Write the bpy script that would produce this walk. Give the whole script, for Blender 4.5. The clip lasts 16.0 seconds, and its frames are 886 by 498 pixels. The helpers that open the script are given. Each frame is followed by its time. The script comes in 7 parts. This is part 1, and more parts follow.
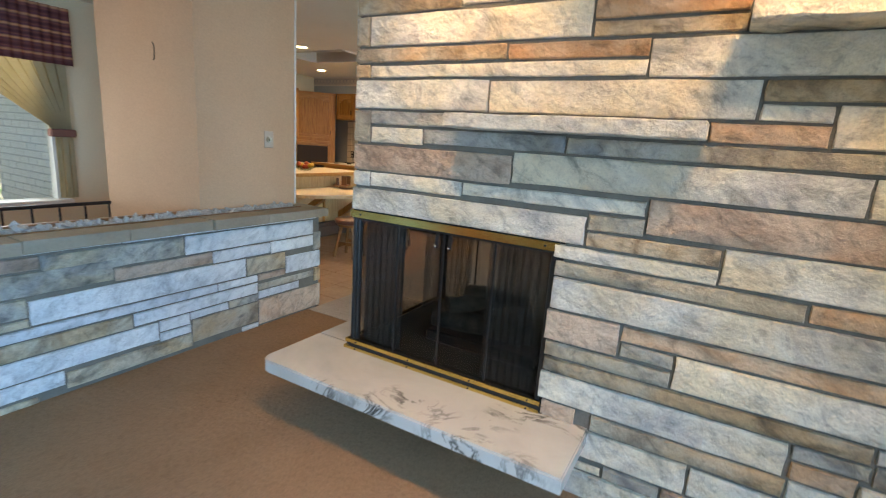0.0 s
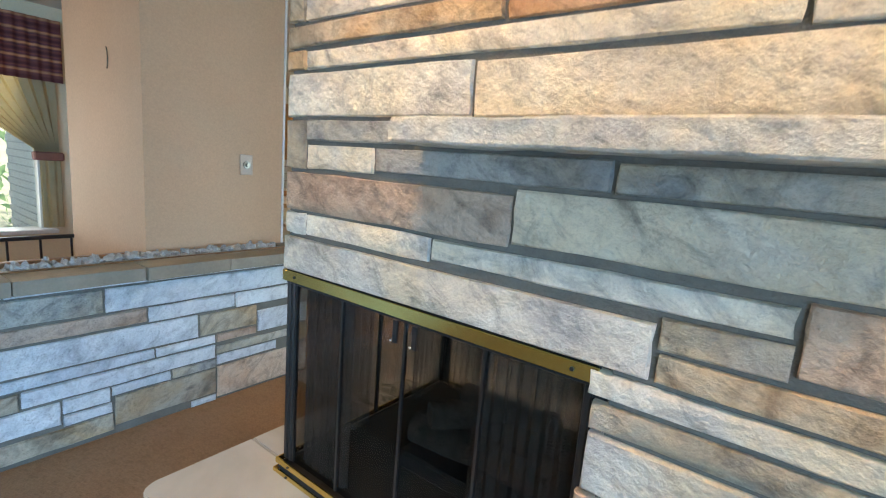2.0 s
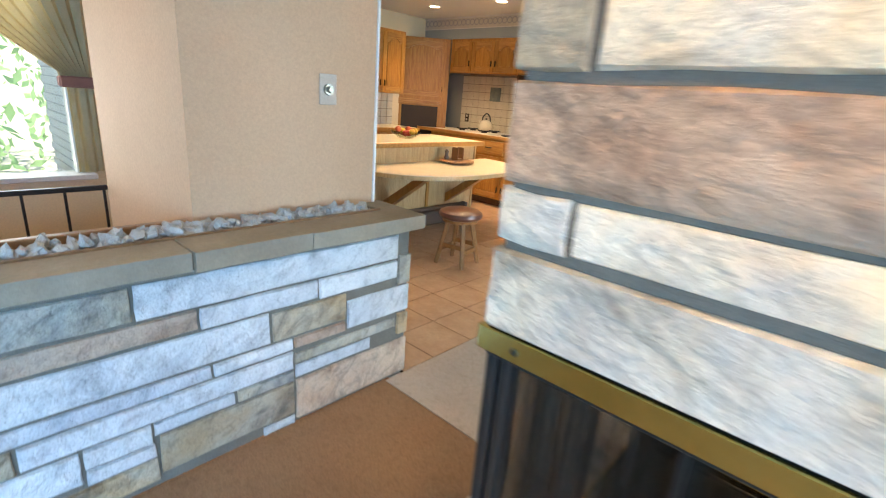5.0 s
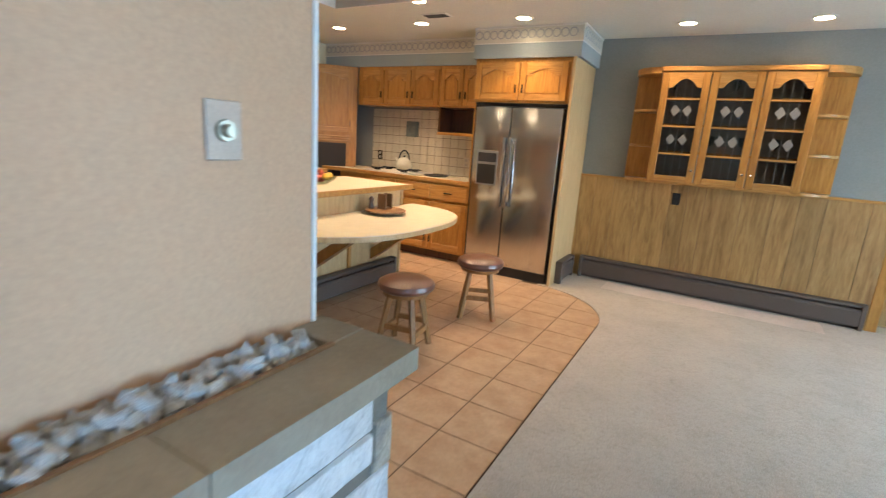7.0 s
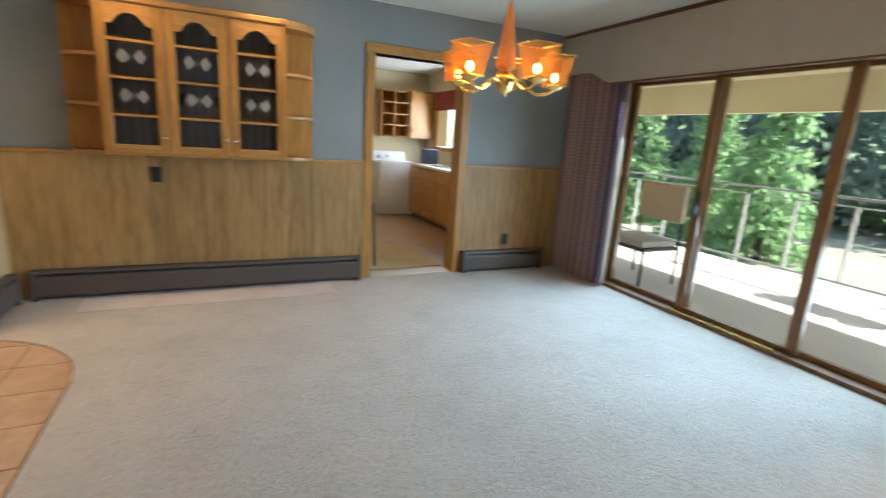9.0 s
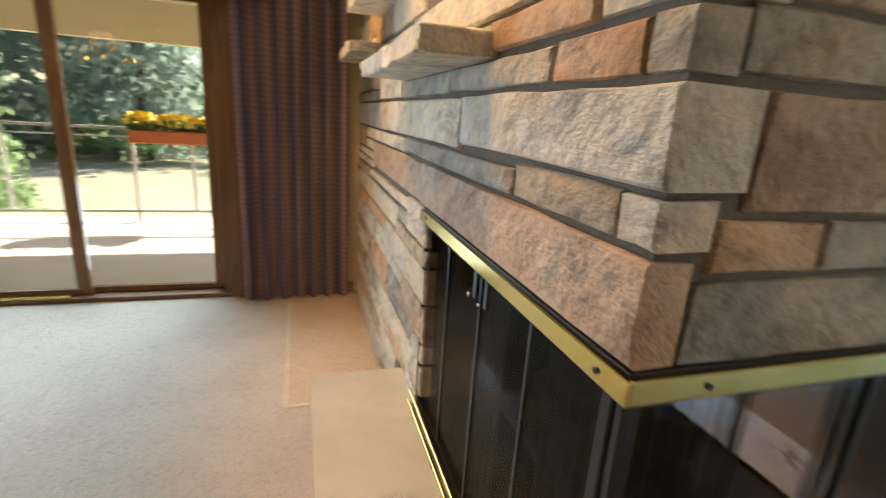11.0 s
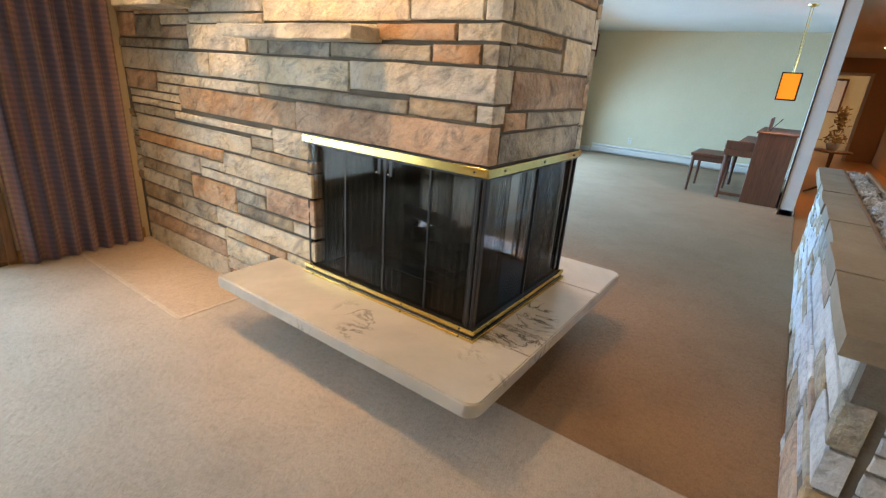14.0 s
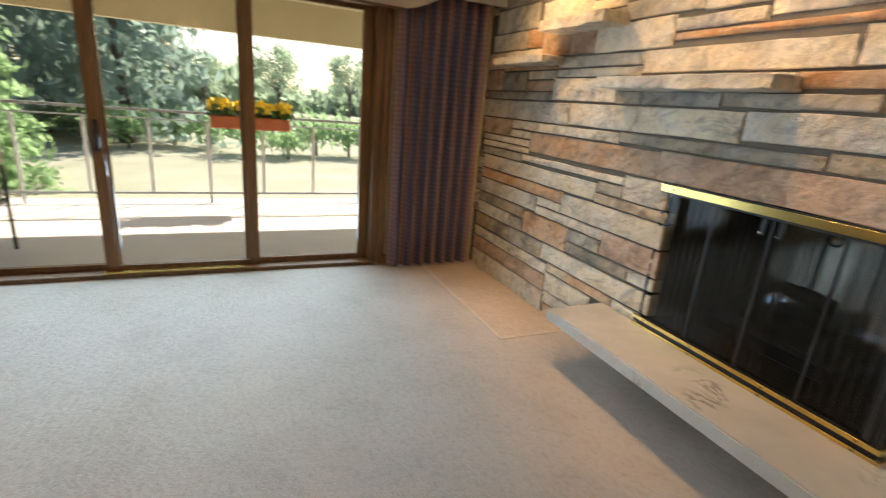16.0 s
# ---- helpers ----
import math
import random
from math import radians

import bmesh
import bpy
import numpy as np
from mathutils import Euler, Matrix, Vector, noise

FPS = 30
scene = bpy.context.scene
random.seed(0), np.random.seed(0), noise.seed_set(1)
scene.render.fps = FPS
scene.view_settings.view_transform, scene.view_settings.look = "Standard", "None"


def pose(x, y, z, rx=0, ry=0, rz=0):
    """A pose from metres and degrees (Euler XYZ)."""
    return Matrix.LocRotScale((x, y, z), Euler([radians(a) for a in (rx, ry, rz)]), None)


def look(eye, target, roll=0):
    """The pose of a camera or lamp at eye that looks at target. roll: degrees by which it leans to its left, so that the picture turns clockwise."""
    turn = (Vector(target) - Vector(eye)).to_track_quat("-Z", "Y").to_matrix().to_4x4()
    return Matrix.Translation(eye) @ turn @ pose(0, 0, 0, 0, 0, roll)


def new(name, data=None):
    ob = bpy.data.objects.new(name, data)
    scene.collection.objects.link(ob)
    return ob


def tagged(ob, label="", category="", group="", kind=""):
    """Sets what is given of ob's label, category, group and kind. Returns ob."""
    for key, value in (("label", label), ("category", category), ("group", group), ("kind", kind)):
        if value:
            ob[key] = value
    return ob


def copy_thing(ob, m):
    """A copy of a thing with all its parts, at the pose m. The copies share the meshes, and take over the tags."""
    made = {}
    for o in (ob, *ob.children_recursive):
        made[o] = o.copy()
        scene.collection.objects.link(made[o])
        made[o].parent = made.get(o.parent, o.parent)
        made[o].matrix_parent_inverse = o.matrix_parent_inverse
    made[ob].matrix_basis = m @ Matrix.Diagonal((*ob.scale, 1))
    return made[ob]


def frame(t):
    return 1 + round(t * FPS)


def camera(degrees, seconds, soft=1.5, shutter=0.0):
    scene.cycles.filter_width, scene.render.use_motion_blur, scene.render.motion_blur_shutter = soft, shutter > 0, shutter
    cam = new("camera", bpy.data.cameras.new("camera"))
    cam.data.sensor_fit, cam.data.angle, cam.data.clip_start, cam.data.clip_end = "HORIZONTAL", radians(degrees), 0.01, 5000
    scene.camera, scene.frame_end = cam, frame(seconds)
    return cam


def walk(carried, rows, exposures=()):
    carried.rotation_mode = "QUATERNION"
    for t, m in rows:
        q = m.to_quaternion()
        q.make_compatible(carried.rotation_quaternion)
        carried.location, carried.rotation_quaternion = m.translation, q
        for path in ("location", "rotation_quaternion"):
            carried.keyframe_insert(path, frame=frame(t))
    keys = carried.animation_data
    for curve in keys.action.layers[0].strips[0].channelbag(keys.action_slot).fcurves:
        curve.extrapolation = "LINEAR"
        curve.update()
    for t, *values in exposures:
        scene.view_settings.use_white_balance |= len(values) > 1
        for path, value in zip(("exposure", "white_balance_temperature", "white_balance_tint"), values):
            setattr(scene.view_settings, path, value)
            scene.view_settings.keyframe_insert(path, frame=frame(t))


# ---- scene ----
cam = camera(86.0, 16.0, soft=1.1, shutter=0.5)
PATH = [
    (0, (1.562, -1.821, 1.399), (0.602, -0.12, 0.97), 4.0),
    (0.5, (1.55, -1.49, 1.414), (0.568, 0.189, 0.948), 4.0),
    (1, (1.493, -1.245, 1.43), (0.398, 0.365, 0.971), 4.1),
    (1.5, (1.391, -1.049, 1.45), (0.218, 0.532, 1.099), 4.4),
    (2, (1.329, -0.914, 1.42), (0.149, 0.665, 1.085), 4.5),
    (2.5, (1.308, -0.793, 1.387), (0.113, 0.767, 1.013), 4.5),
    (3, (1.29, -0.696, 1.349), (0.142, 0.88, 0.903), 4.7),
    (3.5, (1.221, -0.63, 1.346), (0.114, 0.944, 0.799), 4.7),
    (4, (1.008, -0.612, 1.336), (-0.225, 0.847, 0.743), 5.0),
    (4.2, (0.885, -0.587, 1.345), (-0.398, 0.822, 0.736), 4.6),
    (6.3, (-0.355, -0.25, 1.347), (-1.507, 1.301, 0.833), 4.3),
    (6.5, (-0.416, -0.187, 1.34), (-1.499, 1.42, 0.846), 4.1),
    (7, (-0.537, 0.06, 1.359), (-1.496, 1.756, 0.909), 4.0),
    (7.5, (-0.611, 0.295, 1.365), (-1.27, 2.139, 0.956), 4.0),
    (8, (-0.603, 0.512, 1.413), (-0.713, 2.469, 1.019), 4.0),
    (8.5, (-0.522, 0.772, 1.405), (-0.105, 2.685, 0.997), 4.1),
    (9, (-0.427, 0.991, 1.353), (0.404, 2.753, 0.898), 3.7),
    (9.3, (-0.351, 1.059, 1.348), (0.77, 2.657, 0.912), 4.1),
    (9.6, (-0.314, 1.081, 1.348), (1.175, 2.338, 0.897), 3.9),
    (10, (-0.294, 1.107, 1.341), (1.524, 1.786, 0.86), 4.0),
    (12.3, (-0.75, 1.903, 1.396), (0.615, 0.552, 0.834), 3.7),
    (12.5, (-0.774, 2.007, 1.403), (0.541, 0.603, 0.857), 3.9),
    (13, (-0.835, 2.223, 1.409), (0.354, 0.688, 0.93), 4.3),
    (13.5, (-0.897, 2.36, 1.398), (0.229, 0.801, 0.848), 4.1),
    (14, (-0.904, 2.493, 1.376), (0.168, 0.952, 0.686), 4.2),
    (14.5, (-0.833, 2.627, 1.371), (0.304, 1.156, 0.636), 4.4),
    (15, (-0.738, 2.767, 1.34), (0.58, 1.438, 0.636), 4.9),
    (15.5, (-0.657, 2.842, 1.349), (0.9, 1.768, 0.699), 4.7),
    (16, (-0.614, 2.853, 1.331), (1.128, 2.061, 0.748), 4.9),
]
walk(cam, [(t, look(eye, aim, roll)) for t, eye, aim, roll in PATH], [
    (0, 1.42, 7800, 14), (1.5, 1.52, 7500, 12), (3.2, 1.7, 7100, 12), (4.2, 2.15, 7500, 14), (6.5, 2.05, 6700, 10), (7.8, 2.05, 6500, 10), (9, 1.75, 6400, 10),
    (10, 1.5, 7300, 14), (12.5, 1.7, 8300, 20), (14, 1.75, 8300, 20), (15, 1.65, 7800, 18), (16, 1.32, 7600, 18)])

# ---- light ----
world = bpy.data.worlds.new("world")
scene.world = world
world.use_nodes = True
wn = world.node_tree
sky = wn.nodes.new("ShaderNodeTexSky")
sky.sky_type = "NISHITA"
sky.sun_disc = False
sky.sun_elevation, sky.sun_rotation = radians(44), radians(136)
wn.links.new(sky.outputs[0], wn.nodes["Background"].inputs[0])
wn.nodes["Background"].inputs[1].default_value = 0.15

sun = new("sun", bpy.data.lights.new("sun", "SUN"))
sun.data.energy, sun.data.angle, sun.data.color = 5.0, radians(0.5), (1.0, 0.95, 0.86)
sun.matrix_basis = look((14, 6, 20), (14 - 1.37, 6 + 1.4, 20 - 1.9))


def area(name, m, sx, sy, watts, colour, spread=math.pi):
    """Sky light entering through a window opening."""
    lamp = new(name, bpy.data.lights.new(name, "AREA"))
    lamp.data.shape, lamp.data.size, lamp.data.size_y = "RECTANGLE", sx, sy
    lamp.data.energy, lamp.data.color = watts, colour
    lamp.matrix_basis, lamp.data.spread = m, spread
    return lamp


def spot(name, x, y, z, watts, colour, wide=110, blend=0.7, aim=(0, 0, -1)):
    lamp = new(name, bpy.data.lights.new(name, "SPOT"))
    lamp.data.energy, lamp.data.color = watts, colour
    lamp.data.spot_size, lamp.data.spot_blend, lamp.data.shadow_soft_size = radians(wide), blend, 0.11
    lamp.matrix_basis = look((x, y, z), (x + aim[0], y + aim[1] + 1e-4, z + aim[2]))
    return lamp


DAY, WARM = (0.72, 0.86, 1.0), (1.0, 0.66, 0.34)
area("slider_daylight", look((3.075, 3.2, 1.0), (0, 3.2, 0.35)), 2.55, 1.7, 33, (0.44, 0.72, 1.0), 2.3)
area("living_window_daylight", look((3.03, -4.3, 1.2), (0, -4.3, -0.3)), 5.8, 1.6, 145, (0.19, 0.51, 1.0), 2.5)
area("entry_window_daylight", look((-3.68, -1.2, 1.32), (0, -1.0, 0.8)), 2.6, 1.25, 14, DAY)
area("skylight_daylight", look((-3.2, 3.2, 2.9), (-3.2, 3.2001, 0)), 1.0, 0.6, 17, DAY)
area("laundry_window_daylight", look((3.02, 8.4, 1.55), (0, 8.2, 1.0)), 0.8, 0.8, 12, DAY)
# the last position is an unseen light, added to brighten the chimney's free end
DOWN = [(-1.0, 4.76), (-0.08, 4.8), (-2.27, 4.27), (-3.31, 4.23), (-4.33, 4.19), (-2.91, 3.56), (-3.1, 2.6),
        (0.75, 1.42), (2.0, 1.42), (0.55, -0.52), (1.75, -0.52), (-2.0, -0.5), (-1.9, -6.5), (-1.9, -10.5), (-0.6, 0.3)]

for k, (x, y) in enumerate(DOWN):
    spot("downlight", x, y, 2.425, (10 if k < 2 else 22) if k < 7 else (32 if k < 9 else 30 if k < 11 else 5 if k < 12 else 44 if k < 14 else 4), (1.0, 0.73, 0.45) if k < 7 else WARM, 110 if k < 7 else 100, 0.7, (0, -0.6, -1) if k in (7, 8) else (0, 0.35, -1) if k in (9, 10) else (0, 0, -1))
chandelier_light = new("chandelier_light", bpy.data.lights.new("chandelier_light", "POINT"))
chandelier_light.data.energy, chandelier_light.data.color, chandelier_light.data.shadow_soft_size = 2.0, (1.0, 0.62, 0.3), 0.12
chandelier_light.location = (0.9, 3.2, 1.84)
laundry_light = spot("laundry_light", 1.4, 7.3, 2.42, 14, (1.0, 0.70, 0.40), 150)
living_light = spot("pendant_light", -0.68, -5.07, 1.34, 4, WARM, 150)

# ---- materials ----


def nodes(name):
    m = bpy.data.materials.new(name)
    m.use_nodes = True
    t = m.node_tree
    return m, t, t.nodes["Principled BSDF"]


def noise_node(t, scale, detail=4, rough=0.6, stretch=(1, 1, 1), shift=None, distort=0.0, turn=None):
    """Noise in the object's own metres; shift adds a random offset for each object, turn slants the stretched axes."""
    co = t.nodes.new("ShaderNodeTexCoord")
    mp = t.nodes.new("ShaderNodeMapping")
    if turn:
        mp.vector_type, mp.inputs["Rotation"].default_value = "TEXTURE", turn
        stretch = tuple(1 / v for v in stretch)
    mp.inputs["Scale"].default_value = stretch
    t.links.new(co.outputs["Object"], mp.inputs["Vector"])
    if shift:
        info = t.nodes.new("ShaderNodeObjectInfo")
        mul = t.nodes.new("ShaderNodeMath")
        mul.operation, mul.inputs[1].default_value = "MULTIPLY", shift
        t.links.new(info.outputs["Random"], mul.inputs[0])
        t.links.new(mul.outputs[0], mp.inputs["Location"])
    n = t.nodes.new("ShaderNodeTexNoise")
    n.inputs["Scale"].default_value, n.inputs["Detail"].default_value = scale, detail
    n.inputs["Roughness"].default_value, n.inputs["Distortion"].default_value = rough, distort
    t.links.new(mp.outputs[0], n.inputs["Vector"])
    return n


def ramp(t, source, stops):
    r = t.nodes.new("ShaderNodeValToRGB")
    e = r.color_ramp.elements
    while len(e) < len(stops):
        e.new(0.5)
    for k, (at, c) in enumerate(stops):
        e[k].position, e[k].color = at, (*c, 1)
    t.links.new(source, r.inputs[0])
    return r.outputs[0]


def mix(t, kind, fac, a, b):
    m = t.nodes.new("ShaderNodeMix")
    m.data_type, m.blend_type = "RGBA", kind
    for value, slot in ((fac, m.inputs[0]), (a, m.inputs[6]), (b, m.inputs[7])):
        if hasattr(value, "is_linked"):
            t.links.new(value, slot)
        else:
            slot.default_value = value if not isinstance(value, tuple) else (*value, 1)
    return m.outputs[2]


def bump(t, p, height, strength=0.3, distance=0.01):
    b = t.nodes.new("ShaderNodeBump")
    b.inputs["Strength"].default_value, b.inputs["Distance"].default_value = strength, distance
    t.links.new(height, b.inputs["Height"])
    t.links.new(b.outputs[0], p.inputs["Normal"])


def surf(name, a, b, rough=0.6, scale=6.0, fine=60.0, metal=0.0, relief=0.15, depth=0.004, stretch=(1, 1, 1), shift=None, spec=0.5):
    """Two colours mixed by broad noise, speckled by fine noise, with relief."""
    m, t, p = nodes(name)
    big = noise_node(t, scale, 4, 0.6, stretch, shift)
    small = noise_node(t, fine, 3, 0.7, stretch, shift)
    base = ramp(t, big.outputs[0], [(0.3, a), (0.7, b)])
    grain = ramp(t, small.outputs[0], [(0.25, (0.82,) * 3), (0.75, (1.0,) * 3)])
    t.links.new(mix(t, "MULTIPLY", 1.0, base, grain), p.inputs["Base Color"])
    p.inputs["Roughness"].default_value, p.inputs["Metallic"].default_value = rough, metal
    p.inputs["Specular IOR Level"].default_value = spec
    if relief:
        bump(t, p, small.outputs[0], relief, depth)
    return m


def wood(name, dark, mid, light, grain=(14, 14, 1.2), rough=0.38, shift=7.0, knots=0.0):
    m, t, p = nodes(name)
    a = noise_node(t, 3.0, 5, 0.65, grain, shift, 0.6)
    b = noise_node(t, 14.0, 4, 0.7, grain, shift)
    base = ramp(t, a.outputs[0], [(0.28, dark), (0.5, mid), (0.72, light)])
    fine = ramp(t, b.outputs[0], [(0.3, (0.72, 0.68, 0.62)), (0.6, (1, 1, 1))])
    col = mix(t, "MULTIPLY", 0.8, base, fine)
    if shift:
        info = t.nodes.new("ShaderNodeObjectInfo")
        tone = ramp(t, info.outputs["Random"], [(0.0, (0.80, 0.78, 0.76)), (1.0, (1.08, 1.05, 1.0))])
        col = mix(t, "MULTIPLY", 1.0, col, tone)
    t.links.new(col, p.inputs["Base Color"])
    p.inputs["Roughness"].default_value = rough
    bump(t, p, b.outputs[0], 0.12, 0.002)
    return m


def stone(name, pale, mid, dark, tint, vein=0.6, rough=0.58):
    """Split-face marble: cloudy body with grey drifts and tan patches, slanting veins, crystalline relief."""
    m, t, p = nodes(name)
    slant = (0.55, 0.55, 0.0)
    cloud = noise_node(t, 3.4, 7, 0.60, (1, 1, 1.5), 23.0, 0.9, slant)
    patch = noise_node(t, 2.6, 5, 0.6, (1, 1, 1.3), 41.0, 0.6)
    streak = noise_node(t, 5.5, 9, 0.68, (1, 1, 2.0), 31.0, 1.4, slant)
    hair = noise_node(t, 12.0, 8, 0.66, (1, 1, 1.6), 13.0, 0.8, slant)
    fine = noise_node(t, 120, 5, 0.8, (1, 1, 1), 11.0)
    rock = noise_node(t, 18, 6, 0.60, (1, 1, 1.2), 17.0, 0.0, slant)
    base = ramp(t, cloud.outputs[0], [(0.28, dark), (0.41, mid), (0.52, pale), (0.70, tuple(min(0.82, v * 1.10) for v in pale))])
    warm = ramp(t, patch.outputs[0], [(0.42, (0, 0, 0)), (0.60, (1, 1, 1))])
    col = mix(t, "MULTIPLY", warm, base, tint)
    veins = ramp(t, streak.outputs[0], [(0.32, (0.22, 0.22, 0.23)), (0.40, (0.60, 0.62, 0.63)), (0.49, (1, 1, 1))])
    col = mix(t, "MULTIPLY", vein * 0.75, col, veins)
    thin = ramp(t, hair.outputs[0], [(0.34, (0.50, 0.52, 0.54)), (0.46, (0.94, 0.95, 0.95)), (0.64, (1.10, 1.10, 1.09))])
    col = mix(t, "MULTIPLY", 0.6, col, thin)
    speck = ramp(t, fine.outputs[0], [(0.32, (0.78, 0.78, 0.78)), (0.48, (0.98, 0.98, 0.98)), (0.72, (1.12, 1.12, 1.12))])
    col = mix(t, "MULTIPLY", 0.8, col, speck)
    info = t.nodes.new("ShaderNodeObjectInfo")
    tone = ramp(t, info.outputs["Random"], [(0.0, (0.80, 0.82, 0.84)), (0.5, (1.0, 0.98, 0.94)), (1.0, (1.06, 1.04, 1.0))])
    t.links.new(mix(t, "MULTIPLY", 1.0, col, tone), p.inputs["Base Color"])
    p.inputs["Roughness"].default_value = rough
    add = t.nodes.new("ShaderNodeMath")
    add.operation = "MULTIPLY_ADD"
    add.inputs[1].default_value = 0.10
    t.links.new(fine.outputs[0], add.inputs[0])
    t.links.new(rock.outputs[0], add.inputs[2])
    bump(t, p, add.outputs[0], 1.0, 0.030)
    return m


def plain(name, c, rough=0.5, metal=0.0, spec=0.5):
    return surf(name, tuple(v * 0.94 for v in c), c, rough, 9, 120, metal, 0.05, 0.001, spec=spec)


def glowing(name, c, strength):
    m, t, p = nodes(name)
    p.inputs["Base Color"].default_value = (*c, 1)
    p.inputs["Emission Color"].default_value, p.inputs["Emission Strength"].default_value = (*c, 1), strength
    return m


def glass(name, tint=(1, 1, 1), rough=0.0, ior=1.45):
    m, t, p = nodes(name)
    p.inputs["Base Color"].default_value = (*tint, 1)
    p.inputs["Transmission Weight"].default_value, p.inputs["Roughness"].default_value, p.inputs["IOR"].default_value = 1.0, rough, ior
    return m


def leaf_cloth(name, a, b):
    """Leaves: part of the light shines through them."""
    m = surf(name, a, b, 0.7, 3, 25, relief=0, shift=9.0)
    t = m.node_tree
    p, out = t.nodes["Principled BSDF"], t.nodes["Material Output"]
    tr, mx = t.nodes.new("ShaderNodeBsdfTranslucent"), t.nodes.new("ShaderNodeMixShader")
    tr.inputs[0].default_value = (*(min(1, v * 2.4) for v in b), 1)
    mx.inputs[0].default_value = 0.5
    t.links.new(p.outputs[0], mx.inputs[1])
    t.links.new(tr.outputs[0], mx.inputs[2])
    t.links.new(mx.outputs[0], out.inputs[0])
    return m


def pane_glass(name, tint, gloss=0.04, shineness=0.4):
    """Thin pane: lets light straight through, with a faint mirror by Fresnel."""
    m = bpy.data.materials.new(name)
    m.use_nodes = True
    t = m.node_tree
    t.nodes.clear()
    out, mixer = t.nodes.new("ShaderNodeOutputMaterial"), t.nodes.new("ShaderNodeMixShader")
    clear, shine, fr = t.nodes.new("ShaderNodeBsdfTransparent"), t.nodes.new("ShaderNodeBsdfGlossy"), t.nodes.new("ShaderNodeLayerWeight")
    clear.inputs[0].default_value = (*tint, 1)
    shine.inputs["Roughness"].default_value = gloss
    fr.inputs[0].default_value = 0.5
    steep, weak = t.nodes.new("ShaderNodeMath"), t.nodes.new("ShaderNodeMath")
    steep.operation, steep.inputs[1].default_value = "POWER", 5.0
    weak.operation, weak.inputs[1].default_value, weak.inputs[2].default_value = "MULTIPLY_ADD", shineness, 0.014
    t.links.new(fr.outputs["Facing"], steep.inputs[0])
    t.links.new(steep.outputs[0], weak.inputs[0])
    t.links.new(weak.outputs[0], mixer.inputs[0])
    t.links.new(clear.outputs[0], mixer.inputs[1])
    t.links.new(shine.outputs[0], mixer.inputs[2])
    t.links.new(mixer.outputs[0], out.inputs[0])
    return m


PAINT_PEACH = surf("peach_paint", (0.545, 0.325, 0.19), (0.58, 0.352, 0.212), 0.75, 1.5, 90, relief=0.06, depth=0.001)
PAINT_CREAM = surf("cream_paint", (0.75, 0.62, 0.40), (0.79, 0.66, 0.44), 0.75, 1.5, 90, relief=0.06, depth=0.001)
PAINT_LIVING = surf("living_paint", (0.62, 0.50, 0.31), (0.66, 0.54, 0.345), 0.75, 1.5, 90, relief=0.06, depth=0.001)
PAINT_BLUE = surf("blue_grey_paint", (0.245, 0.26, 0.255), (0.275, 0.29, 0.285), 0.7, 2, 90, relief=0.06, depth=0.001)
CEILING = surf("ceiling_paint", (0.70, 0.68, 0.60), (0.74, 0.72, 0.64), 0.85, 2, 70, relief=0.1, depth=0.002)
WHITE_TRIM = plain("white_trim", (0.74, 0.71, 0.66), 0.45)


def carpet(name, a, b):
    """Cut pile: tufts, brushed footprints and broad shading."""
    m, t, p = nodes(name)
    wide, brush, tuft = noise_node(t, 1.1, 3, 0.5), noise_node(t, 3.5, 4, 0.6, (1, 1, 1), None, 0.3), noise_node(t, 150, 3, 0.7)
    clump = noise_node(t, 38, 3, 0.65)
    col = ramp(t, wide.outputs[0], [(0.3, a), (0.7, b)])
    col = mix(t, "MULTIPLY", 1.0, col, ramp(t, brush.outputs[0], [(0.30, (0.91, 0.90, 0.89)), (0.55, (1, 1, 1))]))
    col = mix(t, "MULTIPLY", 1.0, col, ramp(t, tuft.outputs[0], [(0.30, (0.80, 0.79, 0.78)), (0.60, (1.05, 1.05, 1.05))]))
    col = mix(t, "MULTIPLY", 1.0, col, ramp(t, clump.outputs[0], [(0.33, (0.90, 0.895, 0.89)), (0.52, (1.01, 1.01, 1.01))]))
    t.links.new(col, p.inputs["Base Color"])
    p.inputs["Roughness"].default_value, p.inputs["Specular IOR Level"].default_value = 0.95, 0.1
    add = t.nodes.new("ShaderNodeMath")
    add.operation, add.inputs[1].default_value = "MULTIPLY_ADD", 0.6
    t.links.new(tuft.outputs[0], add.inputs[0])
    t.links.new(clump.outputs[0], add.inputs[2])
    bump(t, p, add.outputs[0], 0.6, 0.012)
    return m


CARPET_LIVING = carpet("tan_carpet", (0.275, 0.17, 0.10), (0.325, 0.205, 0.125))
CARPET_DINING = carpet("light_carpet", (0.49, 0.43, 0.375), (0.55, 0.485, 0.42))
CONCRETE = surf("concrete", (0.5, 0.5, 0.48), (0.58, 0.57, 0.55), 0.9, 3, 80)
OAK = wood("honey_oak", (0.34, 0.14, 0.03), (0.48, 0.225, 0.05), (0.58, 0.30, 0.085), rough=0.35)
OAK_H = wood("honey_oak_rail", (0.36, 0.16, 0.04), (0.50, 0.25, 0.07), (0.60, 0.33, 0.11), (1.2, 14, 14), rough=0.35)
OAK_PALE = wood("pale_oak_panel", (0.50, 0.33, 0.16), (0.60, 0.42, 0.22), (0.66, 0.48, 0.27), rough=0.4)
PANELLING = wood("knotty_panelling", (0.25, 0.125, 0.042), (0.43, 0.245, 0.088), (0.53, 0.325, 0.13), (7, 7, 0.8), 0.5)
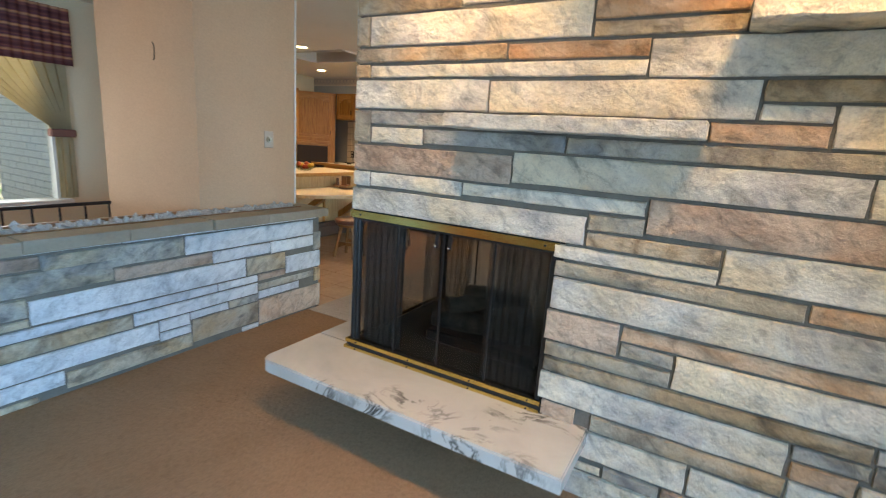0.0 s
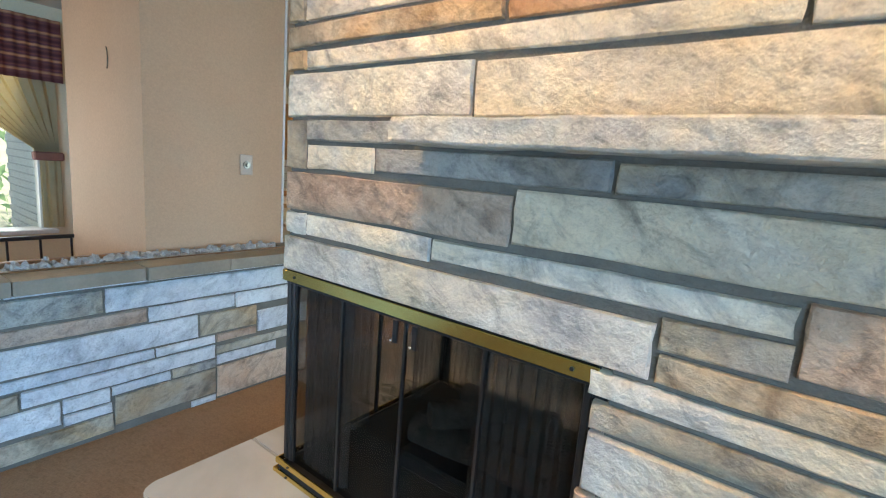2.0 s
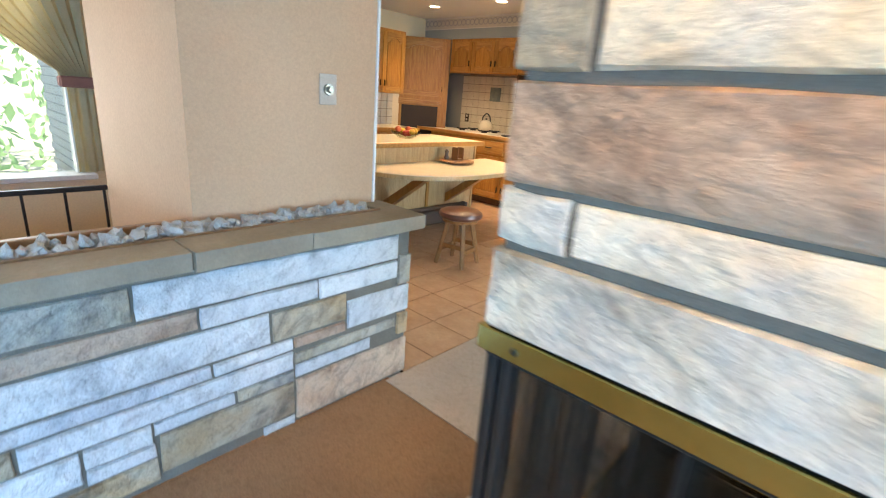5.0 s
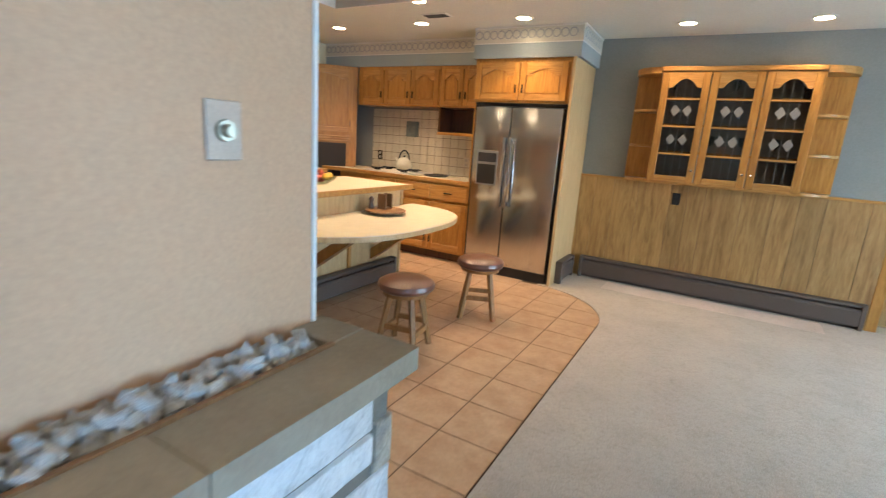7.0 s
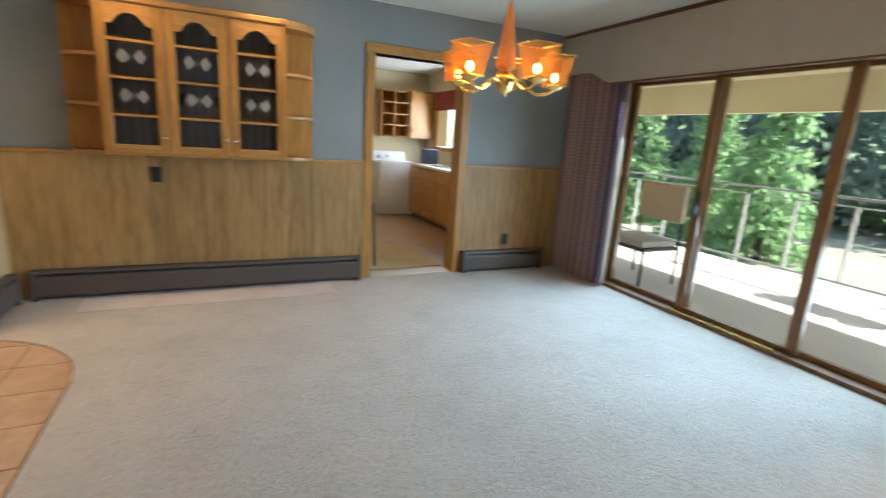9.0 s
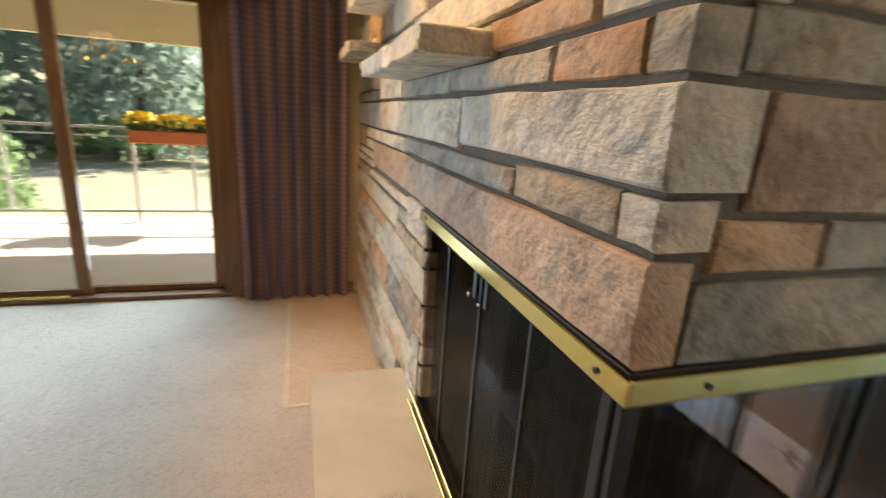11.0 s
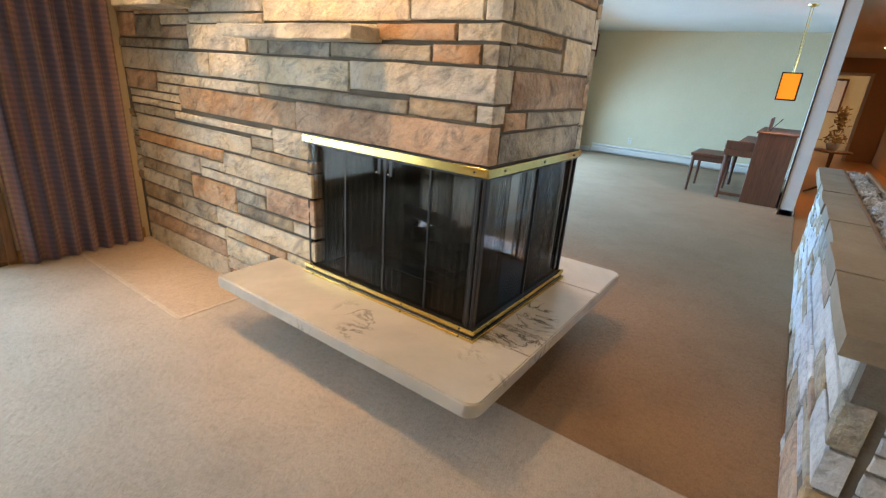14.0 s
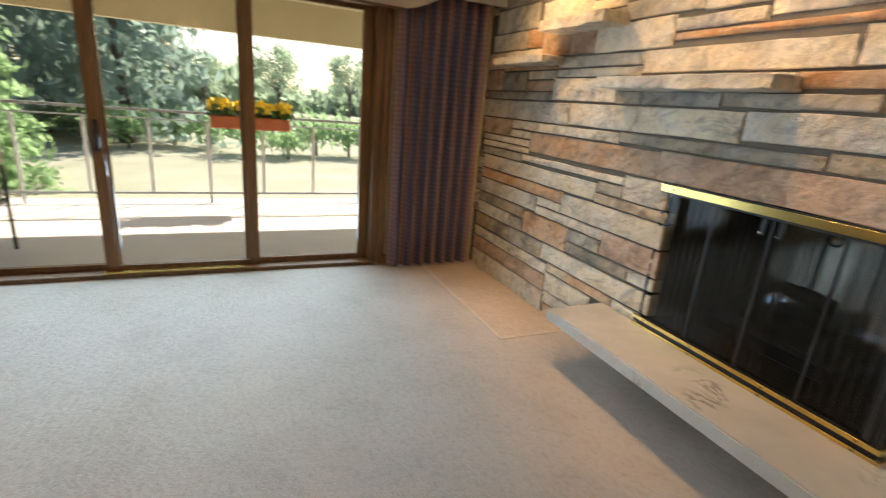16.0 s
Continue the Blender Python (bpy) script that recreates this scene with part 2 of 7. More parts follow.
DARKWOOD = wood("dark_brown_wood", (0.07, 0.028, 0.012), (0.125, 0.052, 0.022), (0.17, 0.075, 0.034), rough=0.32)
FRAMEWOOD = wood("stained_frame_wood", (0.14, 0.065, 0.025), (0.22, 0.11, 0.045), (0.28, 0.15, 0.065), rough=0.4)
BRASS = surf("polished_brass", (0.80, 0.55, 0.16), (0.86, 0.62, 0.22), 0.2, 4, 60, 1.0, 0.03, 0.001)
BLACK = plain("black_metal", (0.012, 0.012, 0.013), 0.38)
SOOT = surf("sooty_firebrick", (0.010, 0.009, 0.008), (0.026, 0.023, 0.02), 0.9, 7, 40)
STEEL = surf("brushed_steel", (0.60, 0.60, 0.60), (0.66, 0.66, 0.65), 0.19, 3, 30, 1.0, 0.04, 0.001, (60, 60, 0.5))
HEATER = plain("brown_heater_enamel", (0.105, 0.075, 0.062), 0.45)
LAMINATE = surf("cream_laminate", (0.72, 0.63, 0.48), (0.78, 0.69, 0.54), 0.4, 12, 160, relief=0.02)
MORTAR = surf("grey_mortar", (0.15, 0.137, 0.115), (0.20, 0.185, 0.155), 0.95, 10, 120, relief=0.6, depth=0.01)
STONES = {
    "w": stone("white_marble_stone", (0.75, 0.72, 0.64), (0.63, 0.61, 0.56), (0.41, 0.41, 0.405), (1.0, 0.91, 0.77), 0.85),
    "g": stone("grey_marble_stone", (0.44, 0.43, 0.39), (0.30, 0.305, 0.30), (0.17, 0.175, 0.175), (1.0, 0.87, 0.70), 0.9),
    "p": stone("pink_marble_stone", (0.58, 0.45, 0.355), (0.45, 0.325, 0.25), (0.25, 0.20, 0.165), (0.95, 0.84, 0.75), 0.9),
    "o": stone("orange_marble_stone", (0.62, 0.46, 0.33), (0.55, 0.35, 0.21), (0.33, 0.23, 0.16), (1.0, 0.82, 0.64), 0.85),
    # white stone with blue window daylight put into its colour
    "b": stone("blue_lit_white_stone", (0.68, 0.71, 0.75), (0.60, 0.64, 0.69), (0.42, 0.45, 0.49), (0.96, 0.96, 0.95), 0.5),
    "d": stone("brown_streaked_stone", (0.50, 0.43, 0.33), (0.32, 0.26, 0.19), (0.13, 0.11, 0.09), (1.0, 0.82, 0.62), 0.9),
}
GLASS_PANE = pane_glass("window_glass", (0.97, 0.99, 0.98), 0.0)
GLASS_FIRE = pane_glass("smoked_fire_glass", (0.73, 0.72, 0.71), 0.0, 0.22)

# ---- building blocks ----


def box(bm, x0, x1, y0, y1, z0, z1, bevel=0.0, seg=1):
    r = bmesh.ops.create_cube(bm, size=1.0, matrix=Matrix.Translation(((x0 + x1) / 2, (y0 + y1) / 2, (z0 + z1) / 2)) @ Matrix.Diagonal((x1 - x0, y1 - y0, z1 - z0, 1)))
    if bevel:
        edges = {e for v in r["verts"] for e in v.link_edges}
        bmesh.ops.bevel(bm, geom=list(edges), offset=bevel, segments=seg, affect="EDGES", profile=0.5)
    return bm


def boxed(*a, **k):
    return box(bmesh.new(), *a, **k)


def tube(bm, p, q, r0, r1=None, n=12):
    p, q = Vector(p), Vector(q)
    m = Matrix.Translation((p + q) / 2) @ (q - p).to_track_quat("Z", "Y").to_matrix().to_4x4()
    bmesh.ops.create_cone(bm, cap_ends=True, segments=n, radius1=r0, radius2=r0 if r1 is None else r1, depth=(q - p).length, matrix=m)
    return bm


def prism(bm, outline, lo, hi, axis="z"):
    """A flat outline of (u, v) pairs made solid between lo and hi along an axis."""
    def at(u, v, w):
        return (u, v, w) if axis == "z" else (u, w, v) if axis == "y" else (w, u, v)
    low, high = [bm.verts.new(at(u, v, lo)) for u, v in outline], [bm.verts.new(at(u, v, hi)) for u, v in outline]
    n = len(outline)
    fs = [bm.faces.new(low[::-1]), bm.faces.new(high)]
    for k in range(n):
        fs.append(bm.faces.new((low[k], low[(k + 1) % n], high[(k + 1) % n], high[k])))
    bmesh.ops.recalc_face_normals(bm, faces=fs)
    return bm


def lathe(bm, profile, x=0, y=0, n=20):
    """Turned shape from (radius, height) pairs."""
    rings = [[bm.verts.new((x + r * math.cos(2 * math.pi * k / n), y + r * math.sin(2 * math.pi * k / n), z)) for k in range(n)] for r, z in profile]
    for a, b in zip(rings, rings[1:]):
        for k in range(n):
            bm.faces.new((a[k], a[(k + 1) % n], b[(k + 1) % n], b[k]))
    if profile[0][0] > 1e-4:
        bm.faces.new(rings[0][::-1])
    if profile[-1][0] > 1e-4:
        bm.faces.new(rings[-1])
    return bm


def place(ob):
    return ob.matrix_basis if ob.type == "EMPTY" else Matrix.Identity(4)


def part(name, bm, material, parent=None, label="", smooth=False):
    me = bpy.data.meshes.new(name)
    bm.to_mesh(me)
    bm.free()
    me.materials.append(material)
    if smooth:
        for f in me.polygons:
            f.use_smooth = True
        me.set_sharp_from_angle(angle=radians(40))
    ob = new(name, me)
    if parent:
        ob.parent = parent
        ob.matrix_parent_inverse = place(parent).inverted()
    if label:
        tagged(ob, label)
    return ob


def thing(name, label, category, x=0, y=0, z=0, group="", turn=0):
    ob = new(name)
    ob.empty_display_size = 0.1
    ob.matrix_basis = pose(x, y, z, 0, 0, turn)
    return tagged(ob, label, category, group)


def structure(name, bm, material, label="", category="", smooth=False):
    return tagged(part(name, bm, material, None, "", smooth), label, category or name.split("_")[0], "", "structure")

# ---- the setting ----
CEIL = 2.44
E = 3.04          # inner face of the long window wall
bm = bmesh.new()
box(bm, -6.4, 3.3, -15.2, 9.6, -0.25, -0.02)
structure("floor", bm, CONCRETE, "plain concrete slab under the floor finishes", "floor")


def poly(outline, z0, z1):
    return prism(bmesh.new(), outline, z0, z1)


ARC = [(-1.95 + 0.77 * math.cos(a * math.pi / 24), 3.75 + 0.77 * math.sin(a * math.pi / 24)) for a in range(13)]
structure("carpet_dining", poly([(-1.18, 0.87), (E, 0.87), (E, 5.25), (-1.95, 5.25)] + ARC[::-1], -0.02, 0.006), CARPET_DINING,
          "light beige cut-pile carpet with faint furniture dents", "carpet")
structure("carpet_living", poly([(-1.15, -8.05), (E, -8.05), (E, 0.866), (-1.19, 0.866), (-1.19, -3.0), (-1.15, -3.0)], -0.02, 0.004), CARPET_LIVING,
          "tan cut-pile living room carpet", "carpet")
structure("floor_entry", boxed(-6.2, -1.155, -15.1, 0.9, -0.02, 0.0), wood("orange_hall_floor", (0.40, 0.17, 0.07), (0.50, 0.23, 0.10), (0.56, 0.28, 0.13), (1, 8, 8), 0.3),
          "orange-brown polished hall floor", "floor")
structure("floor_laundry", boxed(-1.0, 3.2, 5.26, 9.4, -0.02, 0.003), surf("laundry_vinyl", (0.36, 0.22, 0.12), (0.45, 0.30, 0.17), 0.35, 4, 60), "brown laundry floor", "floor")

bm = bmesh.new()                                   # ceiling, with the skylight well cut out
SK = (-3.75, -2.65, 2.85, 3.5)
for b in ((-6.4, SK[0], -15.3, 9.6), (SK[1], 3.3, -15.3, 9.6), (SK[0], SK[1], -15.3, SK[2]), (SK[0], SK[1], SK[3], 9.6)):
    box(bm, *b, CEIL, CEIL + 0.14)
structure("ceiling", bm, CEILING, "smooth cream painted ceiling", "ceiling")
bm = bmesh.new()
for b in ((SK[0] - .02, SK[0], SK[2], SK[3]), (SK[1], SK[1] + .02, SK[2], SK[3]), (SK[0], SK[1], SK[2] - .02, SK[2]), (SK[0], SK[1], SK[3], SK[3] + .02)):
    box(bm, *b, CEIL - 0.02, 3.05)
structure("skylight_well", bm, WHITE_TRIM, "white skylight shaft", "skylight")


def wall_y(name, x0, x1, y0, y1, holes, material, label, z1=CEIL):
    """A wall along x between y0 and y1; holes are (x0, x1, z0, z1)."""
    bm, at = bmesh.new(), x0
    for a, b, lo, hi in sorted(holes):
        if a > at:
            box(bm, at, a, y0, y1, 0, z1)
        if lo > 0:
            box(bm, a, b, y0, y1, 0, lo)
        box(bm, a, b, y0, y1, hi, z1)
        at = b
    box(bm, at, x1, y0, y1, 0, z1)
    return structure(name, bm, material, label, "wall")


def wall_x(name, y0, y1, x0, x1, holes, material, label, z1=CEIL):
    ob = wall_y(name, y0, y1, -x1, -x0, holes, material, label, z1)
    for v in ob.data.vertices:
        v.co = (-v.co.y, v.co.x, v.co.z)
    return ob


wall_y("wall_north", -6.4, E, 5.25, 5.40, [(0.81, 1.69, 0, 2.03)], PAINT_BLUE, "blue-grey painted dining wall")
wall_x("wall_east_dining", 0.3, 9.6, E, E + 0.2, [(1.80, 4.62, 0, 2.0), (7.9, 8.9, 1.2, 1.95)], PAINT_CREAM, "exterior wall with the sliding door")
wall_x("wall_east_living", -8.3, 0.3, E, E + 0.2, [(-7.3, -0.9, 0.35, 2.05)], PAINT_LIVING, "living room window wall")
wall_y("wall_south", -1.12, 3.3, -8.2, -8.05, [], PAINT_LIVING, "pale living room end wall")
wall_y("wall_hall_far", -3.2, -0.9, -13.6, -13.5, [(-2.0, -1.25, 0, 2.03)], PAINT_PEACH, "far end of the hall with a doorway")
wall_x("wall_hall_west", -13.5, -3.2, -2.75, -2.6, [], PAINT_PEACH, "peach hall wall")
wall_y("wall_hall_room", -3.2, 0.0, -15.2, -15.1, [], PAINT_LIVING, "pale wall of the room beyond the hall")
wall_x("wall_hall_end", -13.5, -4.75, -1.12, -0.97, [], WHITE_TRIM, "white painted partition beside the hall")
wall_x("wall_entry_west", -13.5, 1.0, -3.85, -3.7, [(-2.6, 0.25, 0.66, 1.98)], PAINT_CREAM, "entry wall with a large window")
wall_x("wall_kitchen_west", 1.0, 5.25, -5.35, -5.2, [], PAINT_CREAM, "kitchen end wall")
bm = box(boxed(-2.65, -1.46, 0.14, 0.97, 0, CEIL), -5.2, -2.65, 0.9, 0.97, 0, CEIL)
structure("wall_planter", bm, PAINT_PEACH, "peach painted wall block behind the planter", "wall")
structure("trim_planter_wall", boxed(-1.49, -1.452, 0.97, 0.985, 0.836, CEIL, 0.003), WHITE_TRIM, "white corner trim", "trim")
wall_y("wall_laundry_north", -1.0, 3.3, 9.4, 9.5, [], PAINT_CREAM, "laundry end wall")
wall_x("wall_laundry_west", 5.4, 9.5, -0.3, -0.2, [], PAINT_CREAM, "laundry side wall")

for name, x0, x1, y0, y1, z0, z1, m in (
        ("trim_door_left", 0.735, 0.815, 5.232, 5.41, 0, 2.03, OAK), ("trim_door_right", 1.685, 1.765, 5.232, 5.41, 0, 2.03, OAK),
        ("trim_door_head", 0.735, 1.765, 5.232, 5.41, 2.03, 2.11, OAK_H), ("trim_dining_ceiling", 2.81, 2.832, 0.94, 5.25, 2.405, 2.44, DARKWOOD),
        ("baseboard_east", 3.022, E, 0.96, 1.79, 0, 0.09, OAK), ("baseboard_south", 2.7, E, -8.05, -8.035, 0, 0.1, WHITE_TRIM),
        ("trim_partition", -0.975, -0.955, -4.765, -4.735, 0.0, 2.44, DARKWOOD), ("baseboard_partition", -1.13, -0.96, -4.775, -4.75, 0, 0.08, WHITE_TRIM)):
    structure(name, boxed(x0, x1, y0, y1, z0, z1, 0.004), m, "", name.split("_")[0])
bm = bmesh.new()                                     # hall doorway casing
for b in ((-2.07, -2.0, 0, 2.03), (-1.25, -1.18, 0, 2.03), (-2.07, -1.18, 2.03, 2.1)):
    box(bm, b[0], b[1], -13.52, -13.47, b[2], b[3])
structure("trim_hall_door", bm, WHITE_TRIM, "white hall door casing", "trim")

# ---- fireplace ----
FIRE = (0.0, 1.05, 0.0, 0.935)       # firebox plan: x0 x1 y0 y1
bm = prism(bmesh.new(), [(0.011, 0), (E, 0), (E, CEIL), (0.011, CEIL), (0.011, 1.06), (1.08, 1.06), (1.08, 0.26), (0.011, 0.26)], 0.011, 0.924, "y")
structure("wall_fireplace", bm, MORTAR, "stone chimney wall with wide recessed grey mortar joints", "wall")
fire = thing("fireplace_insert", "see-through gas fireplace with polished brass trim and smoked glass doors", "fireplace", 0.5, 0.47, 0.31)
part("firebox_floor", boxed(0.0, 1.07, 0.0, 0.93, 0.312, 0.345), SOOT, fire)
part("firebox_back", boxed(1.03, 1.075, 0.02, 0.915, 0.345, 1.04), SOOT, fire)
part("firebox_roof", boxed(0.03, 1.07, 0.03, 0.905, 1.03, 1.055), SOOT, fire)
part("burner_tray", boxed(0.30, 0.92, 0.28, 0.66, 0.345, 0.41, 0.01), BLACK, fire)
LOG = surf("charred_log", (0.03, 0.024, 0.018), (0.12, 0.095, 0.07), 0.9, 14, 60, relief=0.8, depth=0.02)
for k, (p, q, r) in enumerate((((0.30, 0.38, 0.46), (0.92, 0.42, 0.46), 0.055), ((0.34, 0.56, 0.46), (0.88, 0.52, 0.47), 0.06),
                               ((0.40, 0.33, 0.55), (0.62, 0.60, 0.56), 0.048), ((0.72, 0.62, 0.55), (0.84, 0.34, 0.56), 0.045), ((0.45, 0.47, 0.62), (0.80, 0.45, 0.63), 0.04))):
    bm = bmesh.new()
    p, q = Vector(p), Vector(q)
    bmesh.ops.create_cone(bm, cap_ends=True, segments=14, radius1=r, radius2=r * 0.85, depth=(q - p).length)
    bmesh.ops.subdivide_edges(bm, edges=[e for e in bm.edges if abs(e.verts[0].co.z - e.verts[1].co.z) > 0.1], cuts=7)
    for v in bm.verts:
        n = noise.noise(v.co * 14 + Vector((k * 7, 0, 0)))
        v.co.x *= 1 + 0.35 * n
        v.co.y *= 1 + 0.35 * n
    bmesh.ops.transform(bm, verts=bm.verts, matrix=Matrix.Translation((p + q) / 2) @ (q - p).to_track_quat("Z", "Y").to_matrix().to_4x4())
    part("log", bm, LOG, fire, "charred ceramic log", True)


def rails(name, out, z0, z1, material, thick=0.008, label=""):
    """A strip that runs round the living, end and dining sides of the firebox; the living side is set back under its lintel."""
    y0, y1 = 0.018 - out, 0.935 + out
    for b in ((-out, 1.055, y0, y0 + thick), (-out, 1.075, y1 - thick, y1), (-out, -out + thick, y0 + thick, y1 - thick)):
        part(name, boxed(*b, z0, z1, 0.0015), material, fire, label)


rails("brass_strip", 0.014, 1.014, 1.05, BRASS, label="polished brass top strip")
rails("lower_brass_strip", 0.022, 0.343, 0.363, BRASS, label="polished brass bottom strip")
rails("black_strip", 0.016, 0.325, 0.343, BLACK)
rails("sill_strip", 0.028, 0.3105, 0.326, BRASS, label="polished brass sill strip")
rails("top_channel", 0.004, 1.004, 1.056, BLACK)
for y in (0.10, 0.45, 0.82):
    part("screw", tube(bmesh.new(), (-0.013, y, 1.032), (-0.017, y, 1.032), 0.005, n=8), BLACK, fire)
    for z, x in ((0.353, -0.021), (0.318, -0.027)):
        part("screw", tube(bmesh.new(), (x, y + 0.03, z), (x - 0.004, y + 0.03, z), 0.004, n=8), BLACK, fire)
for x in (0.05, 0.38, 0.72, 1.0):
    for y, s in ((0.018, -1), (0.935, 1)):
        for z, out in ((0.353, 0.021), (0.318, 0.027)):
            part("screw", tube(bmesh.new(), (x, y + out * s, z), (x, y + (out + 0.004) * s, z), 0.0045, n=8), BLACK, fire)
        if x in (0.05, 1.0):
            part("screw", tube(bmesh.new(), (x, y + 0.013 * s, 1.032), (x, y + 0.017 * s, 1.032), 0.005, n=8), BLACK, fire)
for x, y in ((0.006, 0.024), (0.006, 0.929), (1.035, 0.024), (1.05, 0.929), (0.03, 0.024), (0.03, 0.929)):
    part("post", boxed(x - 0.009, x + 0.009, y - 0.009, y + 0.009, 0.362, 1.015, 0.003), BLACK, fire)
for y in (0.024, 0.929):                               # two pairs of bifold glass leaves on each long side
    for x0, x1 in ((0.045, 0.265), (0.27, 0.52), (0.525, 0.775), (0.78, 1.03)):
        g = part("glass_door", boxed(x0, x1, y - 0.003, y + 0.003, 0.365, 1.012), GLASS_FIRE, fire, "smoked glass bifold leaf")
        part("frame_edge", boxed(x0 - 0.004, x0 + 0.004, y - 0.005, y + 0.005, 0.365, 1.012), BLACK, g)
    s = -1 if y < 0.5 else 1
    for x in (0.49, 0.56):
        h = part("handle", boxed(x - 0.008, x + 0.008, y + 0.004 * s - 0.003, y + 0.004 * s + 0.003, 0.935, 1.0), BLACK, fire)
        bm = bmesh.new()
        bmesh.ops.create_uvsphere(bm, u_segments=10, v_segments=8, radius=0.006, matrix=Matrix.Translation((x, y + 0.02 * s, 0.945)))
        part("knob", bm, STEEL, h, "small chrome knob", True)
for y0, y1 in ((0.04, 0.465), (0.47, 0.915)):
    g = part("glass_door", boxed(0.003, 0.009, y0, y1, 0.365, 1.012), GLASS_FIRE, fire, "smoked glass end leaf")
    part("frame_edge", boxed(-0.001, 0.013, y1 - 0.005, y1 + 0.006, 0.365, 1.012), BLACK, g)
bm = bmesh.new()                                       # damper ring under the hood
for k in range(14):
    p, q = 2 * math.pi * k / 14, 2 * math.pi * (k + 1) / 14
    tube(bm, (0.34 + 0.022 * math.cos(p), 0.86, 0.975 + 0.022 * math.sin(p)), (0.34 + 0.022 * math.cos(q), 0.86, 0.975 + 0.022 * math.sin(q)), 0.005, n=6)
part("damper_ring", bm, BLACK, fire, "small black iron damper ring", True)


def mesh_cloth():
    """Woven steel spark mesh: dark wires with open gaps."""
    m = bpy.data.materials.new("spark_mesh")
    m.use_nodes = True
    t = m.node_tree
    p = t.nodes["Principled BSDF"]
    p.inputs["Base Color"].default_value, p.inputs["Metallic"].default_value, p.inputs["Roughness"].default_value = (0.05, 0.046, 0.042, 1), 0.0, 0.6
    co = t.nodes.new("ShaderNodeTexCoord")
    heights = []
    for turn in (0.6, -0.6):
        mp = t.nodes.new("ShaderNodeMapping")
        mp.inputs["Rotation"].default_value = (turn, turn, 0)
        t.links.new(co.outputs["Object"], mp.inputs["Vector"])
        w = t.nodes.new("ShaderNodeTexWave")
        w.bands_direction = "Z"
        w.inputs["Scale"].default_value = 130
        t.links.new(mp.outputs[0], w.inputs["Vector"])
        heights.append(w.outputs["Fac"])
    mx = t.nodes.new("ShaderNodeMath")
    mx.operation = "MAXIMUM"
    t.links.new(heights[0], mx.inputs[0])
    t.links.new(heights[1], mx.inputs[1])
    gt = t.nodes.new("ShaderNodeMath")
    gt.operation, gt.inputs[1].default_value = "GREATER_THAN", 0.82
    t.links.new(mx.outputs[0], gt.inputs[0])
    t.links.new(gt.outputs[0], p.inputs["Alpha"])
    return m


MESH = mesh_cloth()


def drape(bm, a, b, z0, z1, fold, depth, seed=0, thick=0.0, rows=2, flare=0.0):
    """A hanging pleated cloth between plan points a and b."""
    a, b = Vector((*a, 0)), Vector((*b, 0))
    run = (b - a).length
    along = (b - a) / run
    side = Vector((-along.y, along.x, 0))
    n = max(8, int(run / fold * 8))
    rng = random.Random(seed)
    ph = [rng.uniform(-0.5, 0.5) for _ in range(n + 1)]
    grid = []
    for r in range(rows + 1):
        f = r / rows
        line = []
        for k in range(n + 1):
            s = k / n
            w = math.sin(2 * math.pi * s * run / fold + 0.5 * math.sin(s * 9 + seed)) * depth * (0.75 + 0.25 * ph[k // 8 * 8 if k // 8 * 8 <= n else n])
            w *= 1 + flare * f
            p = a + along * (s * run) + side * w
            line.append(bm.verts.new((p.x, p.y, z1 + (z0 - z1) * f)))
        grid.append(line)
    fs = []
    for r in range(rows):
        for k in range(n):
            fs.append(bm.faces.new((grid[r][k], grid[r][k + 1], grid[r + 1][k + 1], grid[r + 1][k])))
    if thick:
        bmesh.ops.solidify(bm, geom=fs, thickness=thick)
    return bm


for a, b, sd in (((0.06, 0.052), (0.30, 0.052), 1), ((0.74, 0.052), (1.02, 0.052), 2), ((0.05, 0.895), (0.26, 0.895), 3), ((0.44, 0.895), (1.02, 0.895), 4), ((0.04, 0.07), (0.04, 0.40), 5), ((0.04, 0.66), (0.04, 0.87), 6)):
    part("mesh_curtain", drape(bmesh.new(), a, b, 0.36, 1.02, 0.036, 0.010, sd), MESH, fire, "black woven mesh spark curtain", True)


def marble(name):
    m, t, p = nodes(name)
    cloud = noise_node(t, 2.0, 5, 0.6, (1, 1, 1), None, 0.5)
    warp = noise_node(t, 2.6, 7, 0.62, (1.0, 1.5, 1), None, 2.2)
    base = ramp(t, cloud.outputs[0], [(0.3, (0.46, 0.44, 0.395)), (0.6, (0.58, 0.555, 0.505))])
    v = t.nodes.new("ShaderNodeMath")
    v.operation, v.inputs[1].default_value = "SUBTRACT", 0.5
    t.links.new(warp.outputs[0], v.inputs[0])
    ab = t.nodes.new("ShaderNodeMath")
    ab.operation = "ABSOLUTE"
    t.links.new(v.outputs[0], ab.inputs[0])
    lines = ramp(t, ab.outputs[0], [(0.0, (0.05, 0.05, 0.05)), (0.010, (0.34, 0.33, 0.32)), (0.035, (1, 1, 1))])
    mask = noise_node(t, 1.7, 2, 0.5)
    mk = ramp(t, mask.outputs[0], [(0.57, (0, 0, 0)), (0.66, (1, 1, 1))])
    t.links.new(mix(t, "MULTIPLY", mk, base, lines), p.inputs["Base Color"])
    p.inputs["Roughness"].default_value = 0.18
    return m


MARBLE = marble("white_veined_marble")


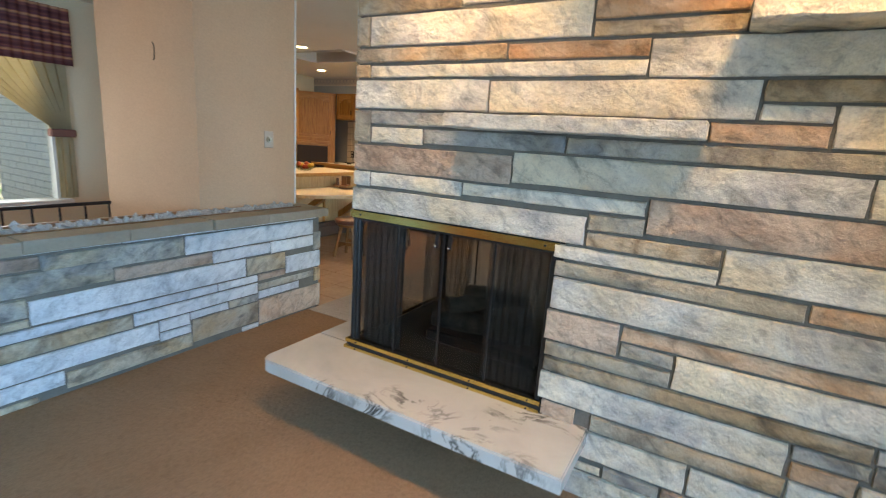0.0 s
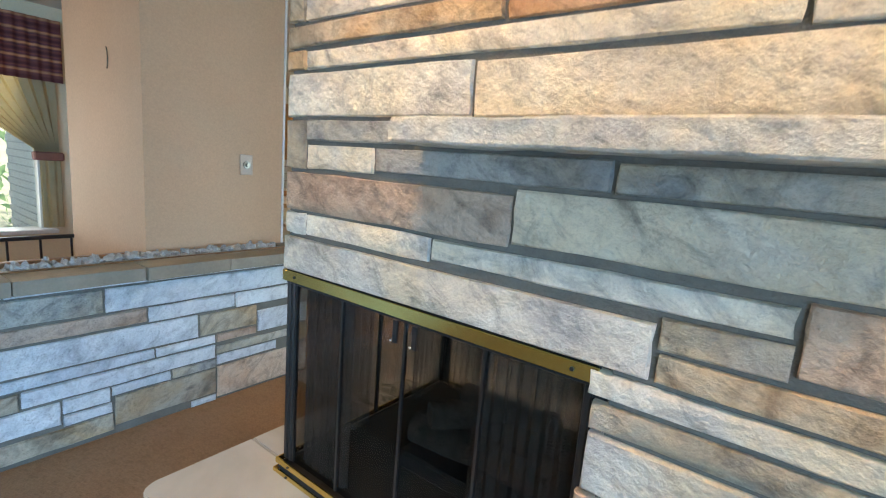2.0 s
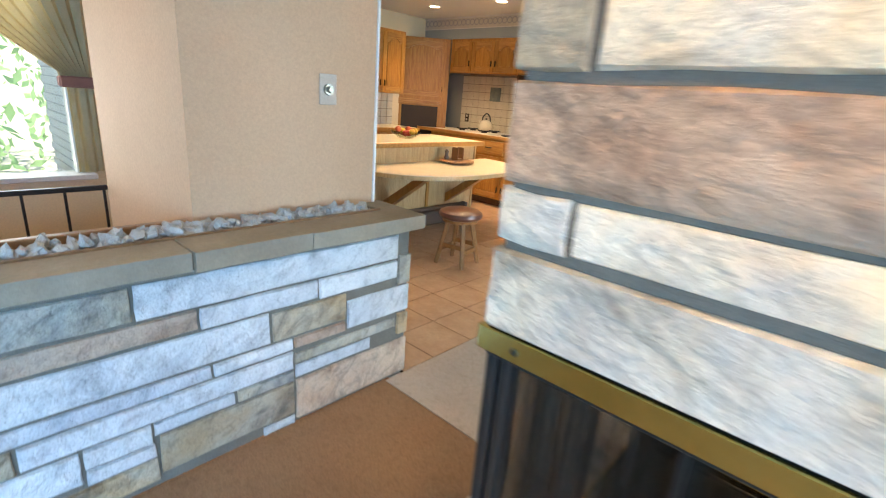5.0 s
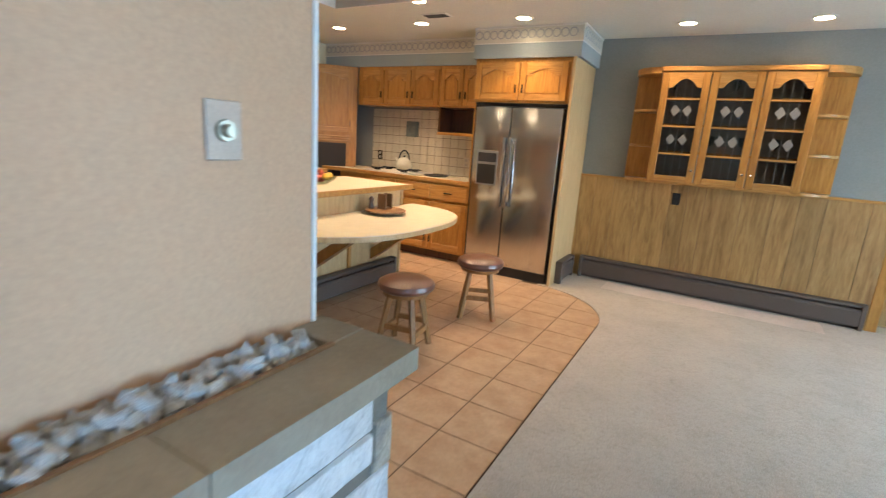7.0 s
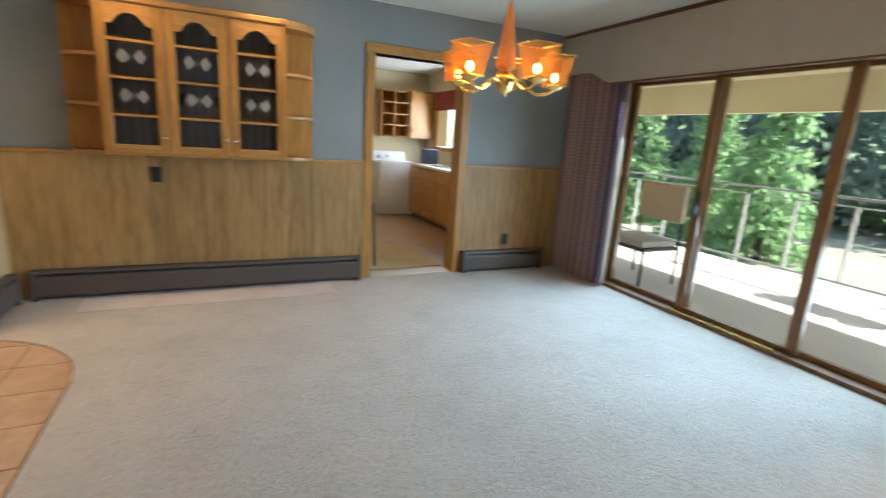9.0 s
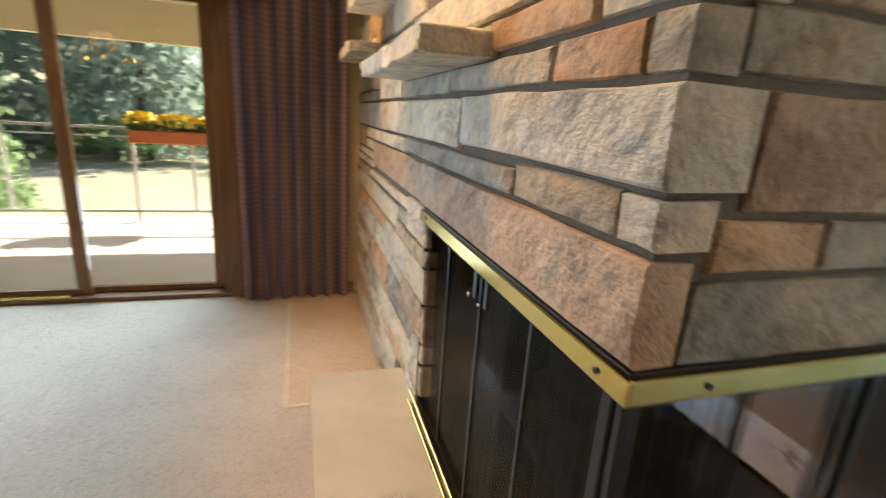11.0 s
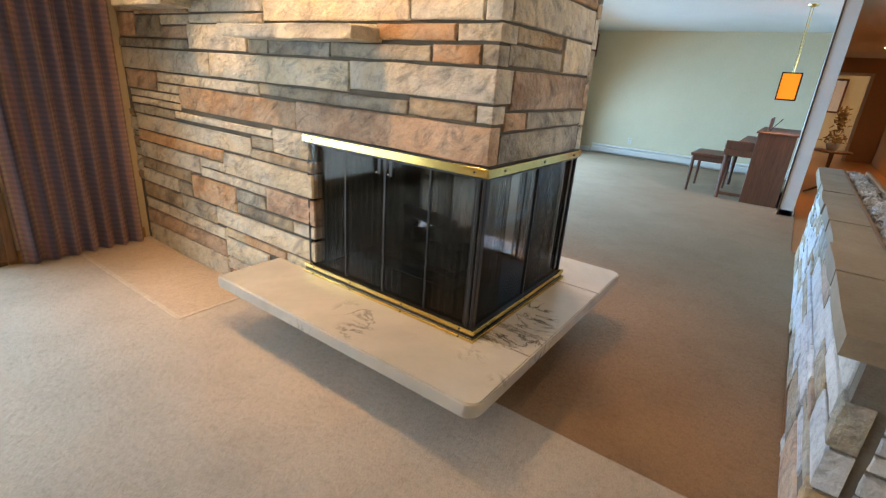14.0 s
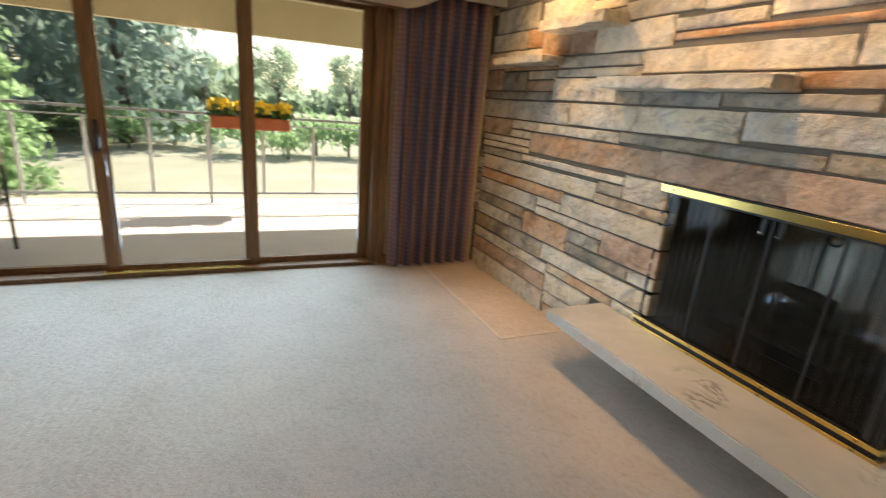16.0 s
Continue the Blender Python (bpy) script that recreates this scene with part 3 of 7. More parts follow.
def rounded(x0, x1, y0, y1, r, corners):
    pts = []
    for (cx, cy, a0), on in zip(((x0 + r, y0 + r, 180), (x1 - r, y0 + r, 270), (x1 - r, y1 - r, 0), (x0 + r, y1 - r, 90)), corners):
        if on:
            pts += [(cx + r * math.cos(radians(a0 + k * 15)), cy + r * math.sin(radians(a0 + k * 15))) for k in range(7)]
        else:
            pts.append((x0 if a0 in (180, 90) else x1, y0 if a0 in (180, 270) else y1))
    return pts


hearth = thing("hearth_slab", "floating white marble hearth slab with grey veins and rounded corners", "hearth", 0.5, 0.47, 0.25)
for nm, outline in (("slab_dining", rounded(-0.26, 1.335, 0.885, 1.31, 0.06, (0, 0, 0, 1))), ("slab_end", rounded(-0.26, 0.09, 0.05, 0.882, 0.01, (0, 0, 0, 0))), ("slab_living", rounded(-0.26, 1.265, -0.36, 0.047, 0.06, (1, 0, 0, 0)))):
    bm = prism(bmesh.new(), outline, 0.245, 0.31)
    bmesh.ops.bevel(bm, geom=[e for e in bm.edges if abs(e.verts[0].co.z - e.verts[1].co.z) < 1e-4], offset=0.006, segments=2, affect="EDGES")
    part(nm, bm, MARBLE, hearth, "", True)

# ---- planter ----
structure("planter_core", box(boxed(-1.44, -1.200, -2.84, 0.990, 0, 0.775), -1.48, -1.44, -2.84, 0.975, 0, 0.80), MORTAR, "mortared core of the stone planter", "planter")
FLAG = surf("brown_flagstone", (0.25, 0.205, 0.15), (0.33, 0.28, 0.21), 0.7, 5, 60, relief=0.3, depth=0.008, shift=9.0)
GRAVEL = surf("white_gravel", (0.20, 0.185, 0.165), (0.72, 0.70, 0.66), 0.8, 14, 70, relief=0.4, depth=0.01, shift=40.0)
SOIL = surf("planter_soil", (0.10, 0.07, 0.045), (0.16, 0.12, 0.08), 0.95, 12, 60)
structure("trim_planter_back", boxed(-1.495, -1.462, -2.86, 0.13, 0.0, 0.852, 0.004), wood("planter_board", (0.26, 0.13, 0.06), (0.34, 0.18, 0.09), (0.4, 0.22, 0.11), (8, 1, 8)), "brown wooden trough board", "trim")
structure("trim_trough", boxed(-1.318, -1.306, -2.84, 0.90, 0.78, 0.842), FRAMEWOOD, "dark trough edging", "trim")
structure("planter_soil", boxed(-1.462, -1.318, -2.84, 0.91, 0.775, 0.808), SOIL, "brown planter soil", "planter")
# ---- helpers for joinery ----


def lpart(name, bm, material, parent, label="", smooth=False):
    """A part built in its thing's own axes."""
    ob = part(name, bm, material, None, label, smooth)
    ob.parent = parent
    return ob


def arch_curve(x0, x1, z_side, rise, n=12):
    """Points of a cathedral arch from left to right: flat shoulders and a rounded middle."""
    pts = [(x0, z_side)]
    a, b = x0 + (x1 - x0) * 0.14, x1 - (x1 - x0) * 0.14
    for k in range(n + 1):
        s = k / n
        pts.append((a + (b - a) * s, z_side + rise * math.sin(math.pi * s) ** 0.75))
    return pts + [(x1, z_side)]


def arch_door(parent, x0, x1, z0, z1, y, side=1, material=None, rise=0.055, knob=True, glazed=False):
    """A cabinet door whose front lies at y, facing -y, in the thing's own axes."""
    material = material or OAK
    st, dp = min(0.06, (x1 - x0) * 0.19), 0.02
    stiles = [(x0, x0 + st, y, y + dp, z0, z1, 0.003), (x1 - st, x1, y, y + dp, z0, z1, 0.003)]
    if glazed:
        door = lpart("door", box(boxed(*stiles[0]), *stiles[1]), material, parent)
    else:
        door = lpart("door", boxed(x0 + st - 0.002, x1 - st + 0.002, y + 0.013, y + dp - 0.001, z0 + st - 0.002, z1 - 0.01), material, parent)
        for s in stiles:
            lpart("stile", boxed(*s), material, door)
    lpart("bottom_rail", boxed(x0 + st, x1 - st, y + 0.001, y + dp, z0, z0 + st, 0.003), OAK_H, door)
    top = arch_curve(x0 + st, x1 - st, z1 - st - rise, rise)
    lpart("top_rail", prism(bmesh.new(), [(x0 + st, z1)] + top + [(x1 - st, z1)], y + 0.001, y + dp, "y"), OAK_H, door)
    if not glazed:
        g = 0.016
        inner = [(x0 + st + g, z0 + st + g), (x1 - st - g, z0 + st + g)] + [(u, v - g) for u, v in arch_curve(x0 + st + g, x1 - st - g, z1 - st - rise, rise)][::-1]
        bm = prism(bmesh.new(), inner, y + 0.003, y + 0.014, "y")
        lpart("raised_panel", bm, material, door)
    if knob:
        kx, kz = (x1 - st / 2 if side > 0 else x0 + st / 2), z0 + 0.07
        lpart("handle", boxed(kx - 0.005, kx + 0.005, y - 0.02, y + 0.002, kz, kz + 0.075, 0.003), BRONZE, door, "dark bronze bar pull")
    return door


BRONZE = plain("dark_bronze", (0.06, 0.045, 0.03), 0.35, 0.9)
SHADEGLASS = pane_glass("leaded_cabinet_glass", (0.72, 0.72, 0.71), 0.02)
CAME = plain("lead_came", (0.22, 0.21, 0.20), 0.4, 0.8)
DARKIN = surf("cabinet_interior", (0.32, 0.29, 0.265), (0.38, 0.35, 0.32), 0.7, 5, 40)
FROST = plain("frosted_diamond", (0.25, 0.23, 0.21), 0.6)

# ---- dining: wall hutch ----
hutch = thing("china_hutch", "honey oak wall hutch with arched leaded-glass doors and end shelves", "cabinet", -0.56, 5.25, 1.10)
HX = 0.595                                             # half width of the glazed middle
lpart("back_panel", boxed(-0.84, 0.84, -0.02, -0.004, 0.02, 1.02), OAK, hutch)
lpart("interior", boxed(-HX, HX, -0.03, -0.021, 0.02, 1.0), DARKIN, hutch)
for x in (-HX, HX):
    lpart("side_panel", boxed(x - 0.01, x + 0.01, -0.26, -0.02, 0.0, 1.0), OAK, hutch)


def quarter(x_in, x_out, d, z0, z1):
    """A shelf with one rounded outer corner."""
    s = 1 if x_out > x_in else -1
    w = abs(x_out - x_in)
    pts = [(x_in, -0.02), (x_in, -d)]
    pts += [(x_in + s * w * math.sin(a * math.pi / 16), -0.02 - (d - 0.02) * math.cos(a * math.pi / 16)) for a in range(1, 9)]
    bm = prism(bmesh.new(), pts, z0, z1)
    return bm


for k, z in enumerate((0.0, 0.32, 0.64)):
    for s in (-1, 1):
        lpart("end_shelf", quarter(s * (HX + 0.01), s * 0.83, 0.255, z, z + 0.022), OAK_H, hutch)
for s in (-1, 1):
    lpart("end_top", quarter(s * (HX + 0.01), s * 0.85, 0.275, 0.975, 1.03), OAK_H, hutch)
lpart("crown", boxed(-HX - 0.012, HX + 0.012, -0.295, -0.02, 0.99, 1.03, 0.006), OAK_H, hutch, "moulded crown")
lpart("bottom_board", boxed(-HX, HX, -0.26, -0.02, 0.0, 0.022), OAK_H, hutch)
for z in (0.28, 0.52, 0.76):
    lpart("shelf", boxed(-HX + 0.012, HX - 0.012, -0.235, -0.03, z, z + 0.018), OAK_H, hutch)
for k in range(3):
    a, b = -HX + 0.397 * k + 0.004, -HX + 0.397 * (k + 1) - 0.004
    d = arch_door(hutch, a, b, 0.012, 0.985, -0.283, 1 if k < 2 else -1, knob=False, glazed=True, rise=0.075)
    gl = lpart("pane", boxed(a + 0.055, b - 0.055, -0.272, -0.268, 0.06, 0.93), SHADEGLASS, d, "dark leaded glass")
    for z in (0.27, 0.515, 0.755):
        lpart("muntin", boxed(a + 0.055, b - 0.055, -0.279, -0.268, z - 0.008, z + 0.008), OAK_H, d)
    for x in (a + 0.13, (a + b) / 2, b - 0.13):
        lpart("came", boxed(x - 0.0025, x + 0.0025, -0.2735, -0.2665, 0.06, 0.92), CAME, d)
    for z in (0.40, 0.655):
        for x in ((a + b) / 2 - 0.05, (a + b) / 2 + 0.05):
            bm = prism(bmesh.new(), [(x - 0.04, z), (x, z - 0.05), (x + 0.04, z), (x, z + 0.05)], -0.274, -0.2665, "y")
            lpart("glass_diamond", bm, FROST, d)
    kx = b - 0.028 if k < 2 else a + 0.028
    bm = bmesh.new()
    bmesh.ops.create_uvsphere(bm, u_segments=12, v_segments=8, radius=0.013, matrix=Matrix.Translation((kx, -0.297, 0.13)))
    lpart("knob", bm, STEEL, d, "small pewter knob", True)
for k in range(9):                                     # stemware behind the glass
    x = -0.5 + 0.125 * k
    z = 0.298 if k % 2 else 0.778
    g = thing("wine_glass", "clear stemmed glass standing in the hutch", "glass", -0.56 + x, 5.25 - 0.12, 1.10 + z, "glasses in the hutch")
    lpart("bowl", lathe(bmesh.new(), [(0.026, 0), (0.005, 0.006), (0.004, 0.06), (0.028, 0.085), (0.031, 0.115), (0.026, 0.15), (0.024, 0.15), (0.029, 0.112), (0.004, 0.07)], n=12), pane_glass("clear_stemware", (0.9, 0.92, 0.92), 0.02) if k == 0 else bpy.data.materials["clear_stemware"], g, "", True)


def outlet(x, y, z, turn, colour, label, dial=False, w=0.072, h=0.115):
    o = thing("wall_outlet" if not dial else "dimmer_switch", label, "outlet" if not dial else "switch", x, y, z, "", turn)
    lpart("cover_plate", boxed(-w / 2, w / 2, -0.007, 0.0, -h / 2, h / 2, 0.003), colour, o)
    if dial:
        lpart("dial", tube(tube(bmesh.new(), (0, -0.006, 0), (0, -0.016, 0), 0.024, 0.022, 18), (0, -0.016, 0), (0, -0.032, 0), 0.014, 0.012, 16), plain("aged_nickel", (0.36, 0.32, 0.25), 0.35, 0.7), o, "round chrome dimmer knob", True)
    else:
        for s in (-1, 1):
            lpart("socket", boxed(-0.016, 0.016, -0.010, -0.006, s * 0.026 - 0.016, s * 0.026 + 0.016, 0.004), plain("socket_tone_%d" % (1 if colour is BLACK else 2), (0.02, 0.02, 0.02) if colour is BLACK else (0.5, 0.47, 0.42), 0.5), o)
    return o


PLATE = plain("ivory_plate", (0.66, 0.60, 0.50), 0.4)
outlet(-0.888, 5.232, 0.943, 0, BLACK, "black wall outlet set in the wood panelling")
outlet(2.29, 5.232, 0.34, 0, BLACK, "black wall outlet low on the panelling")
outlet(-1.459, 0.715, 1.345, 90, plain("peach_plate", (0.46, 0.33, 0.24), 0.4), "chrome dimmer knob on a clear switch plate", True, 0.085, 0.125)
outlet(1.87, -8.05, 0.33, 180, PLATE, "ivory outlet on the living room wall")
outlet(0.55, -8.05, 0.33, 180, PLATE, "ivory outlet on the living room wall")
bm = bmesh.new()
for k in range(10):
    a, b = radians(-70 + 15 * k), radians(-55 + 15 * k)
    tube(bm, (-1.91 + 0.022 * math.cos(a), 0.134, 1.88 + 0.06 * math.sin(a)), (-1.91 + 0.022 * math.cos(b), 0.134, 1.88 + 0.06 * math.sin(b)), 0.003, n=6)
tagged(part("wall_hook", bm, BRONZE), "thin curved metal hook on the cream wall", "hook")


def heater(name, length, turn, x, y, label, colour=None, h=0.215):
    """Hot-water baseboard heater: back plate, curved front cover, top slot, end caps."""
    colour = colour or HEATER
    o = thing("baseboard_heater", label, "heater", x, y, 0.008, "", turn)
    lpart("back_plate", boxed(0.0, length, -0.008, -0.001, 0.0, h), colour, o)
    lpart("front_cover", prism(bmesh.new(), [(-0.058, 0.03), (-0.064, 0.04), (-0.064, h - 0.055), (-0.05, h - 0.035), (-0.046, h - 0.037), (-0.059, h - 0.056), (-0.059, 0.03)], 0.03, length - 0.03, "x"), colour, o)
    lpart("top_hood", prism(bmesh.new(), [(-0.001, h + 0.012), (-0.052, h + 0.004), (-0.060, h - 0.014), (-0.056, h - 0.016), (-0.048, h - 0.001), (-0.001, h + 0.006)], 0.0, length, "x"), colour, o)
    lpart("fin_element", boxed(0.03, length - 0.03, -0.05, -0.012, 0.06, 0.12), BLACK, o)
    for a in (0.0, length - 0.034):
        lpart("end_cap", boxed(a, a + 0.034, -0.067, 0.0, 0.0, h + 0.014, 0.004), colour, o)
    return o


heater("h", 2.43, 0, -1.72, 5.232, "long dark brown metal baseboard heater under the panelling")
heater("h", 0.98, 0, 1.78, 5.232, "short dark brown metal baseboard heater beside the door")
heater("h", 0.46, 90, -1.832, 4.68, "short brown heater end against the fridge panel")
heater("h", 1.3, 90, -3.178, 2.42, "brown baseboard heater under the breakfast bar", None, 0.20)
heater("h", 3.7, 180, 2.65, -8.048, "long cream baseboard heater along the living room wall", PLATE, 0.17)

# ---- dining: sliding door ----
slider = tagged(new("door_sliding"), "three-panel sliding patio door in stained wooden frames", "door", "", "structure")
for nm, b in (("frame_head", (3.03, 3.22, 1.80, 4.62, 1.965, 2.0)), ("frame_sill", (3.03, 3.22, 1.80, 4.62, 0.0, 0.035)), ("frame_jamb", (3.03, 3.22, 1.80, 1.86, 0.035, 1.965)), ("frame_jamb", (3.03, 3.22, 4.56, 4.62, 0.035, 1.965))):
    part(nm, boxed(*b, 0.004), FRAMEWOOD, slider)
part("track", boxed(3.04, 3.10, 2.80, 3.70, 0.035, 0.048, 0.002), BRASS, slider, "brass floor track")
for x, y0, y1, st in ((3.16, 1.86, 2.80, 0.055), (3.12, 2.70, 3.69, 0.052), (3.16, 3.60, 4.56, 0.05)):
    leaf = part("leaf", box(box(bmesh.new(), x - 0.02, x + 0.02, y0, y0 + st + 0.02, 0.035, 1.965, 0.004), x - 0.02, x + 0.02, y1 - st - 0.02, y1, 0.035, 1.965, 0.004), FRAMEWOOD, slider)
    part("bottom_rail", boxed(x - 0.02, x + 0.02, y0 + st, y1 - st, 0.035, 0.075, 0.003), FRAMEWOOD, leaf)
    part("top_rail", boxed(x - 0.02, x + 0.02, y0 + st, y1 - st, 1.935, 1.965, 0.003), FRAMEWOOD, leaf)
    g = part("pane", boxed(x - 0.003, x + 0.003, y0 + st, y1 - st, 0.075, 1.935), GLASS_PANE, leaf)
    g.visible_shadow = False
part("casing", boxed(3.012, 3.0395, 1.745, 1.80, 0.02, 2.04, 0.003), FRAMEWOOD, slider)
part("casing", boxed(3.012, 3.0395, 4.62, 4.675, 0.02, 2.04, 0.003), FRAMEWOOD, slider)
part("latch", boxed(3.075, 3.10, 3.635, 3.66, 0.86, 1.06, 0.006), BLACK, slider, "black door pull")


def curtain_cloth(name, axis, tones=None):
    m, t, p = nodes(name)
    co = t.nodes.new("ShaderNodeTexCoord")
    def wave(direction, scale, distort=0.0):
        w = t.nodes.new("ShaderNodeTexWave")
        w.bands_direction = direction
        w.inputs["Scale"].default_value, w.inputs["Distortion"].default_value, w.inputs["Detail"].default_value = scale, distort, 1.0
        t.links.new(co.outputs["Object"], w.inputs["Vector"])
        return w.outputs["Fac"]
    stripes = ramp(t, wave(axis, 3.2), tones or [(0.0, (0.22, 0.20, 0.28)), (0.22, (0.28, 0.245, 0.32)), (0.36, (0.50, 0.33, 0.335)), (0.74, (0.54, 0.36, 0.345)), (0.93, (0.58, 0.38, 0.345)), (0.975, (0.74, 0.56, 0.44))])
    small = ramp(t, wave("Z", 9.0, 3.0), [(0.3, (0.72, 0.74, 0.85)), (0.7, (1.1, 1.02, 1.0))])
    col = mix(t, "MULTIPLY", 0.55, stripes, small)
    weave = noise_node(t, 160, 3, 0.6)
    fine = ramp(t, weave.outputs[0], [(0.3, (0.75, 0.75, 0.75)), (0.7, (1.1, 1.1, 1.1))])
    t.links.new(mix(t, "MULTIPLY", 0.7, col, fine), p.inputs["Base Color"])
    p.inputs["Roughness"].default_value = 0.95
    p.inputs["Specular IOR Level"].default_value = 0.1
    bump(t, p, weave.outputs[0], 0.2, 0.003)
    return m


DRAPE = curtain_cloth("striped_drapery", "Y")
LINER = surf("drapery_liner", (0.55, 0.47, 0.38), (0.62, 0.54, 0.44), 0.9, 6, 150)
for y0, y1, sd, lb in ((1.03, 1.72, 3, "pleated plum and blue striped drape pulled to the fireplace side"), (4.44, 5.20, 8, "pleated plum and blue striped drape pulled to the panelled corner")):
    c = thing("drape", lb, "curtain", 2.95, (y0 + y1) / 2, 0.02, "drapes of the sliding door")
    part("cloth", drape(bmesh.new(), (2.94, y0 - 0.02), (2.94, y1 + 0.02), 0.02, 2.10, 0.105, 0.045, sd, 0.006, 6, 0.12), DRAPE, c, "", True)
    part("lining", drape(bmesh.new(), (2.985, y0 - 0.02), (2.985, y1), 0.03, 2.10, 0.2, 0.012, sd + 1, 0.003, 2), LINER, c, "plain tan lining", True)
    part("curtain_rod", tube(bmesh.new(), (2.94, y0 - 0.01, 2.12), (2.94, y1 + 0.02, 2.12), 0.012), BRONZE, c)
VAL = surf("valance_cloth", (0.42, 0.38, 0.32), (0.47, 0.43, 0.36), 0.85, 3, 140, relief=0.1, depth=0.002)
edge = [(0.945, 2.05)]
for a, b, up in ((1.36, 1.74, 1), (4.50, 4.86, -1)):
    for k in range(13):
        s = k / 12
        rise = 0.5 + 0.5 * math.cos(math.pi * s)
        edge.append((a + (b - a) * s, 1.935 + 0.115 * (rise if up > 0 else 1 - rise)))
edge.append((5.245, 2.05))
val = thing("valance", "long beige fabric valance board with shaped ends above the sliding door", "valance", 2.83, 3.1, 1.93)
part("fascia", prism(bmesh.new(), [(0.945, 2.405)] + edge + [(5.245, 2.405)], 2.81, 2.832, "x"), VAL, val)
part("edge_band", boxed(2.80, 2.834, 1.74, 4.50, 1.922, 1.936, 0.002), DARKWOOD, val)

# ---- dining: chandelier ----
AMBER_PANE = pane_glass("amber_shade_glass", (1.0, 0.76, 0.46), 0.1)
shade_tree = AMBER_PANE.node_tree
scatter, both = shade_tree.nodes.new("ShaderNodeBsdfTranslucent"), shade_tree.nodes.new("ShaderNodeMixShader")
scatter.inputs[0].default_value, both.inputs[0].default_value = (1.0, 0.40, 0.10, 1), 0.12
shade_tree.links.new(shade_tree.nodes["Mix Shader"].outputs[0], both.inputs[1])
shade_tree.links.new(scatter.outputs[0], both.inputs[2])
shade_tree.links.new(both.outputs[0], shade_tree.nodes["Material Output"].inputs[0])
BULB = glowing("lit_bulb", (1.0, 0.55, 0.18), 18)
CH = (0.9, 3.2)
ch = thing("chandelier", "brass chandelier with five lit square amber glass shades", "chandelier", CH[0], CH[1], 1.60)
part("canopy", lathe(bmesh.new(), [(0.065, 2.44), (0.06, 2.42), (0.02, 2.405), (0.008, 2.39)], *CH), BRASS, ch, "", True)
bm = bmesh.new()
for k in range(12):
    z = 2.02 + k * 0.032
    m = Matrix.Translation((CH[0], CH[1], z)) @ pose(0, 0, 0, 90, 0, 90 * (k % 2)) @ Matrix.Diagonal((0.6, 1.2, 1, 1))
    ring = [m @ Vector((0.014 * math.cos(a * math.pi / 5), 0.014 * math.sin(a * math.pi / 5), 0)) for a in range(10)]
    for a in range(10):
        tube(bm, ring[a], ring[(a + 1) % 10], 0.0028, n=5)
part("chain", bm, BRASS, ch, "brass link chain")
part("stem_cone", lathe(bmesh.new(), [(0.012, 2.02), (0.018, 1.98), (0.05, 1.74), (0.052, 1.72), (0.02, 1.70)], *CH, 12), surf("copper_cone", (0.62, 0.20, 0.05), (0.70, 0.26, 0.08), 0.3, 5, 40, 0.3), ch, "tapered orange cone stem", True)
part("hub", lathe(bmesh.new(), [(0.0, 1.585), (0.02, 1.60), (0.042, 1.635), (0.042, 1.68), (0.025, 1.70), (0.0, 1.702)], *CH), BRASS, ch, "", True)
for k in range(5):
    a = radians(-16 + 72 * k)
    dx, dy = math.cos(a), math.sin(a)
    bm = bmesh.new()
    line = [(0.035, 1.65), (0.09, 1.66), (0.125, 1.625), (0.17, 1.60), (0.22, 1.605), (0.265, 1.63)]
    for (r0, z0), (r1, z1) in zip(line, line[1:]):
        tube(bm, (CH[0] + dx * r0, CH[1] + dy * r0, z0), (CH[0] + dx * r1, CH[1] + dy * r1, z1), 0.008, n=8)
    arm = part("arm", bm, BRASS, ch, "scrolled brass arm", True)
    cx, cy = CH[0] + dx * 0.265, CH[1] + dy * 0.265
    part("cup", lathe(bmesh.new(), [(0.0, 1.622), (0.03, 1.63), (0.045, 1.645), (0.0, 1.648)], cx, cy, 16), BRASS, arm, "", True)
    bm = bmesh.new()
    def ringpts(h, z):
        return [bm.verts.new((cx + h * u * math.cos(a) - h * v * math.sin(a), cy + h * u * math.sin(a) + h * v * math.cos(a), z)) for u, v in ((-1, -1), (1, -1), (1, 1), (-1, 1))]
    low, high = ringpts(0.047, 1.648), ringpts(0.070, 1.795)
    fs = [bm.faces.new((low[q], low[(q + 1) % 4], high[(q + 1) % 4], high[q])) for q in range(4)]
    bmesh.ops.solidify(bm, geom=fs, thickness=0.004)
    sh = part("shade", bm, AMBER_PANE, arm, "square amber glass shade")
    sh.visible_shadow = False
    for z, h in ((1.795, 0.072), (1.648, 0.049)):
        bm = bmesh.new()
        q = [Vector((cx + h * (u * math.cos(a) - v * math.sin(a)), cy + h * (u * math.sin(a) + v * math.cos(a)), z)) for u, v in ((-1, -1), (1, -1), (1, 1), (-1, 1))]
        for i in range(4):
            tube(bm, q[i], q[(i + 1) % 4], 0.0035, n=6)
        part("shade_rim", bm, BRASS, arm)
    bm = bmesh.new()
    bmesh.ops.create_uvsphere(bm, u_segments=12, v_segments=10, radius=0.015, matrix=Matrix.Translation((cx, cy, 1.69)) @ Matrix.Diagonal((1, 1, 1.5, 1)))
    part("bulb", bm, BULB, arm, "glowing bulb", True)

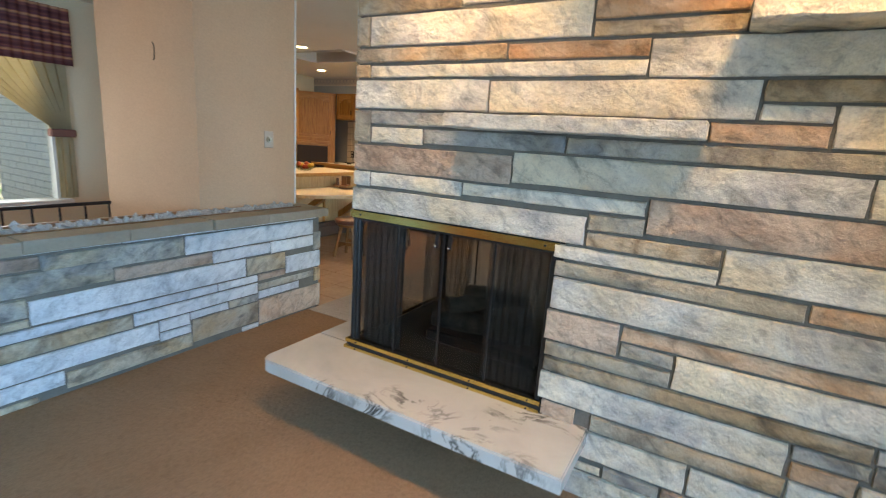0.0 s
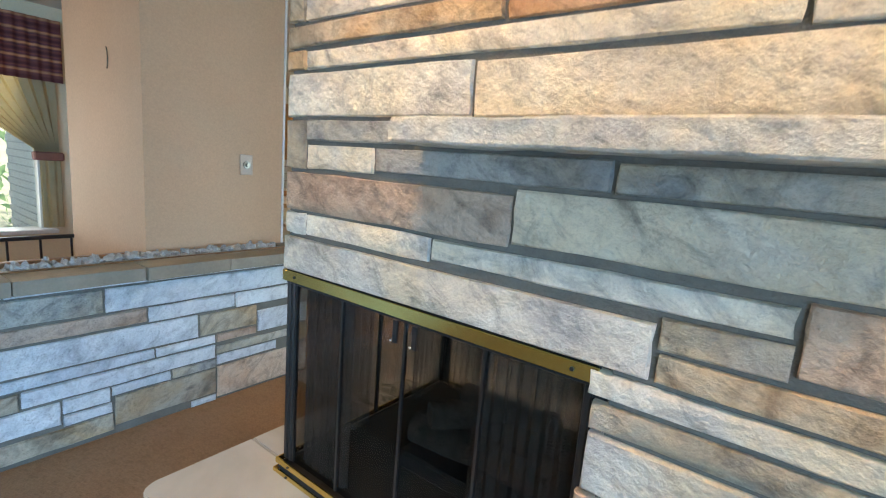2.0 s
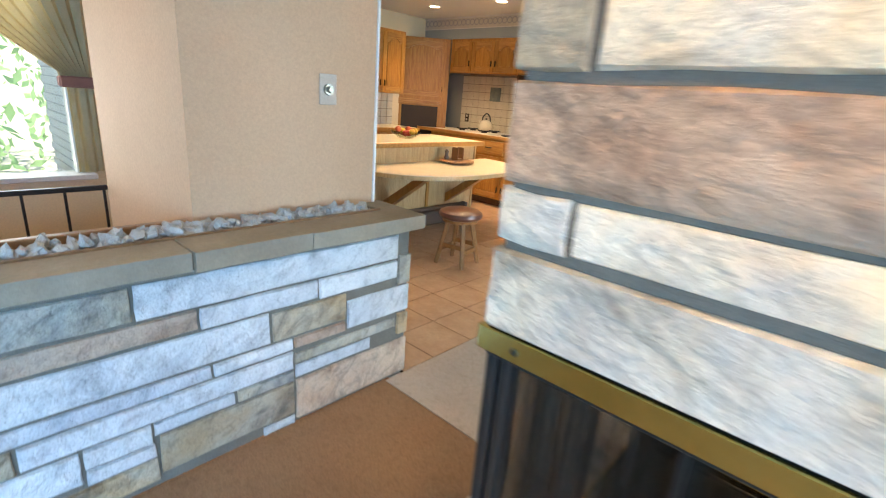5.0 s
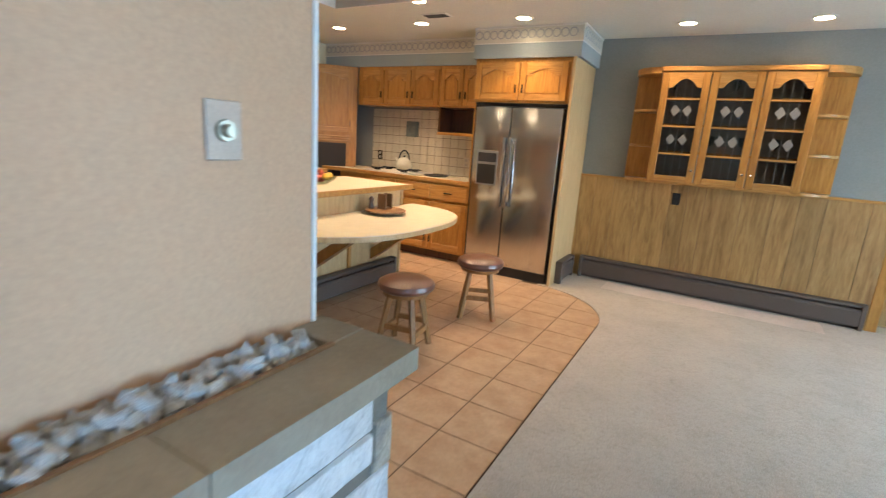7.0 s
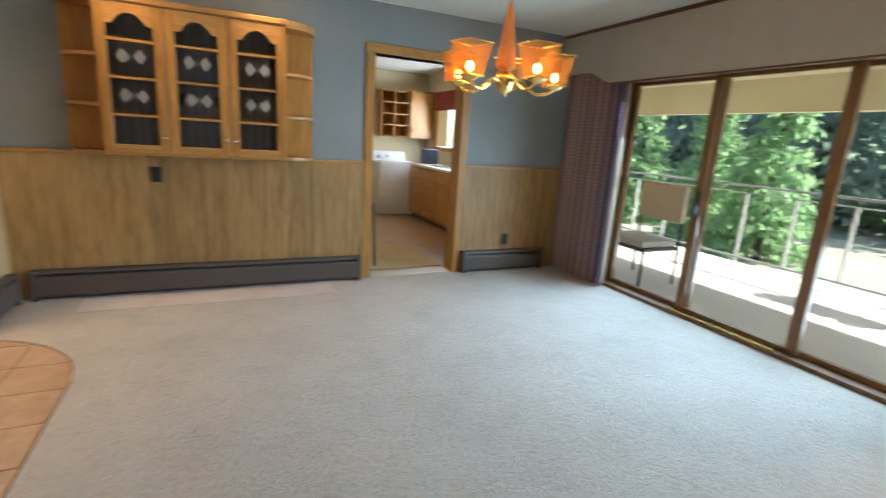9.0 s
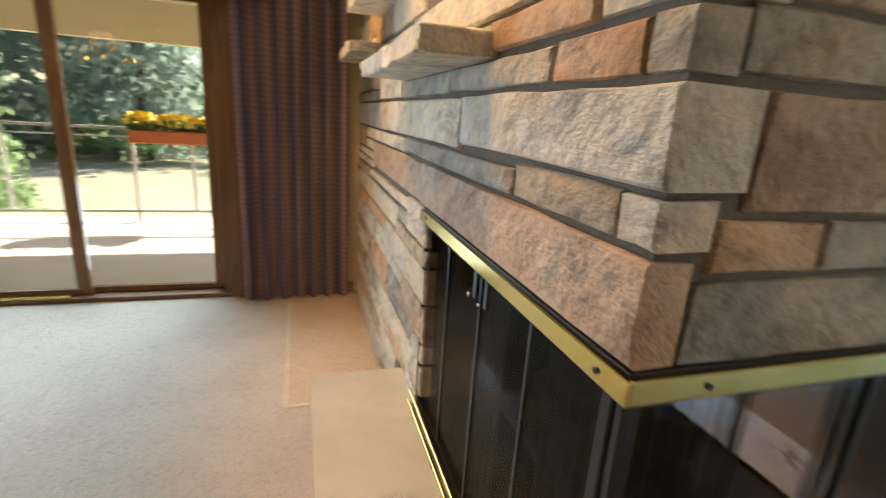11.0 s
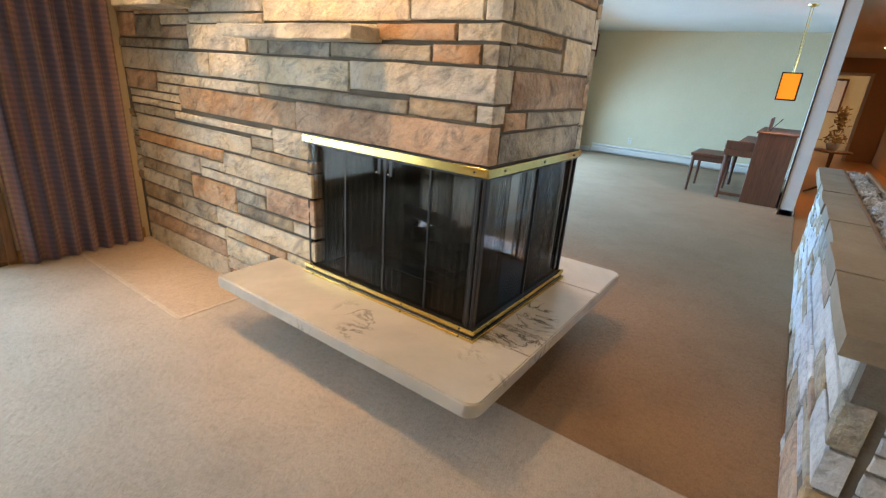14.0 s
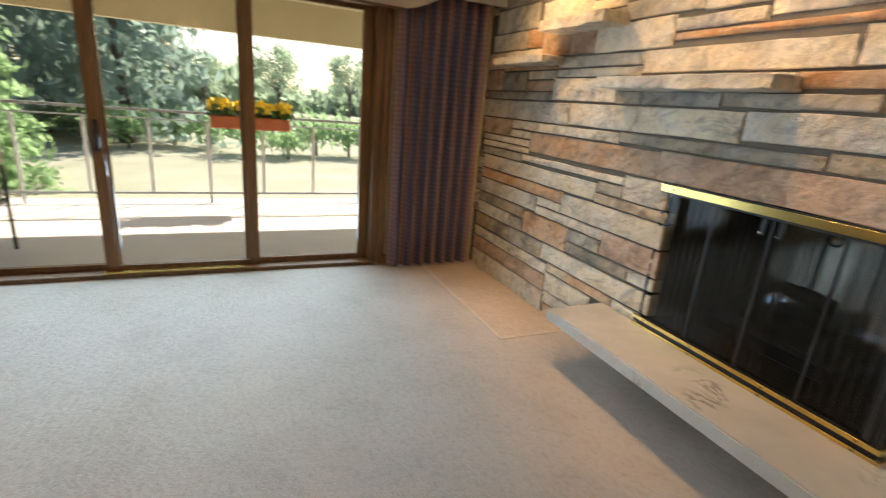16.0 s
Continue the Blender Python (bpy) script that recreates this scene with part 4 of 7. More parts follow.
# ---- recessed ceiling lights ----
CAN = plain("can_trim", (0.75, 0.72, 0.66), 0.4)
GLOW = glowing("recessed_lamp_glow", (1.0, 0.80, 0.52), 14)
can = None
# the last copy is an added fixture for the unseen passage light
for k, (x, y) in enumerate(DOWN):
    if can is None:
        can = thing("recessed_light", "round recessed ceiling light, switched on", "ceiling light", 0, 0, CEIL, "recessed ceiling lights")
        lpart("trim_ring", lathe(bmesh.new(), [(0.062, -0.001), (0.064, -0.008), (0.085, -0.006), (0.088, -0.001)], n=28), CAN, can, "", True)
        lpart("lamp_face", lathe(bmesh.new(), [(0.0, -0.0035), (0.03, -0.004), (0.062, -0.003)], n=24), GLOW, can)
        can.matrix_basis = pose(x, y, CEIL)
    else:
        copy_thing(can, pose(x, y, CEIL))
vent = thing("ceiling_vent", "small white slotted ceiling vent", "vent", -3.0, 4.0, CEIL)
lpart("frame", boxed(-0.13, 0.13, -0.07, 0.07, -0.008, -0.001, 0.002), CAN, vent)
for k in range(5):
    lpart("slat", boxed(-0.11, 0.11, -0.05 + 0.022 * k, -0.042 + 0.022 * k, -0.012, -0.008), plain("vent_dark", (0.12, 0.11, 0.10), 0.6) if k == 0 else bpy.data.materials["vent_dark"], vent)

# ---- kitchen ----
fr = thing("refrigerator", "stainless steel side-by-side refrigerator with ice dispenser, set in a black surround", "refrigerator", -2.345, 4.56, 0.0)
lpart("surround", box(box(boxed(-0.485, -0.462, 0.03, 0.66, 0, 1.745), 0.452, 0.485, 0.03, 0.66, 0, 1.745), -0.462, 0.452, 0.03, 0.66, 1.715, 1.745), BLACK, fr)
lpart("case", boxed(-0.458, 0.448, 0.06, 0.66, 0.03, 1.71), BLACK, fr)
lpart("toe_grille", boxed(-0.455, 0.445, 0.01, 0.06, 0.0, 0.10, 0.004), BLACK, fr, "black toe grille")
for nm, a, b, hx in (("freezer_door", -0.455, -0.072, -0.098), ("fridge_door", -0.064, 0.445, -0.035)):
    d = lpart(nm, boxed(a, b, -0.012, 0.055, 0.105, 1.705, 0.012, 2), STEEL, fr, "brushed steel door", True)
    bm = boxed(hx - 0.014, hx + 0.014, -0.068, -0.045, 0.72, 1.42, 0.008, 2)
    for z in (0.76, 1.38):
        box(bm, hx - 0.009, hx + 0.009, -0.05, -0.01, z - 0.02, z + 0.02)
    lpart("handle", bm, STEEL, d, "long curved steel handle", True)
dd = lpart("dispenser", boxed(-0.40, -0.17, -0.018, -0.008, 0.93, 1.28, 0.004), plain("dispenser_grey", (0.30, 0.30, 0.30), 0.35, 0.5), fr, "water and ice dispenser")
lpart("recess", boxed(-0.385, -0.185, -0.021, -0.0185, 0.945, 1.14), BLACK, dd)
lpart("control_panel", boxed(-0.385, -0.185, -0.021, -0.0185, 1.165, 1.255), plain("panel_dark", (0.05, 0.05, 0.055), 0.2), dd)

panel = thing("fridge_side_panel", "tall pale oak panel enclosing the refrigerator", "panel", -1.875, 4.9, 0)
part("board", boxed(-1.859, -1.833, 4.53, 5.248, 0.0, 2.16, 0.002), OAK_PALE, panel)
part("board", boxed(-2.85, -2.832, 4.60, 5.248, 0.0, 1.745), OAK, panel)


def cabinet(name, label, x0, x1, yf, z0, z1, doors, drawers=(), group="", back=5.248, m=None):
    """A face-frame cabinet with its front at yf; doors and drawers are (x0, x1, z0, z1, side)."""
    c = thing(name, label, "cabinet", (x0 + x1) / 2, yf, z0, group)
    ox = (x0 + x1) / 2
    lpart("body", boxed(x0 - ox, x1 - ox, 0.0, back - yf, 0, z1 - z0, 0.002), m or OAK, c)
    for a, b, lo, hi, s in doors:
        arch_door(c, a - ox, b - ox, lo - z0, hi - z0, -0.0205, s)
    for a, b, lo, hi in drawers:
        d = lpart("drawer_front", boxed(a - ox, b - ox, -0.0205, -0.0005, lo - z0, hi - z0, 0.004), OAK_H, c)
        lpart("handle", boxed((a + b) / 2 - ox - 0.05, (a + b) / 2 - ox + 0.05, -0.042, -0.02, (lo + hi) / 2 - z0 - 0.006, (lo + hi) / 2 - z0 + 0.006, 0.003), BRONZE, d, "dark bronze bar pull")
    return c


cabinet("over_fridge_cabinet", "honey oak cabinet with two arched doors above the refrigerator", -2.85, -1.861, 4.57, 1.75, 2.16, [(-2.83, -2.37, 1.77, 2.12, 1), (-2.36, -1.90, 1.77, 2.12, -1)])
cabinet("wall_cabinet", "honey oak wall cabinet with three arched doors over the cooktop", -4.66, -3.47, 4.92, 1.71, 2.16, [(-4.64, -4.26, 1.73, 2.12, 1), (-4.25, -3.87, 1.73, 2.12, 1), (-3.86, -3.48, 1.73, 2.12, -1)])
mw = cabinet("wall_cabinet", "honey oak wall cabinet above an open microwave shelf", -3.465, -2.855, 4.92, 1.71, 2.16, [(-3.45, -3.165, 1.73, 2.12, 1), (-3.155, -2.87, 1.73, 2.12, -1)])
lpart("shelf_box", box(box(box(boxed(-0.305, -0.285, 0.0, 0.328, -0.28, 0.0), 0.285, 0.305, 0.0, 0.328, -0.28, 0.0), -0.305, 0.305, 0.0, 0.328, -0.30, -0.28), -0.285, 0.285, 0.30, 0.328, -0.28, 0.0), DARKWOOD, mw, "open dark microwave shelf")
lpart("shelf_edge", boxed(-0.305, 0.305, -0.012, 0.0, -0.305, -0.275), OAK_H, mw)
cabinet("base_cabinet", "honey oak base cabinets with drawers above arched doors", -4.70, -2.853, 4.66, 0.10, 0.885, [(-4.2, -3.84, 0.13, 0.66, 1), (-3.83, -3.36, 0.13, 0.66, 1), (-3.35, -2.88, 0.13, 0.66, -1)], [(-4.2, -3.84, 0.69, 0.86), (-3.83, -3.36, 0.69, 0.86), (-3.35, -2.88, 0.69, 0.86)])
structure("base_plinth", boxed(-4.70, -2.853, 4.73, 5.248, 0.0, 0.10), DARKWOOD, "dark toe kick under the base cabinets", "plinth")
top = thing("kitchen_worktop", "cream laminate worktop with an oak front edge", "worktop", -3.8, 4.95, 0.885)
part("slab", boxed(-5.19, -2.853, 4.66, 5.235, 0.885, 0.925), LAMINATE, top)
part("front_edge", boxed(-5.19, -2.853, 4.635, 4.66, 0.883, 0.927, 0.004), OAK_H, top)
oven = thing("oven_cabinet", "tall honey oak corner cabinet with a built-in black wall oven", "cabinet", -4.98, 4.66, 0, "", 45)
lpart("body", boxed(-0.40, 0.40, 0.0, 0.28, 0, 2.16, 0.003), OAK, oven)
arch_door(oven, -0.34, 0.34, 1.36, 2.12, -0.021, 1)
lpart("oven_front", boxed(-0.27, 0.27, -0.014, 0.0, 0.80, 1.22, 0.005), plain("dark_oven_front", (0.035, 0.02, 0.012), 0.65), oven, "black glass oven door")
for k in range(3):
    lpart("vent_slat", boxed(-0.32, 0.32, -0.024, 0.0, 1.235 + 0.028 * k, 1.255 + 0.028 * k, 0.004), OAK_H, oven, "oak vent slat over the oven")
arch_door(oven, -0.34, 0.34, 0.12, 0.72, -0.021, 1)
west = cabinet("wall_cabinet", "honey oak wall cabinet with arched doors on the kitchen end wall", -0.6, 0.6, 0, 1.36, 2.16, [(-0.58, -0.20, 1.38, 2.12, 1), (-0.19, 0.19, 1.38, 2.12, 1), (0.20, 0.58, 1.38, 2.12, -1)], (), "", 0.33)
west.matrix_basis = pose(-4.868, 3.62, 1.36, 0, 0, 90)
low = cabinet("base_cabinet", "honey oak base cabinets with drawers along the kitchen end wall", -1.3, 1.3, 0, 0.0, 0.883, [(-1.28 + 0.64 * k, -0.66 + 0.64 * k, 0.13, 0.66, 1 if k % 2 else -1) for k in range(4)], [(-1.28 + 0.64 * k, -0.66 + 0.64 * k, 0.69, 0.86) for k in range(4)], "", 0.58)
low.matrix_basis = pose(-4.61, 2.95, 0.0, 0, 0, 90)
side_top = thing("kitchen_worktop", "cream laminate worktop along the kitchen end wall", "worktop", -4.9, 2.95, 0.885)
part("slab", boxed(-5.195, -4.60, 1.62, 4.30, 0.885, 0.925), LAMINATE, side_top)
part("front_edge", boxed(-4.60, -4.575, 1.62, 4.30, 0.883, 0.927, 0.004), OAK_H, side_top)

splash = structure("backsplash_grout", boxed(-4.66, -2.855, 5.236, 5.2495, 0.925, 1.71), surf("splash_grout", (0.26, 0.22, 0.17), (0.32, 0.27, 0.21), 0.9), "tiled kitchen backsplash", "backsplash")
SPL = surf("cream_wall_tile", (0.62, 0.55, 0.42), (0.70, 0.63, 0.50), 0.25, 8, 60, relief=0.05, shift=20.0)
bm = boxed(0.003, 0.105, 5.229, 5.238, 0.003, 0.105)
tile_mesh = bpy.data.meshes.new("splash_tile")
bm.to_mesh(tile_mesh)
bm.free()
tile_mesh.materials.append(SPL)
for i in range(16):
    for j in range(7):
        ob = new("wall_tile", tile_mesh)
        ob.parent = splash
        ob.matrix_basis = Matrix.Translation((-4.655 + 0.109 * i, 0, 0.93 + 0.109 * j))
bm = boxed(-5.188, -5.179, 0.003, 0.105, 0.003, 0.105)
side_tile = bpy.data.meshes.new("splash_tile")
bm.to_mesh(side_tile)
bm.free()
side_tile.materials.append(SPL)
side_splash = structure("backsplash_side", boxed(-5.1985, -5.187, 2.55, 4.30, 0.925, 1.36), bpy.data.materials["splash_grout"], "tiled backsplash on the kitchen end wall", "backsplash")
for i in range(16):
    for j in range(4):
        ob = new("wall_tile", side_tile)
        ob.parent = side_splash
        ob.matrix_basis = Matrix.Translation((0, 2.555 + 0.109 * i, 0.925 + 0.109 * j))
part("picture_tile", boxed(-4.12, -3.93, 5.222, 5.235, 1.36, 1.55, 0.003), surf("blue_picture_tile", (0.10, 0.14, 0.15), (0.22, 0.25, 0.22), 0.3, 20, 60), splash, "dark blue-green picture tile")
outlet(-3.22, 5.228, 1.10, 0, PLATE, "ivory outlet on the tiled backsplash")
outlet(-4.52, 5.228, 1.10, 0, BRONZE, "bronze outlet on the tiled backsplash")
cook = thing("cooktop", "white gas cooktop with black grates set in the worktop", "cooktop", -4.05, 4.95, 0.925)
lpart("tray", boxed(-0.38, 0.38, -0.25, 0.25, 0.0, 0.012, 0.004), WHITE_TRIM, cook)
for x in (-0.2, 0.2):
    for y in (-0.12, 0.12):
        bm = tube(bmesh.new(), (x, y, 0.012), (x, y, 0.03), 0.045, 0.04)
        for k in range(4):
            a = k * math.pi / 2
            box(bm, x + 0.05 * math.cos(a) - 0.045 * abs(math.cos(a)) - 0.006, x + 0.05 * math.cos(a) + 0.045 * abs(math.cos(a)) + 0.006, y + 0.05 * math.sin(a) - 0.045 * abs(math.sin(a)) - 0.006, y + 0.05 * math.sin(a) + 0.045 * abs(math.sin(a)) + 0.006, 0.03, 0.042)
        lpart("burner", bm, BLACK, cook, "black cast burner grate")
kettle = thing("kettle", "white enamel kettle with a black arched handle on the cooktop", "kettle", -4.02, 5.07, 0.967)
ENAMEL = plain("cream_enamel", (0.74, 0.68, 0.56), 0.2)
lpart("body", lathe(bmesh.new(), [(0.085, 0.0), (0.10, 0.02), (0.10, 0.06), (0.075, 0.115), (0.04, 0.135), (0.0, 0.138)]), ENAMEL, kettle, "", True)
bm = bmesh.new()
for k in range(10):
    a, b = math.pi * k / 10, math.pi * (k + 1) / 10
    tube(bm, (0.075 * math.cos(a), 0, 0.11 + 0.11 * math.sin(a)), (0.075 * math.cos(b), 0, 0.11 + 0.11 * math.sin(b)), 0.009, n=8)
lpart("handle", bm, BLACK, kettle, "black arched handle", True)
lpart("spout", tube(bmesh.new(), (-0.08, 0, 0.06), (-0.14, 0, 0.12), 0.018, 0.010), ENAMEL, kettle, "", True)
lpart("lid_knob", tube(bmesh.new(), (0, 0, 0.136), (0, 0, 0.158), 0.012, 0.015), BLACK, kettle)
tray = thing("serving_tray", "round black tray on the worktop beside the cooktop", "tray", -3.45, 4.92, 0.925)
lpart("disc", lathe(bmesh.new(), [(0.0, 0.0), (0.13, 0.0), (0.15, 0.014), (0.145, 0.016), (0.125, 0.006), (0.0, 0.006)]), BLACK, tray, "", True)

# soffit with a lattice border
for nm, x0, x1, yf in (("soffit_fridge", -2.875, -1.80, 4.545), ("soffit_back", -5.2, -2.875, 4.90)):
    structure(nm, boxed(x0, x1, yf, 5.25, 2.16, CEIL), surf(nm + "_blue", (0.33, 0.38, 0.40), (0.37, 0.42, 0.44), 0.7, 3, 90), "soffit above the cabinets painted pale blue-grey", "soffit")
BORDER = surf("border_paper", (0.58, 0.54, 0.46), (0.64, 0.60, 0.52), 0.7, 6, 90)
LATTICE = surf("border_lattice", (0.36, 0.36, 0.36), (0.44, 0.43, 0.42), 0.7, 10, 90)
for x0, x1, yf, turn in ((-2.877, -1.798, 4.543, 0), (-5.2, -2.877, 4.898, 0), (4.543, 5.25, -1.798, 1)):
    strip = tagged(new("border_trim"), "patterned lattice wallpaper border at the ceiling", "wallpaper border", "", "structure")
    def flat(a, b, c, d, proud):
        return boxed(a, b, yf - proud, yf, c, d) if not turn else boxed(yf, yf + proud, a, b, c, d)
    part("paper", flat(x0, x1, CEIL - 0.15, CEIL - 0.001, 0.0015), BORDER, strip)
    part("edge_line", flat(x0, x1, CEIL - 0.153, CEIL - 0.143, 0.003), WHITE_TRIM, strip)
    bm = bmesh.new()
    x = x0 + 0.05
    while x < x1 - 0.04:
        for a in range(12):
            t0, t1 = a * math.pi / 6, (a + 1) * math.pi / 6
            p = [(x + r * math.cos(t), CEIL - 0.072 + r * math.sin(t)) for r, t in ((0.042, t0), (0.042, t1), (0.030, t1), (0.030, t0))]
            v = [bm.verts.new((u, yf - 0.003, z) if not turn else (yf + 0.003, u, z)) for u, z in p]
            bm.faces.new(v)
        x += 0.078
    part("lattice_pattern", bm, LATTICE, strip)
    part("crown_strip", flat(x0, x1, CEIL - 0.018, CEIL - 0.001, 0.012), WHITE_TRIM, strip)

# breakfast bar: low cabinet run, raised counter, round-ended table
bar = thing("kitchen_peninsula", "kitchen peninsula with pale wood sides and a cream raised counter", "peninsula", -3.55, 2.4, 0)
part("body", boxed(-3.88, -3.20, 1.02, 3.85, 0.0, 0.87), OAK_PALE, bar)
part("end_panel", boxed(-3.88, -3.18, 3.85, 3.872, 0.0, 0.87, 0.003), OAK_PALE, bar)
part("counter_slab", boxed(-3.95, -3.12, 1.02, 3.90, 0.87, 0.91, 0.004), LAMINATE, bar)
part("counter_edge", boxed(-3.12, -3.10, 1.02, 3.92, 0.866, 0.912, 0.004), OAK_H, bar, "oak counter edge")
part("counter_edge", boxed(-3.95, -3.12, 3.90, 3.92, 0.866, 0.912, 0.004), OAK_H, bar, "oak counter edge")
part("panel_strip", boxed(-3.199, -3.185, 3.10, 3.14, 0.2, 0.66, 0.002), OAK, bar)
def bulge(r, n=40):
    pts = []
    for k in range(n + 1):
        a = -math.pi / 2 + math.pi * k / n
        c, s = math.cos(a), math.sin(a)
        pts.append((-3.2 + (0.84 + r) * abs(c) ** (2 / 2.5), 3.08 + (1.0 + r) * abs(s) ** (2 / 2.5) * (1 if s > 0 else -1)))
    return pts
tb = thing("breakfast_table", "round-ended cream laminate breakfast table with an oak edge on wooden brackets", "table", -2.8, 3.1, 0.66)
part("tabletop", prism(bmesh.new(), bulge(-0.006), 0.662, 0.702), LAMINATE, tb)
part("table_edge", prism(bmesh.new(), bulge(0.0), 0.664, 0.697), OAK_PALE, tb, "pale oak table edge")
for y in (2.55, 3.45):
    part("bracket", prism(bmesh.new(), [(-3.199, 0.24), (-3.199, 0.34), (-2.72, 0.66), (-2.60, 0.66)], y - 0.035, y + 0.035, "y"), OAK, tb, "diagonal oak bracket")
susan = thing("lazy_susan", "brown wooden turntable holding a napkin block", "turntable", -2.98, 3.32, 0.703)
lpart("turntable", lathe(bmesh.new(), [(0.0, 0.0), (0.10, 0.0), (0.10, 0.018), (0.175, 0.022), (0.18, 0.034), (0.17, 0.038), (0.0, 0.036)], n=32), FRAMEWOOD, susan, "", True)
hold = thing("napkin_block", "upright brown wooden block on the turntable", "holder", -2.98, 3.34, 0.741)
for y in (-0.05, 0.035):
    lpart("upright", boxed(-0.06, 0.03, y, y + 0.015, 0, 0.13, 0.004), FRAMEWOOD, hold)
lpart("base_block", boxed(-0.06, 0.03, -0.035, 0.035, 0, 0.015), FRAMEWOOD, hold)
cup = thing("pepper_mill", "small turned dark wooden mill on the turntable", "mill", -3.08, 3.26, 0.741)
lpart("body", lathe(bmesh.new(), [(0.025, 0), (0.026, 0.02), (0.018, 0.05), (0.022, 0.08), (0.012, 0.10), (0.0, 0.105)]), DARKWOOD, cup, "", True)
bowl = thing("fruit_bowl", "shallow clear bowl of red and yellow fruit on the counter", "bowl", -3.50, 3.05, 0.911)
lpart("dish", lathe(bmesh.new(), [(0.06, 0.0), (0.08, 0.006), (0.15, 0.05), (0.165, 0.075), (0.16, 0.077), (0.145, 0.055), (0.07, 0.012), (0.0, 0.010)], n=28), pane_glass("bowl_glass", (0.85, 0.87, 0.82), 0.02), bowl, "", True)
rng = random.Random(2)
for k in range(8):
    a, r = k * 0.9, 0.04 + 0.055 * (k % 2)
    c = ((0.55, 0.06, 0.03), (0.70, 0.42, 0.06), (0.62, 0.12, 0.05))[k % 3]
    bm = bmesh.new()
    bmesh.ops.create_uvsphere(bm, u_segments=14, v_segments=10, radius=0.034)
    fr2 = part("fruit", bm, plain("fruit_skin_%d" % k, c, 0.35), None, "", True)
    fr2.matrix_basis = Matrix.Translation((-3.50 + r * math.cos(a), 3.05 + r * math.sin(a), 0.965 + 0.02 * (k % 3))) @ Matrix.Diagonal((1, 1, 0.92, 1))
    tagged(fr2, "ripe %s fruit in the clear bowl" % ("red", "yellow", "red")[k % 3], "fruit", "fruit in the bowl")


def stool(x, y, turn):
    s = thing("bar_stool", "low wooden stool with a round padded brown vinyl seat", "stool", x, y, 0.0, "stools at the breakfast table", turn)
    VIN = bpy.data.materials.get("brown_vinyl") or surf("brown_vinyl", (0.15, 0.065, 0.045), (0.20, 0.09, 0.065), 0.28, 5, 90, relief=0.05)
    LEG = bpy.data.materials.get("stool_wood") or wood("stool_wood", (0.20, 0.09, 0.03), (0.32, 0.16, 0.06), (0.40, 0.21, 0.09))
    lpart("seat", lathe(bmesh.new(), [(0.0, 0.40), (0.155, 0.40), (0.175, 0.41), (0.185, 0.43), (0.178, 0.455), (0.15, 0.472), (0.08, 0.482), (0.0, 0.484)], n=32), VIN, s, "glossy brown vinyl seat", True)
    lpart("seat_ring", lathe(bmesh.new(), [(0.0, 0.375), (0.15, 0.375), (0.155, 0.398), (0.0, 0.399)], n=28), LEG, s)
    for k in range(4):
        a = math.pi / 4 + k * math.pi / 2
        top, foot = Vector((0.10 * math.cos(a), 0.10 * math.sin(a), 0.39)), Vector((0.185 * math.cos(a), 0.185 * math.sin(a), 0.0))
        bm = bmesh.new()
        bmesh.ops.create_cube(bm, size=1.0, matrix=Matrix.Translation((top + foot) / 2) @ (top - foot).to_track_quat("Z", "Y").to_matrix().to_4x4() @ Matrix.Diagonal((0.034, 0.034, (top - foot).length, 1)))
        bmesh.ops.bevel(bm, geom=list(bm.edges), offset=0.004, segments=1, affect="EDGES")
        lpart("leg", bm, LEG, s)
        b = a + math.pi / 2
        h = 0.13 if k % 2 else 0.17
        r = 0.10 + 0.085 * (1 - h / 0.39)
        p, q = Vector((r * math.cos(a), r * math.sin(a), h)), Vector((r * math.cos(b), r * math.sin(b), h))
        bm = bmesh.new()
        bmesh.ops.create_cube(bm, size=1.0, matrix=Matrix.Translation((p + q) / 2) @ (q - p).to_track_quat("Z", "Y").to_matrix().to_4x4() @ Matrix.Diagonal((0.02, 0.035, (q - p).length, 1)))
        lpart("stretcher", bm, LEG, s)
    return s


stool(-2.17, 2.50, 10)
stool(-2.06, 3.37, 25)
# ---- carpet patches and laundry ----
structure("carpet_patch_hearth", boxed(1.60, E - 0.02, 0.945, 1.405, 0.004, 0.0085), carpet("tan_patch_carpet", (0.54, 0.43, 0.33), (0.60, 0.48, 0.38)), "slightly darker carpet patch beside the hearth", "carpet")
SEAM = carpet("seam_carpet", (0.58, 0.50, 0.415), (0.64, 0.555, 0.46))
for x0, x1, y0, y1 in ((1.575, E - 0.02, 1.405, 1.43), (1.575, 1.60, 0.945, 1.405)):
    structure("carpet_seam", boxed(x0, x1, y0, y1, 0.004, 0.010, 0.002), SEAM, "pale raised carpet seam around the patch", "carpet")
structure("carpet_patch_wall", boxed(-1.40, 0.42, 4.86, 5.16, 0.004, 0.008), carpet("pink_patch_carpet", (0.62, 0.52, 0.46), (0.67, 0.57, 0.51)), "unfaded pinkish carpet strip under the hutch", "carpet")
structure("threshold", boxed(0.815, 1.685, 5.24, 5.42, 0.0, 0.012, 0.003), plain("pale_threshold", (0.55, 0.48, 0.36), 0.4), "pale door threshold strip", "threshold")
mat = thing("door_mat", "tan woven mat on the laundry floor", "mat", 1.3, 6.0, 0.003)
lpart("weave", boxed(-0.42, 0.38, -0.5, 0.55, 0, 0.010, 0.004), surf("tan_mat", (0.50, 0.36, 0.16), (0.58, 0.43, 0.21), 0.9, 6, 120, relief=0.5), mat)
APPL = plain("white_appliance", (0.78, 0.78, 0.77), 0.3)
